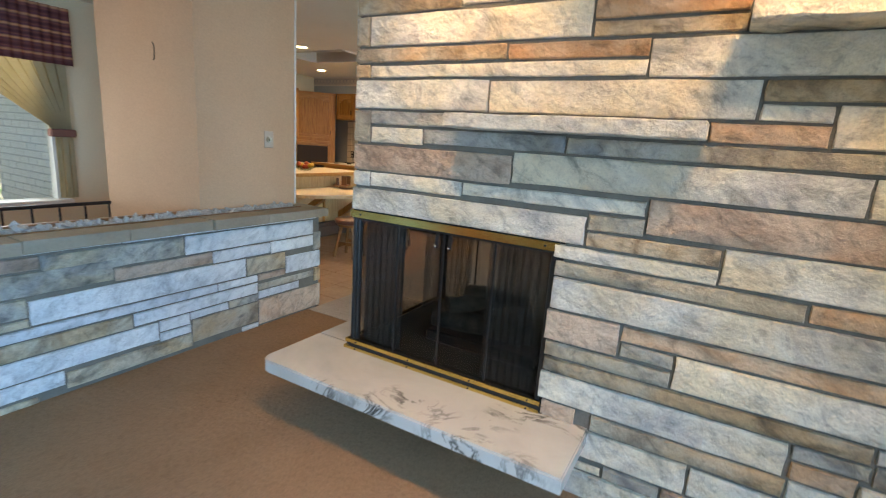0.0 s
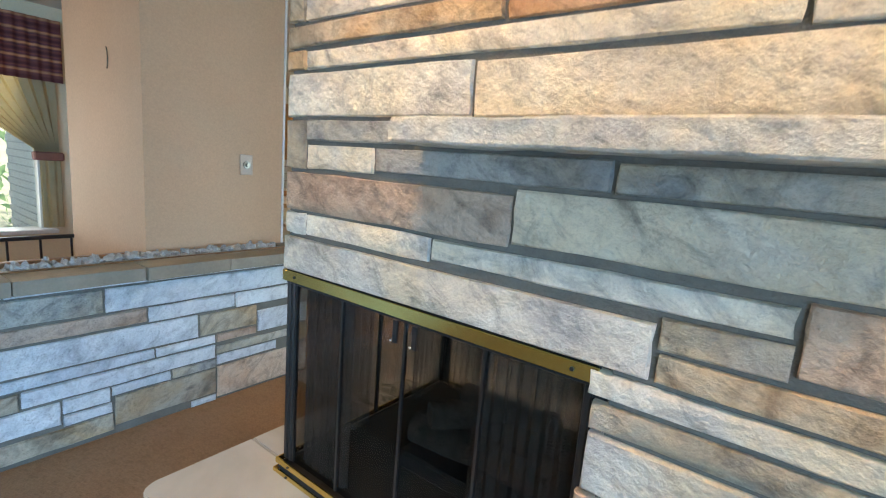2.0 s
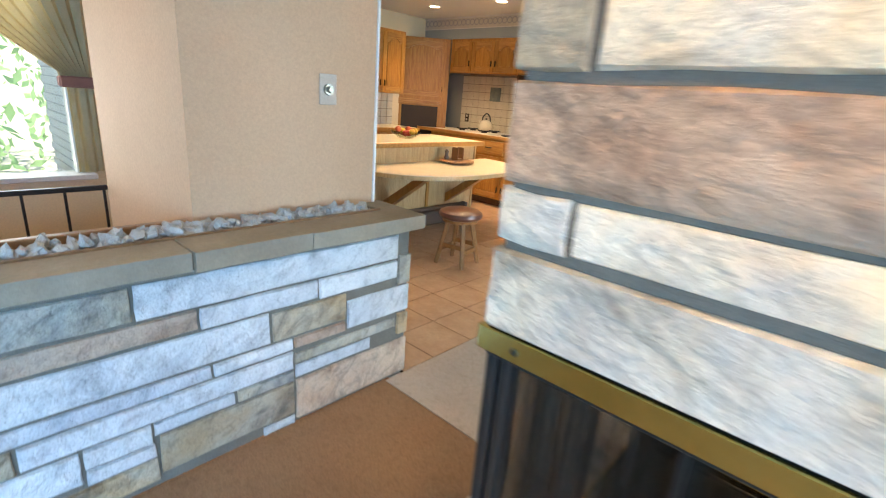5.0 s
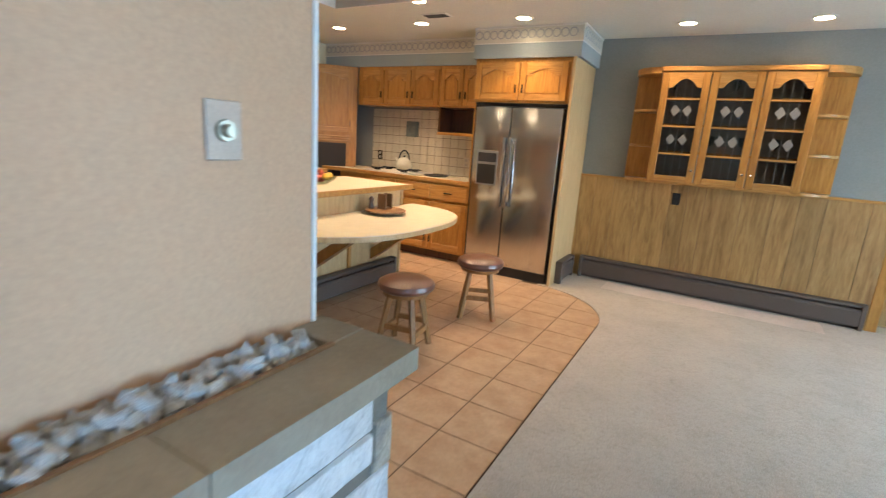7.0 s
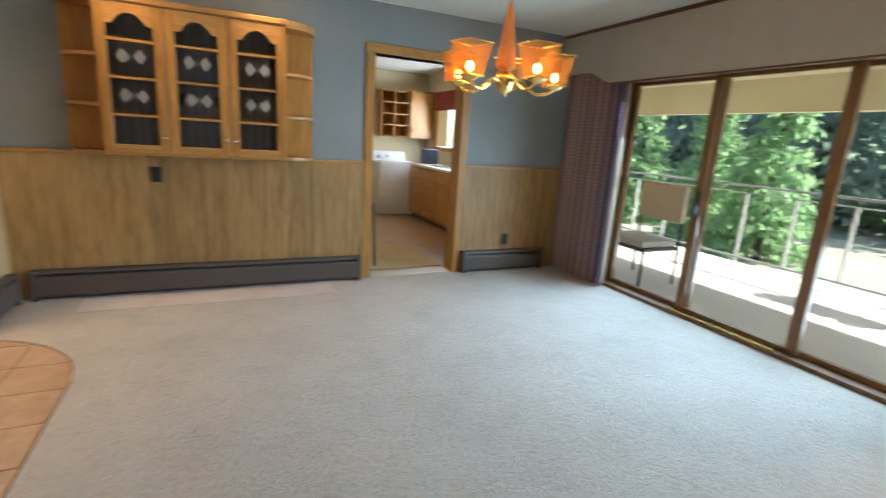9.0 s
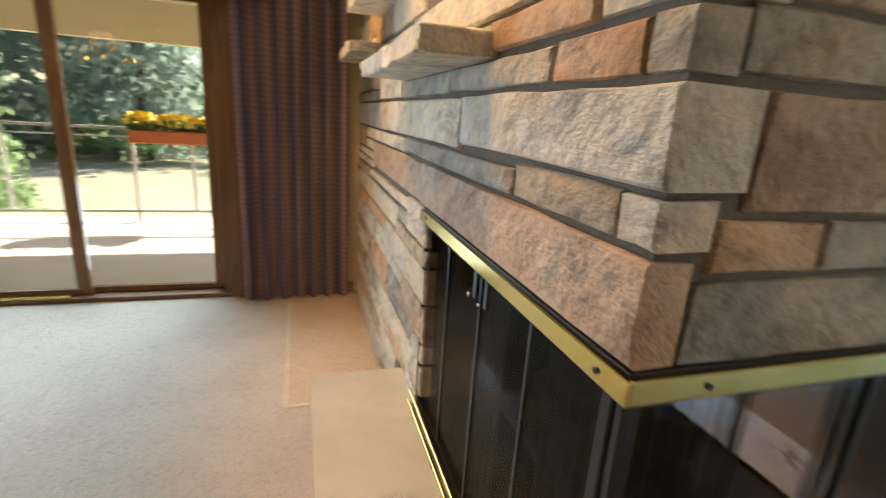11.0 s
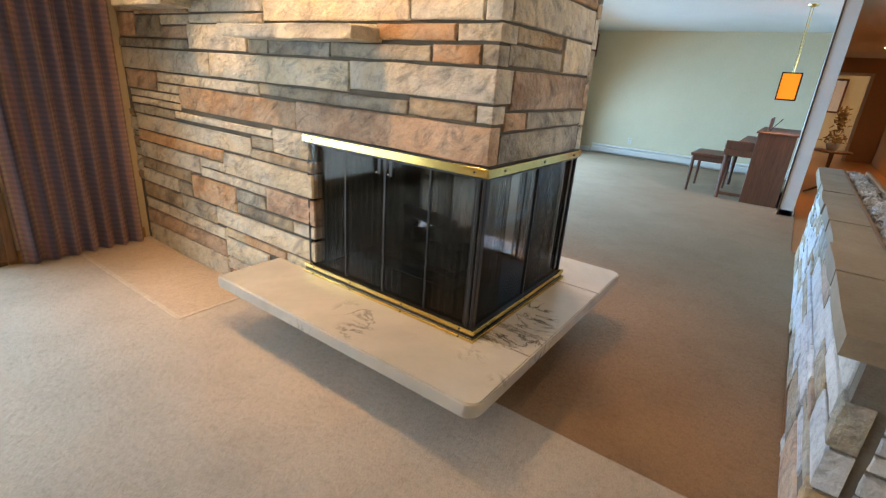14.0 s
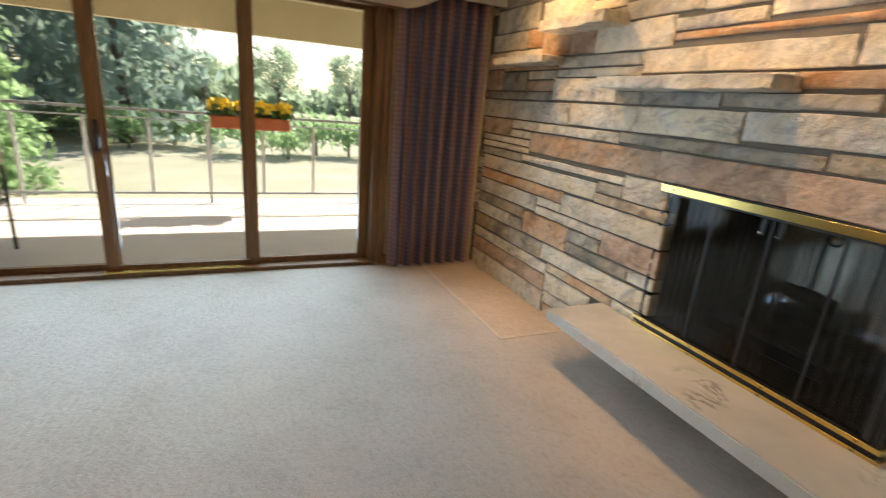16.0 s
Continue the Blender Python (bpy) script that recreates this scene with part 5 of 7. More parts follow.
for y, lb in ((8.71, "white top-loading washing machine"),):
    w = thing("washing_machine", lb + " against the laundry wall", "washer", 2.29, y + 0.33, 0)
    part("body", boxed(1.96, 2.62, y, y + 0.67, 0.02, 0.90, 0.012, 2), APPL, w, "", True)
    part("control_panel", prism(bmesh.new(), [(y + 0.54, 0.90), (y + 0.67, 0.90), (y + 0.67, 1.06), (y + 0.60, 1.06)], 1.98, 2.60, "x"), APPL, w)
    part("lid", boxed(2.01, 2.57, y + 0.05, y + 0.50, 0.90, 0.915, 0.006), APPL, w)
    for x in (2.1, 2.25):
        part("control_knob", tube(bmesh.new(), (x, y + 0.57, 0.98), (x, y + 0.54, 0.97), 0.025, n=16), STEEL, w)
base = thing("laundry_cabinet", "oak laundry base cabinets with drawers under a pale counter", "cabinet", 2.77, 7.56, 0.0, "", -90)
lpart("body", boxed(-1.1, 1.1, -0.29, 0.25, 0.1, 0.87), OAK, base)
lpart("toe_kick", boxed(-1.1, 1.1, -0.22, 0.25, 0.0, 0.1), DARKWOOD, base)
for k in range(4):
    a = -1.08 + 0.54 * k
    lpart("drawer_front", boxed(a, a + 0.52, -0.312, -0.29, 0.70, 0.85, 0.004), OAK_H, base)
    arch_door(base, a, a + 0.52, 0.13, 0.68, -0.311, 1 if k % 2 else -1, knob=False)
counter = thing("laundry_counter", "pale laundry counter with an inset sink", "counter", 2.77, 7.56, 0.87, "", -90)
lpart("slab", boxed(-1.1, 1.1, -0.32, 0.25, 0.0, 0.04, 0.004), LAMINATE, counter)
lpart("sink", boxed(-0.5, 0.1, -0.2, 0.15, 0.036, 0.046, 0.003), STEEL, counter, "steel sink rim")
lpart("faucet", tube(tube(bmesh.new(), (-0.2, 0.18, 0.04), (-0.2, 0.18, 0.26), 0.012), (-0.2, 0.18, 0.26), (-0.2, 0.02, 0.24), 0.010), STEEL, counter, "steel faucet", True)
shelf = thing("laundry_shelf", "open oak wall shelf unit in the laundry", "shelf", 2.50, 9.39, 1.32)
lpart("back", boxed(-0.42, 0.08, -0.02, -0.002, 0, 0.78), OAK, shelf)
for x in (-0.42, -0.19, 0.06):
    lpart("side", boxed(x, x + 0.02, -0.28, -0.02, 0, 0.78), OAK, shelf)
for z in (0.0, 0.19, 0.38, 0.57, 0.76):
    lpart("shelf_board", boxed(-0.40, 0.06, -0.27, -0.02, z, z + 0.018), OAK_H, shelf)
cabinet("laundry_wall_cabinet", "closed honey oak wall cabinet beside the laundry shelves", 2.585, 3.03, 9.08, 1.31, 2.12, [(2.60, 3.01, 1.33, 2.08, -1)], (), "", 9.39)
lw = tagged(new("window_laundry"), "oak-framed laundry window", "window", "", "structure")
for b in ((7.82, 7.9, 1.13, 2.02), (8.9, 8.98, 1.13, 2.02)):
    part("casing", boxed(E - 0.02, E + 0.01, *b, 0.003), OAK, lw)
part("sill", boxed(E - 0.05, E + 0.05, 7.82, 8.98, 1.13, 1.20, 0.004), OAK, lw)
part("head_casing", boxed(E - 0.02, E + 0.01, 7.9, 8.9, 1.95, 2.02), OAK, lw)
g = part("pane", boxed(E + 0.09, E + 0.096, 7.9, 8.9, 1.2, 1.95), GLASS_PANE, lw)
g.visible_shadow = False
RED = surf("red_plaid_cloth", (0.28, 0.045, 0.03), (0.36, 0.07, 0.05), 0.9, 8, 150)
rs = thing("roman_shade", "red roman shade drawn half up over the laundry window", "shade", E - 0.03, 8.4, 1.80)
for k in range(4):
    part("fold", boxed(E - 0.06 + 0.006 * k, E - 0.035, 7.84, 8.96, 1.80 + 0.075 * k, 1.885 + 0.075 * k, 0.012), RED, rs, "", True)
wn2 = thing("dark_tin", "dark blue tin standing on the laundry counter", "tin", 2.75, 8.5, 0.912)
lpart("can", boxed(-0.12, 0.12, -0.11, 0.11, 0, 0.24, 0.008), plain("dark_blue_tin", (0.03, 0.04, 0.07), 0.4), wn2)
st = thing("step_stool", "narrow black and yellow step stool inside the laundry door", "step stool", 0.83, 5.75, 0.003)
for z in (0.22, 0.45, 0.66):
    lpart("tread", boxed(-0.12, 0.12, -0.12, 0.12, z, z + 0.025, 0.004), plain("yellow_tread", (0.55, 0.40, 0.12), 0.5) if z < 0.3 else bpy.data.materials["yellow_tread"], st)
for x in (-0.12, 0.12):
    for y in (-0.12, 0.12):
        lpart("leg", tube(bmesh.new(), (x * 1.2, y * 1.2, 0), (x, y, 0.66), 0.012, n=8), BLACK, st)

# ---- living room ----
PIANO = wood("red_walnut", (0.075, 0.022, 0.009), (0.13, 0.042, 0.016), (0.17, 0.06, 0.024), rough=0.5)
piano = thing("spinet_piano", "dark walnut spinet piano seen from its end", "piano", -0.55, -5.75, 0.0)
part("side_panel", boxed(-0.93, -0.50, -5.16, -5.12, 0.0, 0.93, 0.006), PIANO, piano)
part("side_panel", boxed(-0.93, -0.50, -6.56, -6.52, 0.0, 0.93, 0.006), PIANO, piano)
part("case", boxed(-0.93, -0.56, -6.52, -5.16, 0.05, 0.90), PIANO, piano)
part("lid", boxed(-0.95, -0.48, -6.58, -5.10, 0.93, 0.955, 0.006), PIANO, piano)
part("key_bed", boxed(-0.50, -0.16, -6.54, -5.14, 0.60, 0.68, 0.005), PIANO, piano)
part("key_cheek", boxed(-0.50, -0.16, -5.18, -5.14, 0.68, 0.80, 0.01), PIANO, piano)
part("fallboard", boxed(-0.50, -0.30, -6.50, -5.18, 0.76, 0.80, 0.004), PIANO, piano)
part("keys", boxed(-0.32, -0.18, -6.48, -5.20, 0.68, 0.705), plain("ivory_keys", (0.7, 0.67, 0.58), 0.4), piano)
part("music_stand", boxed(-0.60, -0.58, -6.2, -5.5, 0.955, 1.12, 0.004), PIANO, piano)
part("stand_wire", tube(bmesh.new(), (-0.60, -5.3, 0.955), (-0.72, -5.3, 1.13), 0.006, n=6), BLACK, piano)
for y in (-5.18, -6.5):
    part("leg", lathe(bmesh.new(), [(0.022, 0), (0.03, 0.08), (0.02, 0.12), (0.034, 0.45), (0.03, 0.60)], -0.21, y, 12), PIANO, piano, "", True)
part("stretcher", boxed(-0.50, -0.20, -5.20, -5.16, 0.06, 0.10, 0.004), PIANO, piano)
part("pedal_box", boxed(-0.60, -0.52, -6.0, -5.6, 0.0, 0.10), BLACK, piano)
bench = thing("piano_bench", "small dark walnut piano bench", "bench", 0.02, -5.70, 0.0)
lpart("seat", boxed(-0.24, 0.24, -0.38, 0.38, 0.52, 0.56, 0.008), PIANO, bench)
lpart("apron", boxed(-0.21, 0.21, -0.35, 0.35, 0.45, 0.52), PIANO, bench)
for x in (-0.2, 0.2):
    for y in (-0.34, 0.34):
        lpart("leg", lathe(bmesh.new(), [(0.016, 0), (0.024, 0.30), (0.022, 0.52)], x, y, 10), PIANO, bench, "", True)
pend = thing("pendant_lamp", "hanging amber glass lantern, lit, on a long chain", "lamp", -0.68, -5.07, 1.36)
part("canopy", lathe(bmesh.new(), [(0.06, 2.44), (0.055, 2.425), (0.01, 2.41)], -0.68, -5.07, 16), BRASS, pend, "", True)
part("chain", tube(tube(bmesh.new(), (-0.69, -5.07, 2.41), (-0.69, -5.07, 1.69), 0.006, n=6), (-0.665, -5.07, 2.41), (-0.675, -5.07, 1.69), 0.004, n=6), BRASS, pend)
bm = bmesh.new()
for sx in (-1, 1):
    for sy in (-1, 1):
        box(bm, -0.68 + sx * 0.10 - 0.007, -0.68 + sx * 0.10 + 0.007, -5.07 + sy * 0.10 - 0.007, -5.07 + sy * 0.10 + 0.007, 1.36, 1.68)
for z in (1.36, 1.67):
    for s in (-1, 1):
        box(bm, -0.787, -0.573, -5.07 + s * 0.10 - 0.008, -5.07 + s * 0.10 + 0.008, z, z + 0.016)
        box(bm, -0.68 + s * 0.10 - 0.008, -0.68 + s * 0.10 + 0.008, -5.17, -4.97, z, z + 0.016)
part("lantern_frame", bm, BRONZE, pend)
for sx, sy in ((1, 0), (-1, 0), (0, 1), (0, -1)):
    b = boxed(-0.68 + sx * 0.098 - 0.002, -0.68 + sx * 0.098 + 0.002, -5.165, -4.975, 1.376, 1.67) if sx else boxed(-0.775, -0.585, -5.07 + sy * 0.098 - 0.002, -5.07 + sy * 0.098 + 0.002, 1.376, 1.67)
    ob = part("amber_pane", b, glowing("lit_amber_pane", (1.0, 0.22, 0.012), 0.3) if (sx, sy) == (1, 0) else bpy.data.materials["lit_amber_pane"], pend, "glowing amber glass pane")
    ob.visible_shadow = False
bm = bmesh.new()
bmesh.ops.create_uvsphere(bm, u_segments=12, v_segments=10, radius=0.035, matrix=Matrix.Translation((-0.68, -5.07, 1.53)))
part("bulb", bm, BULB, pend, "glowing bulb", True)
PLAID = surf("plum_plaid", (0.17, 0.07, 0.055), (0.24, 0.10, 0.07), 0.9, 9, 150)
lv = tagged(new("window_living"), "wide living room window in white frames", "window", "", "structure")
for y in (-7.3, -5.75, -4.15, -2.5, -0.96):
    part("mullion", boxed(E + 0.05, E + 0.12, y, y + 0.06, 0.35, 2.05), WHITE_TRIM, lv)
part("sill", boxed(E - 0.03, E + 0.12, -7.3, -0.9, 0.33, 0.36), WHITE_TRIM, lv)
c = thing("living_drape", "cream living room drape gathered at the window end", "curtain", 2.93, -7.75, 0.02)
part("cloth", drape(bmesh.new(), (2.95, -8.0), (2.95, -7.35), 0.02, 2.05, 0.1, 0.035, 12, 0.005, 2), LINER, c, "", True)
lvv = thing("living_valance", "plum plaid gathered window valance", "valance", 2.9, -4.2, 1.9)
part("cloth", drape(bmesh.new(), (2.88, -8.0), (2.88, -0.4), 1.93, 2.36, 0.12, 0.02, 14, 0.005, 1), PLAID, lvv, "", True)

# ---- hall and entry ----
tbl = thing("hall_table", "small dark hall table holding a potted plant", "table", -1.42, -7.0, 0.0)
lpart("top", lathe(bmesh.new(), [(0.0, 0.66), (0.24, 0.66), (0.25, 0.675), (0.24, 0.69), (0.0, 0.69)], n=24), DARKWOOD, tbl, "", True)
lpart("column", lathe(bmesh.new(), [(0.03, 0.1), (0.02, 0.3), (0.035, 0.66)], n=12), DARKWOOD, tbl, "", True)
for k in range(3):
    a = 2.1 * k
    lpart("foot", tube(bmesh.new(), (0, 0, 0.14), (0.2 * math.cos(a), 0.2 * math.sin(a), 0.012), 0.018, 0.012), DARKWOOD, tbl)
plant = thing("potted_plant", "dried golden potted plant on the hall table", "plant", -1.40, -7.0, 0.69)
lpart("pot", lathe(bmesh.new(), [(0.0, 0), (0.06, 0), (0.09, 0.07), (0.085, 0.11), (0.075, 0.11), (0.07, 0.09), (0.0, 0.09)]), DARKIN, plant, "", True)
rng = random.Random(21)
bm = bmesh.new()
for k in range(260):
    h = rng.uniform(0.1, 0.62)
    r = 0.13 * (1 - (h - 0.1) / 0.62) + 0.03
    a = rng.uniform(0, 6.3)
    p = Vector((r * math.cos(a) * rng.random(), r * math.sin(a) * rng.random(), h))
    m = Matrix.Translation(p) @ Euler((rng.uniform(0, 3), rng.uniform(0, 3), a)).to_matrix().to_4x4()
    bm.faces.new([bm.verts.new(m @ Vector(q)) for q in ((-0.012, 0, 0), (0.012, 0, 0), (0.006, 0, 0.06), (-0.006, 0, 0.06))])
lpart("foliage", bm, surf("dry_leaves", (0.22, 0.13, 0.05), (0.40, 0.26, 0.10), 0.8, 9, 60), plant)
pic = thing("framed_mirror", "tall dark framed mirror in the room past the hall", "mirror", -1.45, -15.08, 1.1)
lpart("frame", boxed(-0.25, 0.25, 0.0, 0.03, 0.0, 0.9, 0.005), DARKWOOD, pic)
lpart("glass", boxed(-0.2, 0.2, 0.028, 0.034, 0.05, 0.85), surf("mirror_silver", (0.8, 0.8, 0.8), (0.82, 0.82, 0.82), 0.03, 3, 40, 1.0, 0), pic)
rail = thing("stair_railing", "black iron railing with square balusters at the entry steps", "railing", -2.6, -1.3, 0.0)
part("top_rail", boxed(-2.622, -2.598, -2.9, 0.13, 0.755, 0.78, 0.003), BLACK, rail)
part("bottom_rail", boxed(-2.617, -2.603, -2.9, 0.13, 0.10, 0.115), BLACK, rail)
for k in range(19):
    y = -2.88 + 0.166 * k
    part("baluster", boxed(-2.616, -2.604, y, y + 0.012, 0.0 if k % 6 == 0 else 0.115, 0.755), BLACK, rail)
ew = tagged(new("window_entry"), "large entry window in a white frame", "window", "", "structure")
for b in ((-2.6, -2.55, 0.66, 1.98), (0.2, 0.25, 0.66, 1.98)):
    part("jamb", boxed(-3.8, -3.70, b[0], b[1], b[2], b[3]), WHITE_TRIM, ew)
part("sill", boxed(-3.85, -3.62, -2.65, 0.30, 0.63, 0.665, 0.005), WHITE_TRIM, ew)
g = part("pane", boxed(-3.775, -3.77, -2.55, 0.2, 0.665, 1.98), GLASS_PANE, ew)
g.visible_shadow = False
ev = thing("entry_valance", "plum and orange plaid gathered valance over the entry window", "valance", -3.55, -1.2, 1.85)
PLAID2 = curtain_cloth("plaid_valance_cloth", "Z", [(0.0, (0.20, 0.08, 0.08)), (0.4, (0.34, 0.13, 0.11)), (0.7, (0.24, 0.10, 0.12)), (0.9, (0.40, 0.17, 0.12)), (0.97, (0.75, 0.40, 0.22))])
part("cloth", drape(bmesh.new(), (-3.58, 0.37), (-3.58, -2.75), 1.85, 2.32, 0.07, 0.014, 3, 0.005, 3), PLAID2, ev, "", True)
ec = thing("tied_curtain", "cream curtain tied back at the entry window", "curtain", -3.63, 0.2, 0.7)
GOLDCLOTH = surf("cream_curtain_cloth", (0.56, 0.45, 0.26), (0.63, 0.52, 0.32), 0.9, 5, 140)
bm = bmesh.new()
rows, cols = 12, 28
for sgn, y_in, y_out in ((1, -0.55, 0.33),):
    g0 = []
    for r in range(rows + 1):
        f = r / rows
        inner = y_in + (0.17 - y_in) * min(1, f * 1.08) ** 1.2
        g0.append([bm.verts.new((-3.64 + 0.016 * math.sin(c * 2.1), inner + (y_out - inner) * c / cols, 1.95 - 0.68 * f)) for c in range(cols + 1)])
    fs = [bm.faces.new((g0[r][c], g0[r][c + 1], g0[r + 1][c + 1], g0[r + 1][c])) for r in range(rows) for c in range(cols)]
    bmesh.ops.solidify(bm, geom=fs, thickness=0.004)
part("swag", bm, GOLDCLOTH, ec, "", True)
part("tail", drape(bmesh.new(), (-3.64, 0.20), (-3.64, 0.34), 0.68, 1.24, 0.05, 0.014, 5, 0.004, 2), GOLDCLOTH, ec, "", True)
part("tieback", boxed(-3.68, -3.60, 0.16, 0.36, 1.23, 1.30, 0.012), PLAID, ec, "plum plaid tieback")

# ---- outdoors ----
GRASS = surf("lawn", (0.25, 0.265, 0.19), (0.34, 0.345, 0.27), 0.95, 0.8, 30, relief=0.6, depth=0.03)
gr = structure("ground", boxed(-400, 400, -400, 400, -0.9, -0.45), GRASS, "pale sunlit garden lawn", "ground")
PALECON = surf("pale_deck_concrete", (0.52, 0.50, 0.47), (0.60, 0.58, 0.55), 0.9, 2, 60)
structure("deck", boxed(3.245, 5.95, -9.0, 9.5, -0.45, -0.05), PALECON, "pale concrete balcony deck", "deck")
ROOFM = surf("cream_soffit_paint", (0.62, 0.54, 0.36), (0.68, 0.60, 0.42), 0.7, 2, 60)
structure("roof", box(box(boxed(3.245, 5.75, -9.5, 9.9, 2.30, 2.36), -3.9, 5.75, -15.4, 1.0, 2.60, 2.75), -6.4, 5.75, 1.0, 9.9, 2.60, 2.75), ROOFM, "cream painted roof overhang", "roof")
structure("roof_fascia", boxed(5.62, 5.76, -9.5, 9.9, 1.90, 2.60), ROOFM, "deep cream fascia beam", "roof")
RAILM = plain("grey_rail_metal", (0.34, 0.36, 0.38), 0.5, 0.2)
PICKETM = plain("pale_picket_metal", (0.62, 0.64, 0.66), 0.5)
rl = thing("balcony_railing", "grey metal balcony railing with flat pickets", "railing", 5.7, 3.0, -0.05)
part("top_rail", boxed(5.68, 5.72, -6, 9, 0.985, 1.015, 0.004), RAILM, rl)
part("bottom_rail", boxed(5.685, 5.715, -6, 9, 0.06, 0.085, 0.003), RAILM, rl)
part("second_rail", boxed(5.69, 5.71, -6, 9, 0.90, 0.915, 0.003), RAILM, rl)
for k in range(25):
    y = -5.9 + 0.6 * k
    part("picket", boxed(5.693, 5.707, y, y + 0.035, -0.05 if k % 3 == 0 else 0.085, 0.90), PICKETM, rl, "flat pale picket")
fb = thing("flower_box", "orange planter box of yellow flowers hung on the railing", "planter", 5.6, 2.65, 0.80)
part("trough", boxed(5.45, 5.67, 2.22, 3.08, 0.86, 1.0, 0.012), surf("terracotta_box", (0.50, 0.13, 0.05), (0.58, 0.17, 0.07), 0.7), fb)
part("bracket", box(boxed(5.44, 5.70, 2.4, 2.42, 0.845, 0.86), 5.44, 5.70, 2.88, 2.90, 0.845, 0.86), BLACK, fb)
rng = random.Random(31)
for nm, colr, n, zz in (("leaves", ((0.05, 0.11, 0.02), (0.09, 0.17, 0.04)), 240, (1.0, 1.10)), ("blossoms", ((0.72, 0.50, 0.04), (0.80, 0.62, 0.10)), 240, (1.05, 1.17))):
    bm = bmesh.new()
    for k in range(n):
        m = Matrix.Translation((rng.uniform(5.44, 5.68), rng.uniform(2.20, 3.10), rng.uniform(*zz))) @ Euler((rng.uniform(0, 3), rng.uniform(0, 3), rng.uniform(0, 6))).to_matrix().to_4x4()
        s = 0.028
        bm.faces.new([bm.verts.new(m @ Vector(q)) for q in ((-s, -s, 0), (s, -s, 0.006), (s, s, 0), (-s, s, 0.006))])
    part(nm, bm, surf("box_" + nm, *colr, 0.7, 12, 60), fb)
chair = thing("patio_chair", "black metal patio chair with a beige back cushion", "chair", 5.0, 5.45, -0.05)
part("back_cushion", boxed(5.02, 5.10, 5.16, 5.75, 0.62, 1.02, 0.03, 2), surf("beige_cushion", (0.50, 0.38, 0.31), (0.56, 0.44, 0.36), 0.9), chair, "", True)
part("seat_cushion", boxed(4.55, 5.05, 5.18, 5.73, 0.36, 0.44, 0.03, 2), surf("seat_cushion_cloth", (0.40, 0.37, 0.36), (0.46, 0.43, 0.42), 0.9), chair, "", True)
for x in (4.56, 5.06):
    for y in (5.17, 5.73):
        part("leg", tube(bmesh.new(), (x, y, -0.05), (x, y, 0.36 if x < 5 else 0.62), 0.014, n=8), BLACK, chair)
part("seat_frame", boxed(4.55, 5.07, 5.17, 5.74, 0.33, 0.36), BLACK, chair)
chair.matrix_basis = pose(3.95, 4.75, -0.05)
GREENS = [leaf_cloth("leaf_%d" % k, a, b) for k, (a, b) in enumerate((((0.07, 0.115, 0.095), (0.13, 0.185, 0.16)), ((0.09, 0.165, 0.085), (0.16, 0.25, 0.13)), ((0.11, 0.155, 0.11), (0.18, 0.24, 0.17))))]
BARK = surf("bark", (0.07, 0.05, 0.04), (0.13, 0.10, 0.08), 0.95, 9, 50, relief=0.8, depth=0.03, stretch=(3, 3, 0.6))


def leaves(bm, c, spread, n, size, rng):
    for _ in range(n):
        p = Vector(c) + Vector([rng.gauss(0, s) for s in spread])
        m = Matrix.Translation(p) @ Euler((rng.uniform(0, 6), rng.uniform(0, 6), rng.uniform(0, 6))).to_matrix().to_4x4()
        s = size * rng.uniform(0.6, 1.4)
        bm.faces.new([bm.verts.new(m @ Vector(q)) for q in ((-s, 0, 0), (0, -s * 0.45, 0), (s, 0, 0), (0, s * 0.45, 0))])


def conifer(name, label, h, w, seed, green):
    rng = random.Random(seed)
    t = thing(name, label, "tree", 0, 0, 0, "garden trees")
    lpart("trunk", tube(bmesh.new(), (0, 0, 0), (0, 0, h * 0.97), h * 0.018, 0.01, 10), BARK, t)
    bm = bmesh.new()
    z = h * 0.06
    while z < h:
        r = w * (1 - z / h) ** 0.8 + 0.05
        for k in range(max(4, int(9 * r / w))):
            a = rng.uniform(0, 6.28)
            for s in (0.35, 0.6, 0.85, 1.0):
                q = r * s * rng.uniform(0.8, 1.12)
                leaves(bm, (q * math.cos(a), q * math.sin(a), z - 0.28 * q), (0.10 * w, 0.10 * w, 0.05 * w), 7, 0.055 * w + 0.03, rng)
        z += h * 0.028
    lpart("crown", bm, green, t)
    return t


def broadleaf(name, label, h, w, seed, green):
    rng = random.Random(seed)
    t = thing(name, label, "tree", 0, 0, 0, "garden trees")
    lpart("trunk", tube(bmesh.new(), (0, 0, 0), (0.1, 0, h * 0.5), h * 0.03, h * 0.018, 10), BARK, t)
    bm, lf = bmesh.new(), bmesh.new()
    for k in range(16):
        a, up = rng.uniform(0, 6.28), rng.uniform(0.5, 1.0)
        tip = Vector((w * rng.uniform(0.3, 0.9) * math.cos(a), w * rng.uniform(0.3, 0.9) * math.sin(a), h * up))
        tube(bm, (0.1, 0, h * rng.uniform(0.28, 0.5)), tip, h * 0.009, 0.01, 6)
        for _ in range(5):
            leaves(lf, tip + Vector([rng.gauss(0, 0.2 * w) for _ in range(3)]), (0.14 * w, 0.14 * w, 0.11 * w), 55, 0.045 * w + 0.02, rng)
    lpart("limbs", bm, BARK, t)
    lpart("crown", lf, green, t)
    return t


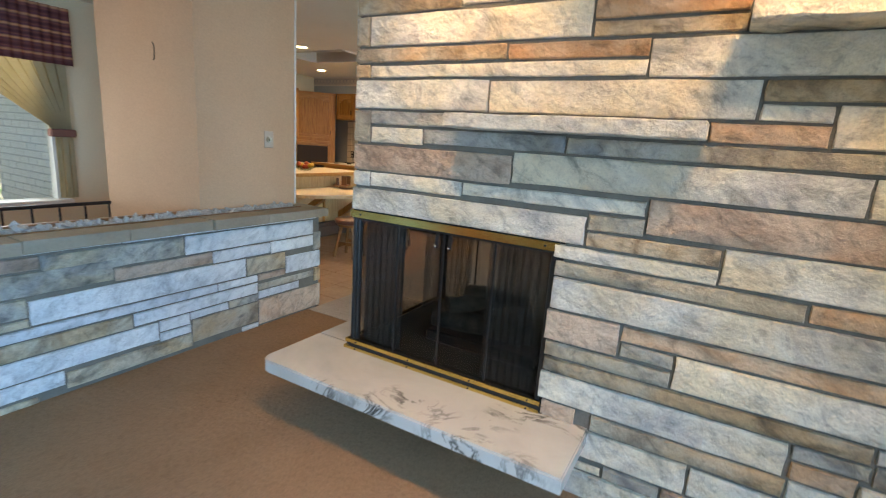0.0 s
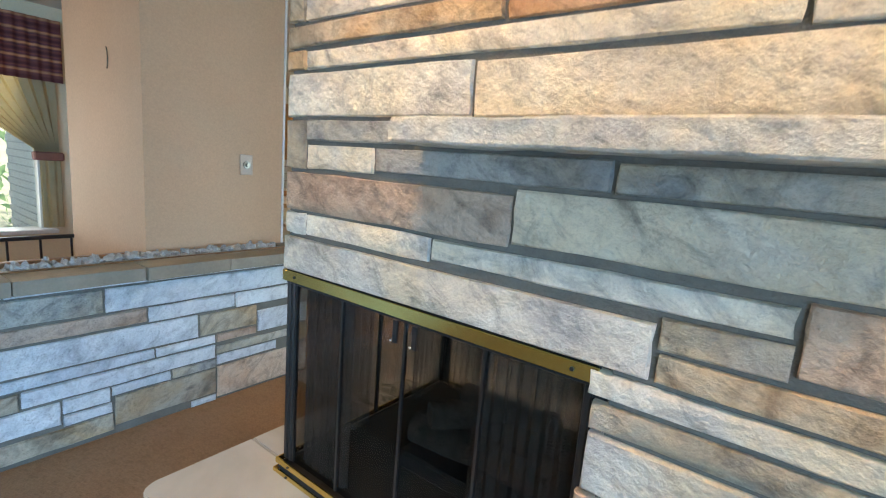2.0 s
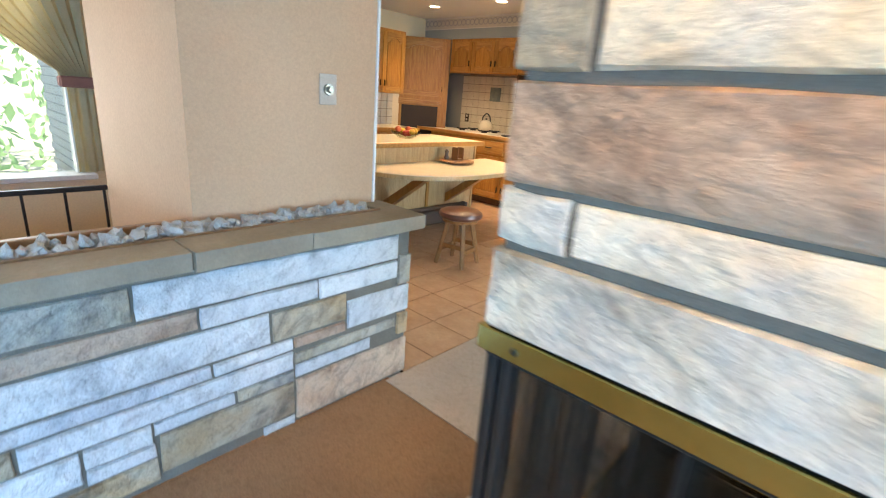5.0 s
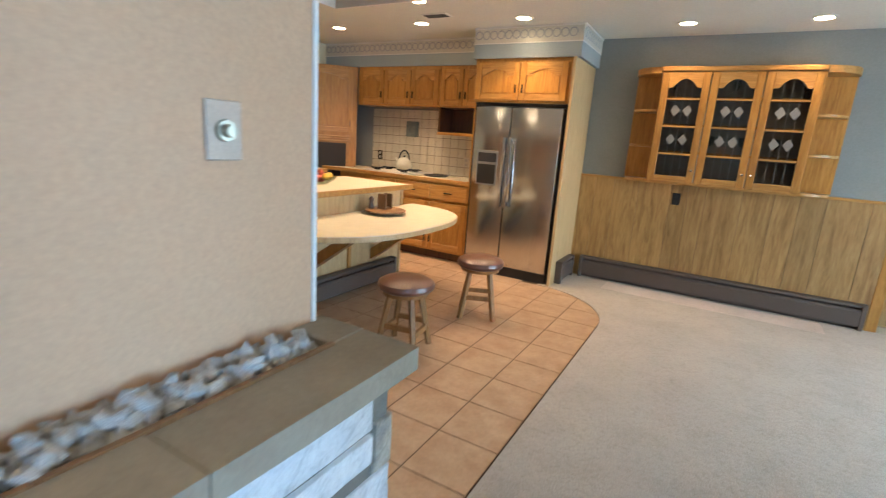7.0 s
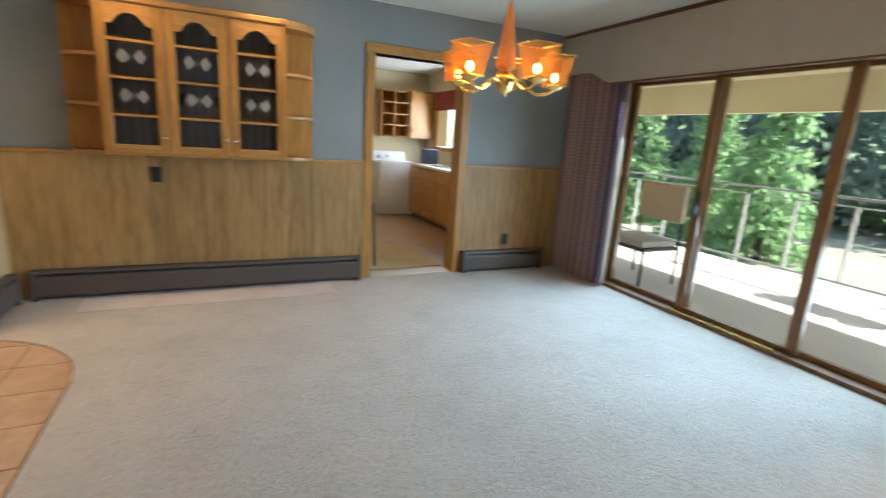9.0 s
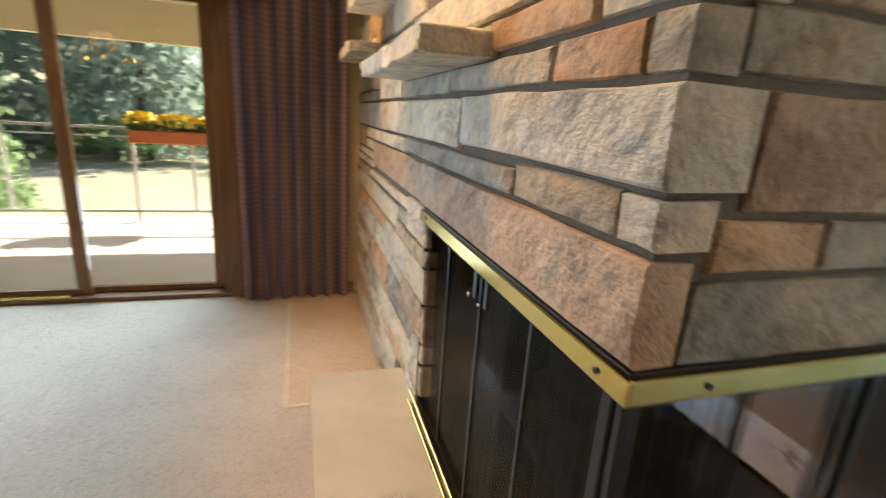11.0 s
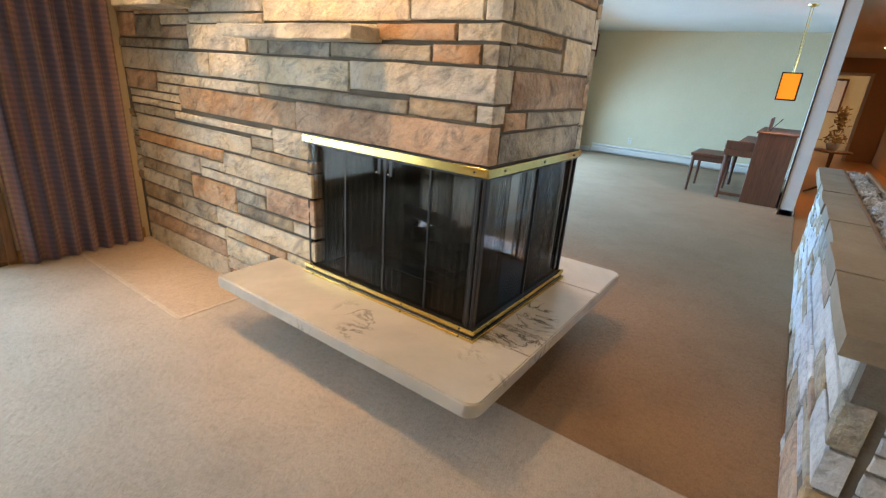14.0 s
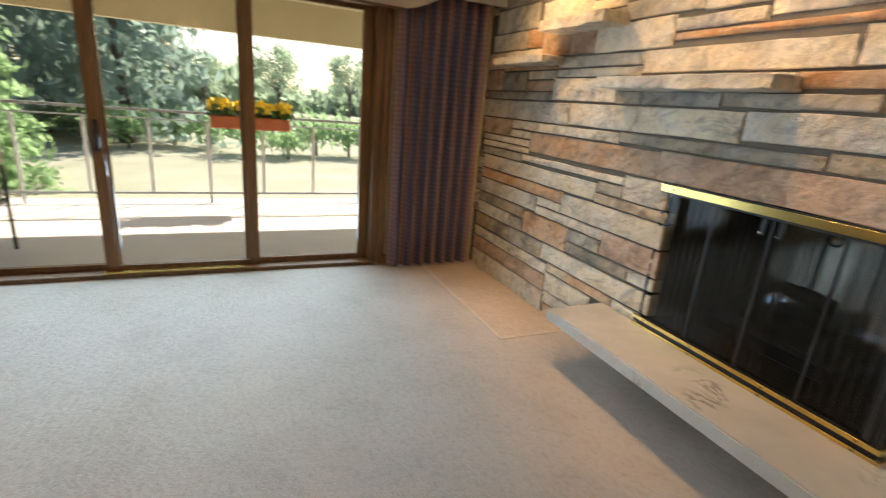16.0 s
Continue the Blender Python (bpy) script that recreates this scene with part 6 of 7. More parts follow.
con = conifer("conifer", "tall dark green fir tree in the garden", 11, 2.6, 1, GREENS[0])
con.matrix_basis = pose(15.5, 5.6, -0.45)
for x, y, s in ((15.5, 9.2, 1.1), (12.2, 10.2, 0.9), (17.5, 12.5, 1.15), (14.5, 13.5, 1.0), (19, 7.6, 1.2), (12.5, 17, 1.0), (20, 17, 1.3), (16, 22, 1.2)):
    copy_thing(con, pose(x, y, -0.45, 0, 0, 47 * x) @ Matrix.Scale(s, 4)).scale = (s, s, s)
cyp = conifer("cypress", "bright green upright cypress beside the deck", 3.6, 0.85, 2, GREENS[1])
cyp.matrix_basis = pose(8.3, 6.2, -0.45)
copy_thing(cyp, pose(8.6, 7.6, -0.45, 0, 0, 120))
copy_thing(cyp, pose(9.4, 10.2, -0.45, 0, 0, 200))
bro = broadleaf("maple", "leafy green garden tree", 6.5, 2.4, 3, GREENS[2])
bro.matrix_basis = pose(31, 0.2, -0.45)
bro.scale = (0.6, 0.6, 0.6)
for x, y, s in ((33, -4.5, 0.62), (36, 4.5, 0.5), (29, -12, 0.8), (24, -18, 0.9), (11.5, 14.5, 0.8), (38, 12, 1.1), (30, 16, 1.3)):
    copy_thing(bro, pose(x, y, -0.45, 0, 0, 61 * x)).scale = (s, s, s)
shrub = thing("garden_shrub", "low rounded garden shrub", "shrub", 13, 1.5, -0.45, "garden shrubs")
rng = random.Random(8)
bm = bmesh.new()
for k in range(26):
    a, r = rng.uniform(0, 6.28), rng.uniform(0, 0.5)
    leaves(bm, (r * math.cos(a), r * math.sin(a), 0.35 + 0.3 * rng.random()), (0.14, 0.14, 0.12), 26, 0.06, rng)
lpart("foliage", bm, GREENS[1], shrub)
lpart("stem", tube(bmesh.new(), (0, 0, 0), (0, 0, 0.4), 0.03, 0.02, 8), BARK, shrub)
for k in range(26):
    x, y, s = 12.2 + 2.2 * rng.random() + 0.25 * abs(k - 13), 12.0 - 0.95 * k, rng.uniform(0.8, 1.6)
    copy_thing(shrub, pose(x, y, -0.45, 0, 0, 50 * k)).scale = (s, s, s)
bm = bmesh.new()
for k in range(4200):
    y = rng.uniform(-60, 60)
    leaves(bm, (rng.uniform(44, 52), y, rng.uniform(-0.4, 1.7 + 0.8 * math.sin(y * 0.21) + 0.8 * math.sin(y * 0.6))), (0.5, 0.5, 0.5), 4, 0.55, rng)
tagged(part("far_trees", bm, GREENS[2], None), "distant belt of leafy trees", "trees", "", "stuff")
bm = bmesh.new()
for k in range(500):
    y = rng.uniform(-14, 12)
    leaves(bm, (rng.uniform(-12, -8), y, rng.uniform(-0.4, 3.2)), (0.35, 0.35, 0.35), 16, 0.1, rng)
tagged(part("front_trees", bm, GREENS[1], None), "leafy trees outside the entry window", "trees", "", "stuff")
# mortar and brick colours are paled and blued to stand in for sky light
bw = structure("brick_return", boxed(-5.4, -3.86, 0.335, 0.55, -0.45, 2.3), surf("sky_lit_mortar", (0.55, 0.57, 0.60), (0.62, 0.64, 0.66), 0.9), "brick wall outside the entry window, coloured pale blue-grey to imitate sky light", "wall")
BRICK = surf("sky_lit_brick", (0.78, 0.80, 0.81), (0.84, 0.85, 0.86), 0.8, 9, 60, shift=20.0)
bm = boxed(0, 0.19, 0.320, 0.337, 0, 0.06, 0.003)
brick_mesh = bpy.data.meshes.new("brick")
bm.to_mesh(brick_mesh)
bm.free()
brick_mesh.materials.append(BRICK)
for j in range(28):
    for i in range(7):
        ob = new("brick", brick_mesh)
        ob.parent = bw
        ob.matrix_basis = Matrix.Translation((-5.38 + 0.2 * i + (0.1 if j % 2 else 0), 0, 0.2 + 0.072 * j))
# ---- stones, tiles and planks, one by one ----
FACES = {"L": lambda u, z, d: (u, -d, z), "D": lambda u, z, d: (u, 0.935 + d, z), "N": lambda u, z, d: (-d, u, z), "P": lambda u, z, d: (-1.19 + d, u, z), "Q": lambda u, z, d: (u, 1.0 + d, z)}
LAID = {k: [] for k in FACES}
ROOM = {"L": (0, E), "D": (0, E), "N": (0.0, 0.935), "P": (-2.87, 1.0), "Q": (-1.46, -1.19)}


def lay(face, tone, u0, u1, z0, z1):
    lo, hi = ROOM[face]
    LAID[face].append((tone, max(lo, u0), min(hi, u1), max(0, z0), min(CEIL, z1)))


def fill(face, u0, u1, z0, z1, seed):
    """Random ashlar wherever no stone is laid yet."""
    rng, step = random.Random(seed), 0.02
    nu, nz = int((u1 - u0) / step), int((z1 - z0) / step)
    taken = np.zeros((nz, nu), bool)
    for _, a, b, c, d in LAID[face]:
        taken[max(0, int((c - z0) / step)):max(0, math.ceil((d - z0) / step)), max(0, int((a - u0) / step)):max(0, math.ceil((b - u0) / step))] = True
    for j in range(nz):
        for i in range(nu):
            if taken[j, i]:
                continue
            w, h = 1, 1
            wide, high = rng.randint(10, 45), rng.choice((3, 3, 4, 5, 6))
            while i + w < nu and w < wide and not taken[j, i + w]:
                w += 1
            while j + h < nz and h < high and not taken[j + h, i:i + w].any():
                h += 1
            taken[j:j + h, i:i + w] = True
            if w >= 4 and h >= 2:
                LAID[face].append((rng.choice("wwwwgopdw"), u0 + i * step, u0 + (i + w) * step - 0.004, z0 + j * step, z0 + (j + h) * step - 0.012))


def stone_mesh(face, u0, u1, z0, z1, deep, rng):
    put, bm = FACES[face], bmesh.new()
    nu, nz = max(2, min(7, int((u1 - u0) / 0.09))), 2 if z1 - z0 < 0.08 else 3
    proud, j = rng.uniform(-0.003, 0.005), 0.0025
    def edge(u, z, d):
        return bm.verts.new(put(u + rng.uniform(-j, j), z + rng.uniform(-j, j), d))
    us, zs = [u0 + (u1 - u0) * k / nu for k in range(nu + 1)], [z0 + (z1 - z0) * k / nz for k in range(nz + 1)]
    rim = [(u, zs[0]) for u in us] + [(us[-1], z) for z in zs[1:]] + [(u, zs[-1]) for u in us[-2::-1]] + [(us[0], z) for z in zs[-2:0:-1]]
    back = [bm.verts.new(put(u, z, -deep)) for u, z in rim]
    mid = [edge(u, z, proud - 0.005) for u, z in rim]
    c = 0.0035
    grid = {}
    for a, u in enumerate(us):
        for b, z in enumerate(zs):
            inner = 0 < a < nu and 0 < b < nz
            uu = u0 + c + (u1 - u0 - 2 * c) * a / nu
            zz = z0 + c + (z1 - z0 - 2 * c) * b / nz
            grid[a, b] = bm.verts.new(put(uu + (rng.uniform(-0.02, 0.02) if inner else rng.uniform(-0.002, 0.002)), zz + (rng.uniform(-0.008, 0.008) if inner else 0), proud + (rng.uniform(-0.003, 0.007) if inner else rng.uniform(-0.002, 0.002))))
    front = [grid[a, 0] for a in range(nu + 1)] + [grid[nu, b] for b in range(1, nz + 1)] + [grid[a, nz] for a in range(nu - 1, -1, -1)] + [grid[0, b] for b in range(nz - 1, 0, -1)]
    n = len(rim)
    fs = []
    for k in range(n):
        q = (k + 1) % n
        fs += [bm.faces.new((back[k], back[q], mid[q], mid[k])), bm.faces.new((mid[k], mid[q], front[q], front[k]))]
    for a in range(nu):
        for b in range(nz):
            fs.append(bm.faces.new((grid[a, b], grid[a + 1, b], grid[a + 1, b + 1], grid[a, b + 1])))
    bmesh.ops.recalc_face_normals(bm, faces=fs)
    return bm


# living side
lay("L", "d", -0.01, 0.54, 1.942, 2.055)
lay("L", "d", -0.01, 0.08, 1.814, 1.949)
lay("L", "w", 0.07, 1.09, 1.806, 1.948)
lay("L", "o", 1.07, 1.56, 1.862, 1.950)
lay("L", "d", 1.08, 1.56, 1.803, 1.873)
lay("L", "d", 0.00, 0.76, 1.737, 1.810)
lay("L", "o", 0.76, 1.29, 1.734, 1.800)
lay("L", "w", 1.28, 2.06, 1.668, 1.790)
lay("L", "d", -0.00, 0.09, 1.673, 1.743)
lay("L", "w", 0.08, 1.29, 1.673, 1.734)
lay("L", "w", -0.00, 0.70, 1.538, 1.664)
lay("L", "w", 0.69, 1.64, 1.536, 1.661)
lay("L", "d", 1.62, 2.07, 1.593, 1.659)
lay("L", "w", 1.62, 1.83, 1.534, 1.587)
lay("L", "w", 1.82, 2.10, 1.463, 1.587)
lay("L", "g", -0.00, 0.10, 1.381, 1.514)
lay("L", "g", 0.09, 0.53, 1.467, 1.516)
lay("L", "w", 0.53, 1.50, 1.477, 1.518)
lay("L", "w", 0.09, 0.39, 1.389, 1.450)
lay("L", "g", 0.39, 1.04, 1.393, 1.454)
lay("L", "g", 1.03, 2.12, 1.393, 1.444)
lay("L", "o", 1.50, 1.83, 1.461, 1.523)
lay("L", "p", -0.00, 0.83, 1.253, 1.367)
lay("L", "w", 0.82, 1.96, 1.266, 1.375)
lay("L", "w", 1.94, 2.14, 1.267, 1.374)
lay("L", "w", 0.00, 0.10, 1.175, 1.241)
lay("L", "w", 0.10, 0.61, 1.182, 1.239)
lay("L", "w", 0.60, 1.34, 1.190, 1.235)
lay("L", "w", 0.00, 1.16, 1.056, 1.159)
lay("L", "g", 1.14, 1.35, 1.120, 1.172)
lay("L", "p", 1.36, 2.17, 1.132, 1.241)
lay("L", "d", 1.15, 1.61, 1.053, 1.100)
lay("L", "w", 1.04, 1.61, 0.989, 1.031)
lay("L", "w", 1.61, 2.20, 0.994, 1.100)
lay("L", "g", 1.05, 1.87, 0.920, 0.972)
lay("L", "o", 1.87, 2.22, 0.925, 0.967)
lay("L", "w", 1.05, 2.25, 0.782, 0.894)
lay("L", "p", 1.04, 1.34, 0.648, 0.771)
lay("L", "o", 1.32, 2.27, 0.714, 0.764)
lay("L", "g", 1.33, 1.53, 0.659, 0.691)
lay("L", "g", 1.05, 1.53, 0.579, 0.627)
lay("L", "w", 1.52, 2.29, 0.579, 0.690)
lay("L", "d", 1.05, 2.11, 0.512, 0.561)
lay("L", "w", 1.04, 1.92, 0.382, 0.475)
lay("L", "g", 1.90, 2.12, 0.456, 0.493)
lay("L", "d", 1.27, 1.92, 0.308, 0.352)
lay("L", "w", 1.22, 1.64, 0.178, 0.273)
lay("L", "w", 1.63, 2.10, 0.188, 0.284)
# dining side
lay("D", "w", 2.38, 2.93, 1.869, 2.035)
lay("D", "w", 2.50, 2.97, 1.745, 1.896)
lay("D", "o", 2.32, 2.49, 1.753, 1.827)
lay("D", "o", 2.00, 2.30, 1.681, 1.837)
lay("D", "p", 1.77, 1.98, 1.682, 1.831)
lay("D", "w", 1.21, 1.75, 1.672, 1.836)
lay("D", "w", 1.08, 1.56, 1.802, 1.907)
lay("D", "w", 0.77, 1.20, 1.737, 1.805)
lay("D", "o", -0.01, 1.19, 1.700, 1.755)
lay("D", "w", -0.01, 0.76, 1.768, 1.906)
lay("D", "w", 0.41, 1.35, 1.556, 1.675)
lay("D", "w", 0.07, 0.42, 1.560, 1.687)
lay("D", "w", -0.04, 0.08, 1.562, 1.688)
lay("D", "w", 1.37, 2.07, 1.601, 1.675)
lay("D", "w", 1.38, 2.07, 1.549, 1.604)
lay("D", "p", 2.78, 3.02, 1.464, 1.603)
lay("D", "g", 2.42, 2.75, 1.466, 1.600)
lay("D", "w", 2.08, 2.40, 1.538, 1.599)
lay("D", "p", 2.12, 2.41, 1.465, 1.532)
lay("D", "g", 2.12, 3.04, 1.406, 1.453)
lay("D", "w", 1.52, 2.09, 1.413, 1.538)
lay("D", "g", 1.34, 1.51, 1.406, 1.470)
lay("D", "g", 0.88, 1.33, 1.411, 1.468)
lay("D", "g", 0.30, 0.87, 1.415, 1.472)
lay("D", "o", 0.19, 0.59, 1.488, 1.551)
lay("D", "w", -0.04, 0.19, 1.491, 1.547)
lay("D", "o", 0.07, 0.30, 1.412, 1.473)
lay("D", "g", -0.05, 0.08, 1.412, 1.477)
lay("D", "w", 1.91, 3.02, 1.268, 1.372)
lay("D", "w", 0.75, 1.89, 1.270, 1.389)
lay("D", "w", -0.06, 0.75, 1.284, 1.390)
lay("D", "p", 2.57, 3.00, 1.138, 1.237)
lay("D", "w", 1.44, 2.53, 1.199, 1.229)
lay("D", "g", 0.41, 1.43, 1.207, 1.249)
lay("D", "d", 0.07, 0.41, 1.209, 1.254)
lay("D", "w", -0.07, 0.08, 1.216, 1.261)
lay("D", "w", 2.31, 2.97, 1.085, 1.125)
lay("D", "w", 2.31, 2.97, 1.036, 1.072)
lay("D", "o", 1.14, 2.29, 1.057, 1.180)
lay("D", "p", -0.08, 1.13, 1.056, 1.185)
lay("D", "g", 2.37, 2.96, 0.972, 1.022)
lay("D", "w", 1.34, 2.36, 0.986, 1.031)
lay("D", "w", 1.54, 2.95, 0.858, 0.956)
lay("D", "g", 1.34, 1.53, 0.920, 0.974)
lay("D", "w", 1.04, 1.33, 0.917, 1.036)
lay("D", "d", 1.02, 1.55, 0.854, 0.891)
lay("D", "o", 1.84, 2.94, 0.778, 0.842)
lay("D", "w", 1.02, 1.84, 0.718, 0.833)
lay("D", "w", 2.12, 2.94, 0.662, 0.762)
lay("D", "w", 1.86, 2.11, 0.719, 0.764)
lay("D", "w", 1.43, 2.11, 0.652, 0.687)
lay("D", "d", 2.25, 2.95, 0.578, 0.642)
lay("D", "o", 1.74, 2.24, 0.484, 0.622)
lay("D", "g", 1.44, 1.73, 0.567, 0.627)
lay("D", "p", 1.01, 1.43, 0.571, 0.705)
lay("D", "g", 1.20, 1.73, 0.498, 0.545)
lay("D", "w", 1.01, 1.19, 0.508, 0.552)
lay("D", "w", 2.44, 2.95, 0.475, 0.56)
lay("D", "g", 1.99, 2.44, 0.352, 0.464)
lay("D", "w", 1.01, 1.97, 0.365, 0.477)
lay("D", "d", 2.40, 2.96, 0.375, 0.455)
lay("D", "w", 1.90, 2.97, 0.268, 0.345)
lay("D", "o", 1.27, 1.67, 0.302, 0.352)
lay("D", "p", 1.90, 2.97, 0.15, 0.252)
lay("D", "w", 1.44, 1.88, 0.17, 0.288)
lay("D", "w", 1.90, 2.97, 0.0, 0.132)
# free end
lay("N", "o", 0.51, 0.82, 1.715, 1.770)
lay("N", "o", -0.04, 0.52, 1.706, 1.766)
lay("N", "w", -0.02, 0.64, 1.777, 1.838)
lay("N", "w", 0.00, 0.90, 1.563, 1.692)
lay("N", "w", -0.09, 0.04, 1.561, 1.691)
lay("N", "d", 0.39, 0.81, 1.500, 1.547)
lay("N", "w", -0.11, 0.41, 1.413, 1.545)
lay("N", "g", 0.37, 0.86, 1.420, 1.481)
lay("N", "p", -0.03, 0.81, 1.258, 1.399)
lay("N", "g", -0.06, 0.66, 1.185, 1.243)
lay("N", "g", -0.04, 0.90, 1.056, 1.168)
# planter front
lay("P", "w", -1.17, -0.50, 0.751, 0.828)
lay("P", "w", -0.49, 0.95, 0.746, 0.818)
lay("P", "g", -0.86, -0.15, 0.630, 0.756)
lay("P", "p", -1.18, -0.87, 0.677, 0.756)
lay("P", "w", -0.14, 0.93, 0.625, 0.742)
lay("P", "g", -1.19, -0.55, 0.555, 0.679)
lay("P", "p", -0.54, 0.04, 0.550, 0.595)
lay("P", "w", 0.04, 0.49, 0.537, 0.599)
lay("P", "w", 0.51, 0.92, 0.533, 0.599)
lay("P", "g", 0.92, 1.00, 0.489, 0.639)
lay("P", "w", -0.93, 0.29, 0.400, 0.530)
lay("P", "g", -1.20, -0.93, 0.450, 0.533)
lay("P", "d", 0.30, 0.64, 0.400, 0.497)
lay("P", "w", 0.64, 1.00, 0.326, 0.492)
lay("P", "w", -1.22, 0.07, 0.342, 0.397)
lay("P", "w", 0.07, 0.38, 0.348, 0.384)
lay("P", "g", 0.38, 0.93, 0.273, 0.356)
lay("P", "d", 0.93, 1.00, 0.223, 0.359)
lay("P", "d", -1.23, -0.47, 0.249, 0.322)
lay("P", "w", -0.46, 0.39, 0.257, 0.315)
lay("P", "w", 0.39, 0.78, 0.216, 0.257)
lay("P", "w", 0.78, 1.00, 0.208, 0.235)
lay("P", "w", -1.23, -0.33, 0.133, 0.259)
lay("P", "w", -0.32, -0.13, 0.179, 0.209)
lay("P", "w", -0.32, -0.13, 0.119, 0.156)
lay("P", "d", -0.12, 0.39, 0.042, 0.191)
lay("P", "p", 0.39, 1.01, 0.015, 0.163)
lay("P", "w", -1.25, -0.81, 0.050, 0.126)
lay("P", "d", -0.81, -0.12, 0.025, 0.096)
LAID["N"] = [(t, max(0.07, a), min(0.865, b), c, d) for t, a, b, c, d in LAID["N"] if min(0.865, b) - max(0.07, a) > 0.03]
fill("L", 1.06, E, 0, CEIL, 3)
fill("L", 0, 1.06, 1.06, CEIL, 4)
fill("L", 0.06, 1.06, 0, 0.24, 5)
fill("D", 1.06, E, 0, CEIL, 6)
fill("D", 0, 1.06, 1.06, CEIL, 7)
fill("D", 0.06, 1.06, 0, 0.24, 8)
fill("N", 0.07, 0.865, 1.06, CEIL, 9)
fill("N", 0.07, 0.865, 0, 0.24, 10)
fill("P", -2.87, 1.0, 0, 0.77, 11)
fill("Q", -1.46, -1.26, 0, 0.77, 12)


def close_joints(face, joint=0.011, reach=0.05):
    """Lets the stones of a face grow towards their neighbours until only an even mortar joint is left."""
    laid = [list(v) for v in LAID[face]]
    for lo, hi, a, b, share in ((1, 2, 3, 4, 0.5), (3, 4, 1, 2, 0.9), (1, 2, 3, 4, 0.5), (3, 4, 1, 2, 0.5)):
        old = [tuple(v) for v in laid]
        for k, v in enumerate(old):
            span = [w for i, w in enumerate(old) if i != k and min(v[b], w[b]) - max(v[a], w[a]) > (0.035 if a == 1 else 0.012)]
            above = [w[lo] for w in span if w[lo] + w[hi] > v[lo] + v[hi] and -0.03 < w[lo] - v[hi] < reach]
            below = [w[hi] for w in span if w[lo] + w[hi] < v[lo] + v[hi] and -0.03 < v[lo] - w[hi] < reach]
            if above:
                laid[k][hi] = v[hi] + (min(above) - v[hi]) * share - joint / 2
            if below:
                laid[k][lo] = v[lo] - (v[lo] - max(below)) * (1 - share) + joint / 2
    LAID[face] = [tuple(v) for v in laid]


for face in FACES:
    close_joints(face)
wall_of = {"L": bpy.data.objects["wall_fireplace"], "D": bpy.data.objects["wall_fireplace"], "N": bpy.data.objects["wall_fireplace"], "P": bpy.data.objects["planter_core"], "Q": bpy.data.objects["planter_core"]}
rng = random.Random(77)
for face, laid in LAID.items():
    for tone, u0, u1, z0, z1 in laid:
        if u1 - u0 < 0.03 or z1 - z0 < 0.012:
            continue
        deep = 0.065
        if face in "LD" and u0 < 0.03:
            beside = [(a, b) for _, a, b, c, d in LAID["N"] if c < (z0 + z1) / 2 < d]
            if beside:
                deep = min(a for a, b in beside) - 0.008 if face == "L" else 0.935 - max(b for a, b in beside) - 0.008
                deep = min(max(deep, 0.06), 0.35)
        if face == "P" and u1 > 0.99:
            deep = 0.065
        # planter whites take the "b" stone, tinted blue to imitate daylight
        part("stone", stone_mesh(face, u0, u1, z0, z1, deep, rng), STONES["b" if tone == "w" and face in "PQ" else tone], wall_of[face], "", True)
for name, face, tone, u0, u1, z0, z1, out in (("living_ledge", "L", "w", 0.56, 1.50, 1.468, 1.525, 0.13), ("living_ledge", "L", "w", 1.56, 2.2, 1.80, 1.86, 0.16),
                                              ("dining_ledge", "D", "w", 0.57, 1.50, 1.475, 1.532, 0.165), ("dining_ledge", "D", "w", 2.03, 2.66, 1.625, 1.675, 0.165), ("dining_ledge", "D", "w", 1.52, 2.1, 1.80, 1.86, 0.165)):
    bm = bmesh.new()
    put = FACES[face]
    p, q = Vector(put(u0, z0, -0.05)), Vector(put(u1, z1, out))
    box(bm, min(p.x, q.x), max(p.x, q.x), min(p.y, q.y), max(p.y, q.y), z0, z1)
    bmesh.ops.subdivide_edges(bm, edges=[e for e in bm.edges if abs(e.verts[0].co.x - e.verts[1].co.x) > 0.2], cuts=9)
    bmesh.ops.subdivide_edges(bm, edges=[e for e in bm.edges if abs(e.verts[0].co.z - e.verts[1].co.z) > 0.03], cuts=2)
    for v in bm.verts:
        v.co += Vector((0, noise.noise(v.co * 17) * 0.012, noise.noise(v.co * 23 + Vector((4, 0, 0))) * 0.006))
    bmesh.ops.bevel(bm, geom=[e for e in bm.edges if e.calc_face_angle(0) > 1], offset=0.005, segments=1, affect="EDGES")
    tagged(part("stone_ledge", bm, STONES[tone], None, "", True), "rough white stone ledge built into the chimney wall", "shelf")

# planter cap of flat flagstones with a rough front edge
rng = random.Random(5)
y = -2.9
while y < 1.0:
    w = min(rng.uniform(0.35, 0.6), 1.03 - y)
    if 1.03 - y - w < 0.2:
        w = 1.03 - y
    bm = boxed(-1.315, -1.138 + rng.uniform(-0.008, 0.008), y + 0.003, y + w - 0.003, 0.772, 0.835 + rng.uniform(-0.002, 0.003))
    bmesh.ops.subdivide_edges(bm, edges=list(bm.edges), cuts=2, use_grid_fill=True)
    for v in bm.verts:
        v.co.x += noise.noise(v.co * 12) * 0.007
        v.co.y += noise.noise(v.co * 9 + Vector((3, 3, 3))) * 0.003
    part("flagstone", bm, FLAG, wall_of["P"], "", True)
    y += w
part("flagstone", boxed(-1.48, -1.318, 0.905, 1.03, 0.772, 0.836, 0.004), FLAG, wall_of["P"])

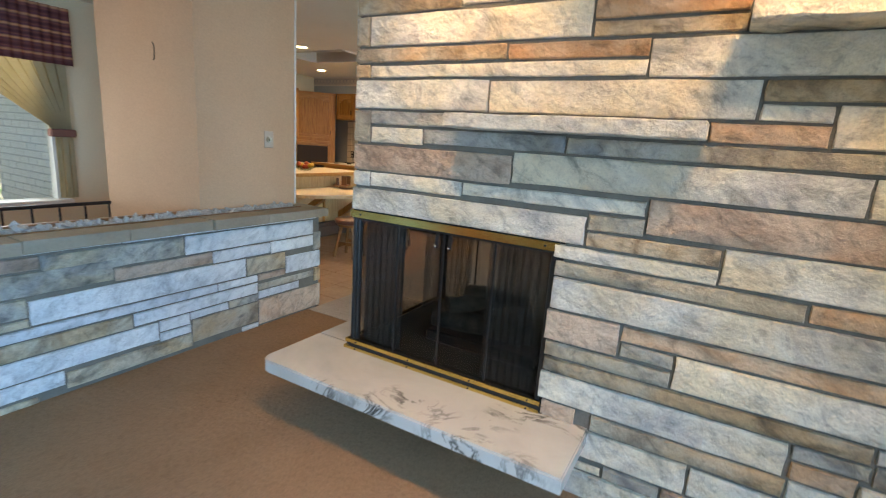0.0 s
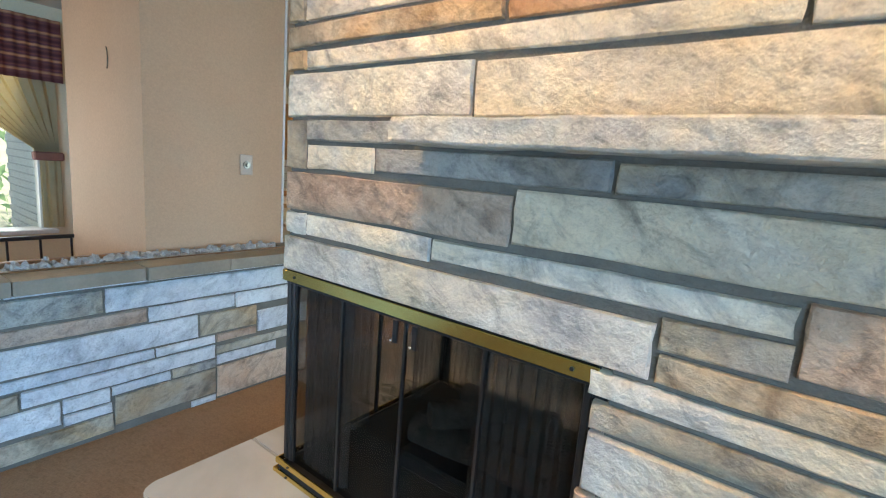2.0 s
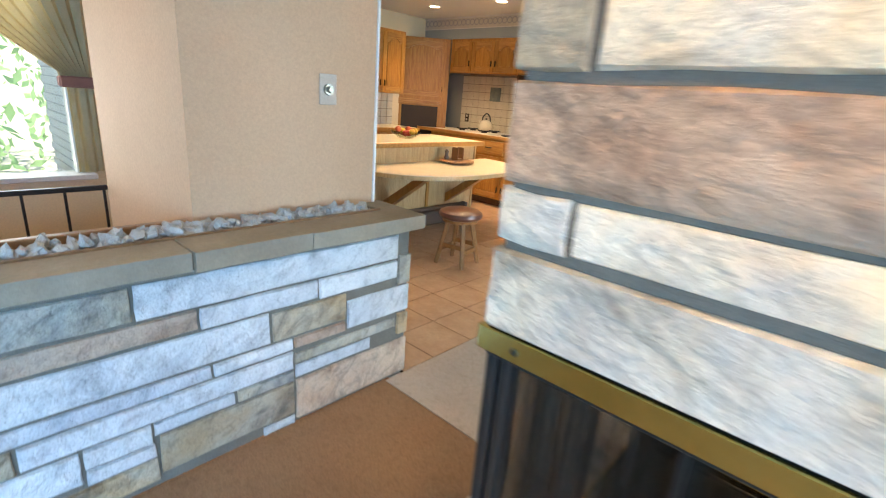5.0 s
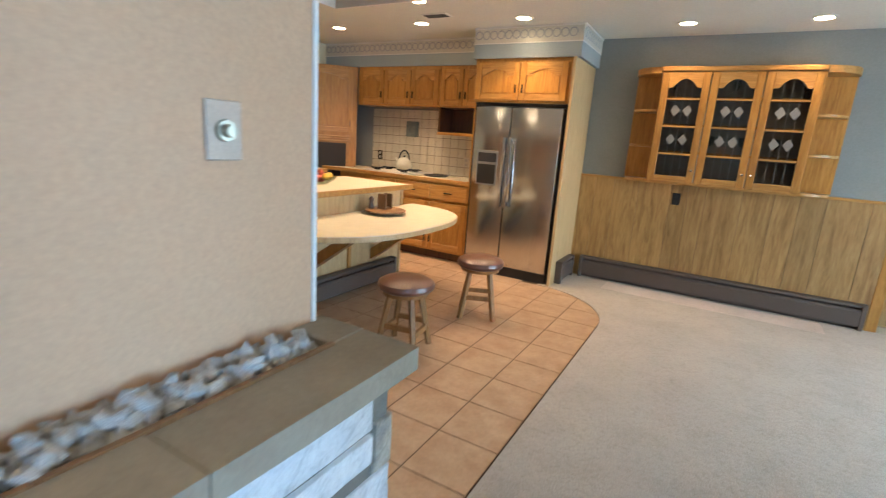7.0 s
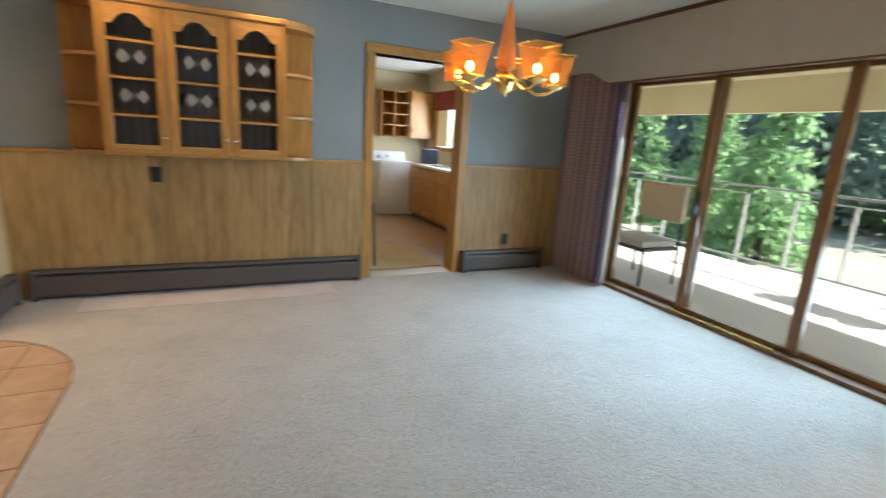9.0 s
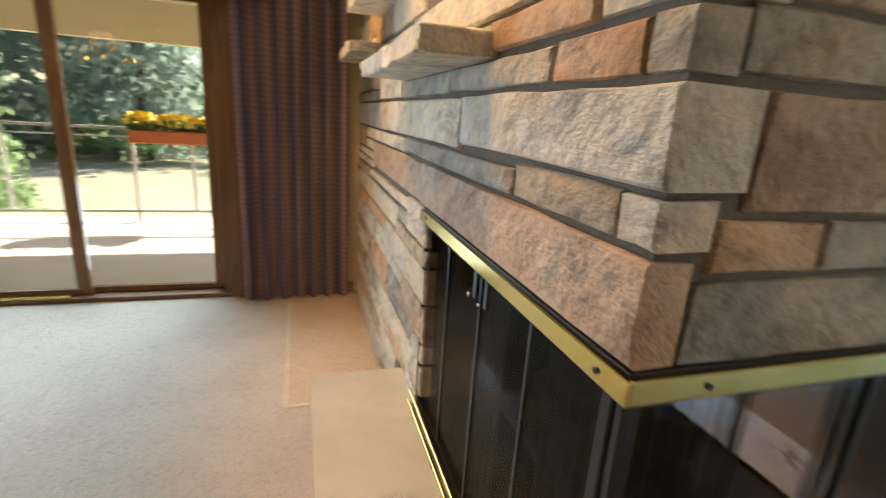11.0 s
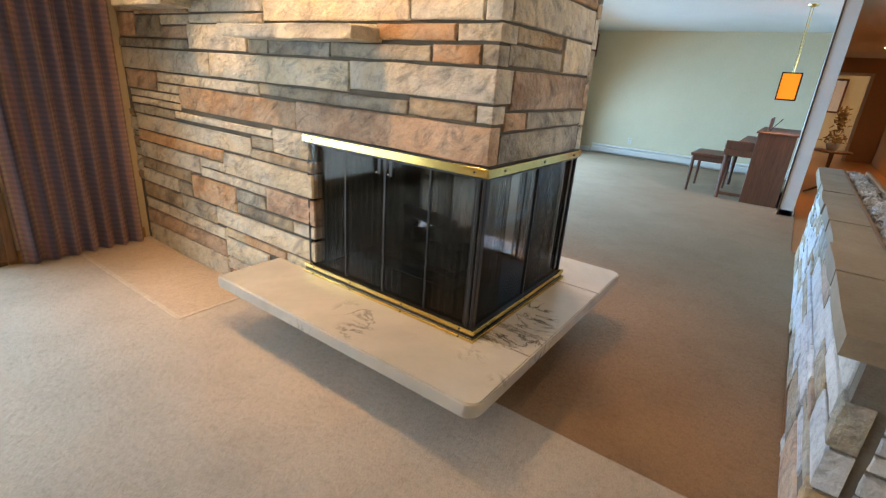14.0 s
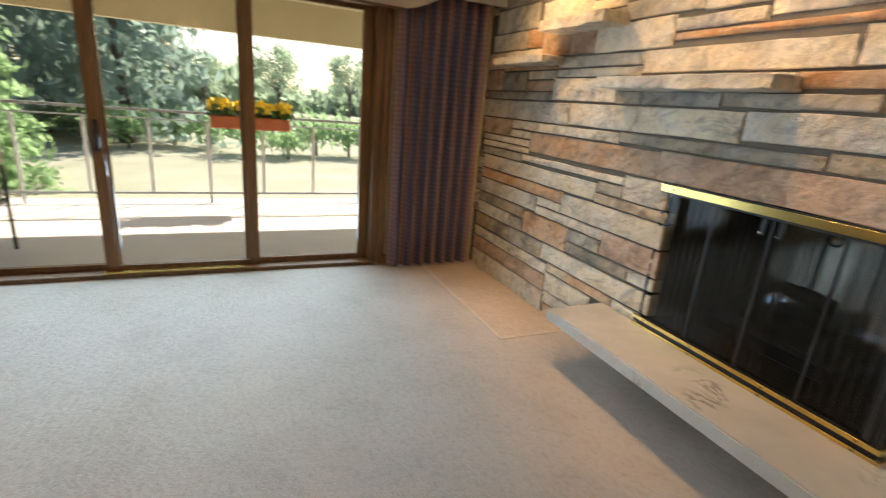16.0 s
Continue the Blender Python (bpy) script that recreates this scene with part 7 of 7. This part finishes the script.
# white gravel heaped in the trough
rng = random.Random(9)
shapes = []
for k in range(7):
    bm = bmesh.new()
    bmesh.ops.create_icosphere(bm, subdivisions=1, radius=1.0)
    for v in bm.verts:
        v.co *= rng.uniform(0.65, 1.15)
        v.co.z *= 0.7
    me = bpy.data.meshes.new("pebble")
    bm.to_mesh(me)
    bm.free()
    me.materials.append(GRAVEL)
    shapes.append(me)
gravel = thing("planter_gravel", "heap of rough white and grey landscape pebbles in the planter", "gravel", -1.39, 0, 0.808)
for k in range(300):
    y = rng.uniform(-1.0, 0.885)
    ob = new("pebble", shapes[k % 7])
    ob.parent = gravel
    s = rng.uniform(0.014, 0.030)
    ob.matrix_parent_inverse = gravel.matrix_basis.inverted()
    x = rng.triangular(-1.455, -1.325, -1.40)
    ob.matrix_basis = Matrix.LocRotScale((x, y, 0.816 + rng.uniform(0, 0.022) + (0.012 if -1.43 < x < -1.35 else 0)), Euler((rng.uniform(0, 6), rng.uniform(0, 6), rng.uniform(0, 6))), (s * rng.uniform(0.8, 1.5), s, s))
bm = bmesh.new()
for k in range(900):
    y = rng.uniform(-2.82, -0.9) if k < 420 else rng.uniform(-1.0, 0.885)
    s = rng.uniform(0.012, 0.026)
    stone_m = Matrix.LocRotScale((rng.triangular(-1.458, -1.322, -1.40), y, 0.812 + rng.uniform(0, 0.016)), Euler((rng.uniform(0, 6), rng.uniform(0, 6), 0)), (s * 1.3, s, s * 0.8))
    vs = [bm.verts.new(stone_m @ Vector(c)) for c in ((1, 0, 0), (-1, 0, 0), (0, 1, 0), (0, -1, 0), (0.2, 0.1, 1), (0, 0, -1))]
    for a, b, c in ((0, 2, 4), (2, 1, 4), (1, 3, 4), (3, 0, 4), (2, 0, 5), (1, 2, 5), (3, 1, 5), (0, 3, 5)):
        bm.faces.new((vs[a], vs[b], vs[c]))
tagged(part("pebble_bed", bm, GRAVEL, None), "small pale pebbles between the larger ones", "gravel", "", "stuff")

# terracotta tiles, cut to the curved edge
TILE = surf("terracotta_tile", (0.46, 0.275, 0.16), (0.60, 0.40, 0.26), 0.4, 7, 50, relief=0.08, depth=0.003, shift=30.0)
GROUT = surf("tile_grout", (0.10, 0.065, 0.04), (0.15, 0.10, 0.065), 0.9, 10, 80)
inside = [(-6, 0.9), (-1.184, 0.9), (-1.184, 3.75)] + [(x - 0.004, y) for x, y in ARC[1:]] + [(-6, 4.52)]
grout = structure("floor_tiles", poly([(-5.2, 1.0), (-1.18, 1.0), (-1.18, 3.75)] + ARC[1:] + [(-1.95, 5.25), (-5.2, 5.25)], -0.02, -0.003), GROUT, "terracotta tiled kitchen floor with dark grout", "floor")


def clip(points, region):
    for k in range(len(region)):
        (ax, ay), (bx, by) = region[k], region[(k + 1) % len(region)]
        kept = []
        for i in range(len(points)):
            p, q = points[i], points[(i + 1) % len(points)]
            dp, dq = (bx - ax) * (p[1] - ay) - (by - ay) * (p[0] - ax), (bx - ax) * (q[1] - ay) - (by - ay) * (q[0] - ax)
            if dp >= 0:
                kept.append(p)
            if dp * dq < 0:
                s = dp / (dp - dq)
                kept.append((p[0] + s * (q[0] - p[0]), p[1] + s * (q[1] - p[1])))
        points = kept
        if not points:
            return []
    return points


for i in range(-12, 2):
    for j in range(-3, 11):
        x0, y0, g = -1.50 + 0.312 * i, 1.845 + 0.315 * j, 0.0035
        sq = [(x0 + g, y0 + g), (x0 + 0.312 - g, y0 + g), (x0 + 0.312 - g, y0 + 0.315 - g), (x0 + g, y0 + 0.315 - g)]
        if x0 < -5.2 or y0 < 1.0 or y0 > 4.9:
            sq = clip(sq, [(-5.2, 1.0), (-1.184, 1.0), (-1.184, 5.2), (-5.2, 5.2)])
        if sq and max(x for x, y in sq) > -1.95:
            sq = clip(sq, inside)
        if len(sq) > 2 and max(x for x, y in sq) - min(x for x, y in sq) > 0.02:
            part("tile", prism(bmesh.new(), sq, -0.012, 0.0), TILE, grout)

# wainscot boards
rng = random.Random(3)
rails_of = structure("wainscot", box(boxed(-1.86, 0.735, 5.243, 5.2495, 0, 1.08), 1.765, E, 5.243, 5.2495, 0, 1.08), DARKWOOD, "vertical knotty board wainscot", "panelling")
for x0, x1 in ((-1.86, 0.735), (1.765, E)):
    x = x0
    while x < x1 - 0.01:
        w = min(rng.choice((0.15, 0.19, 0.24, 0.30)), x1 - x)
        part("plank", boxed(x + 0.0015, x + w - 0.0015, 5.232, 5.244, 0.0, 1.08), PANELLING, rails_of)
        x += w
    part("cap_rail", boxed(x0, x1, 5.222, 5.2495, 1.08, 1.105, 0.004), OAK_H, rails_of)
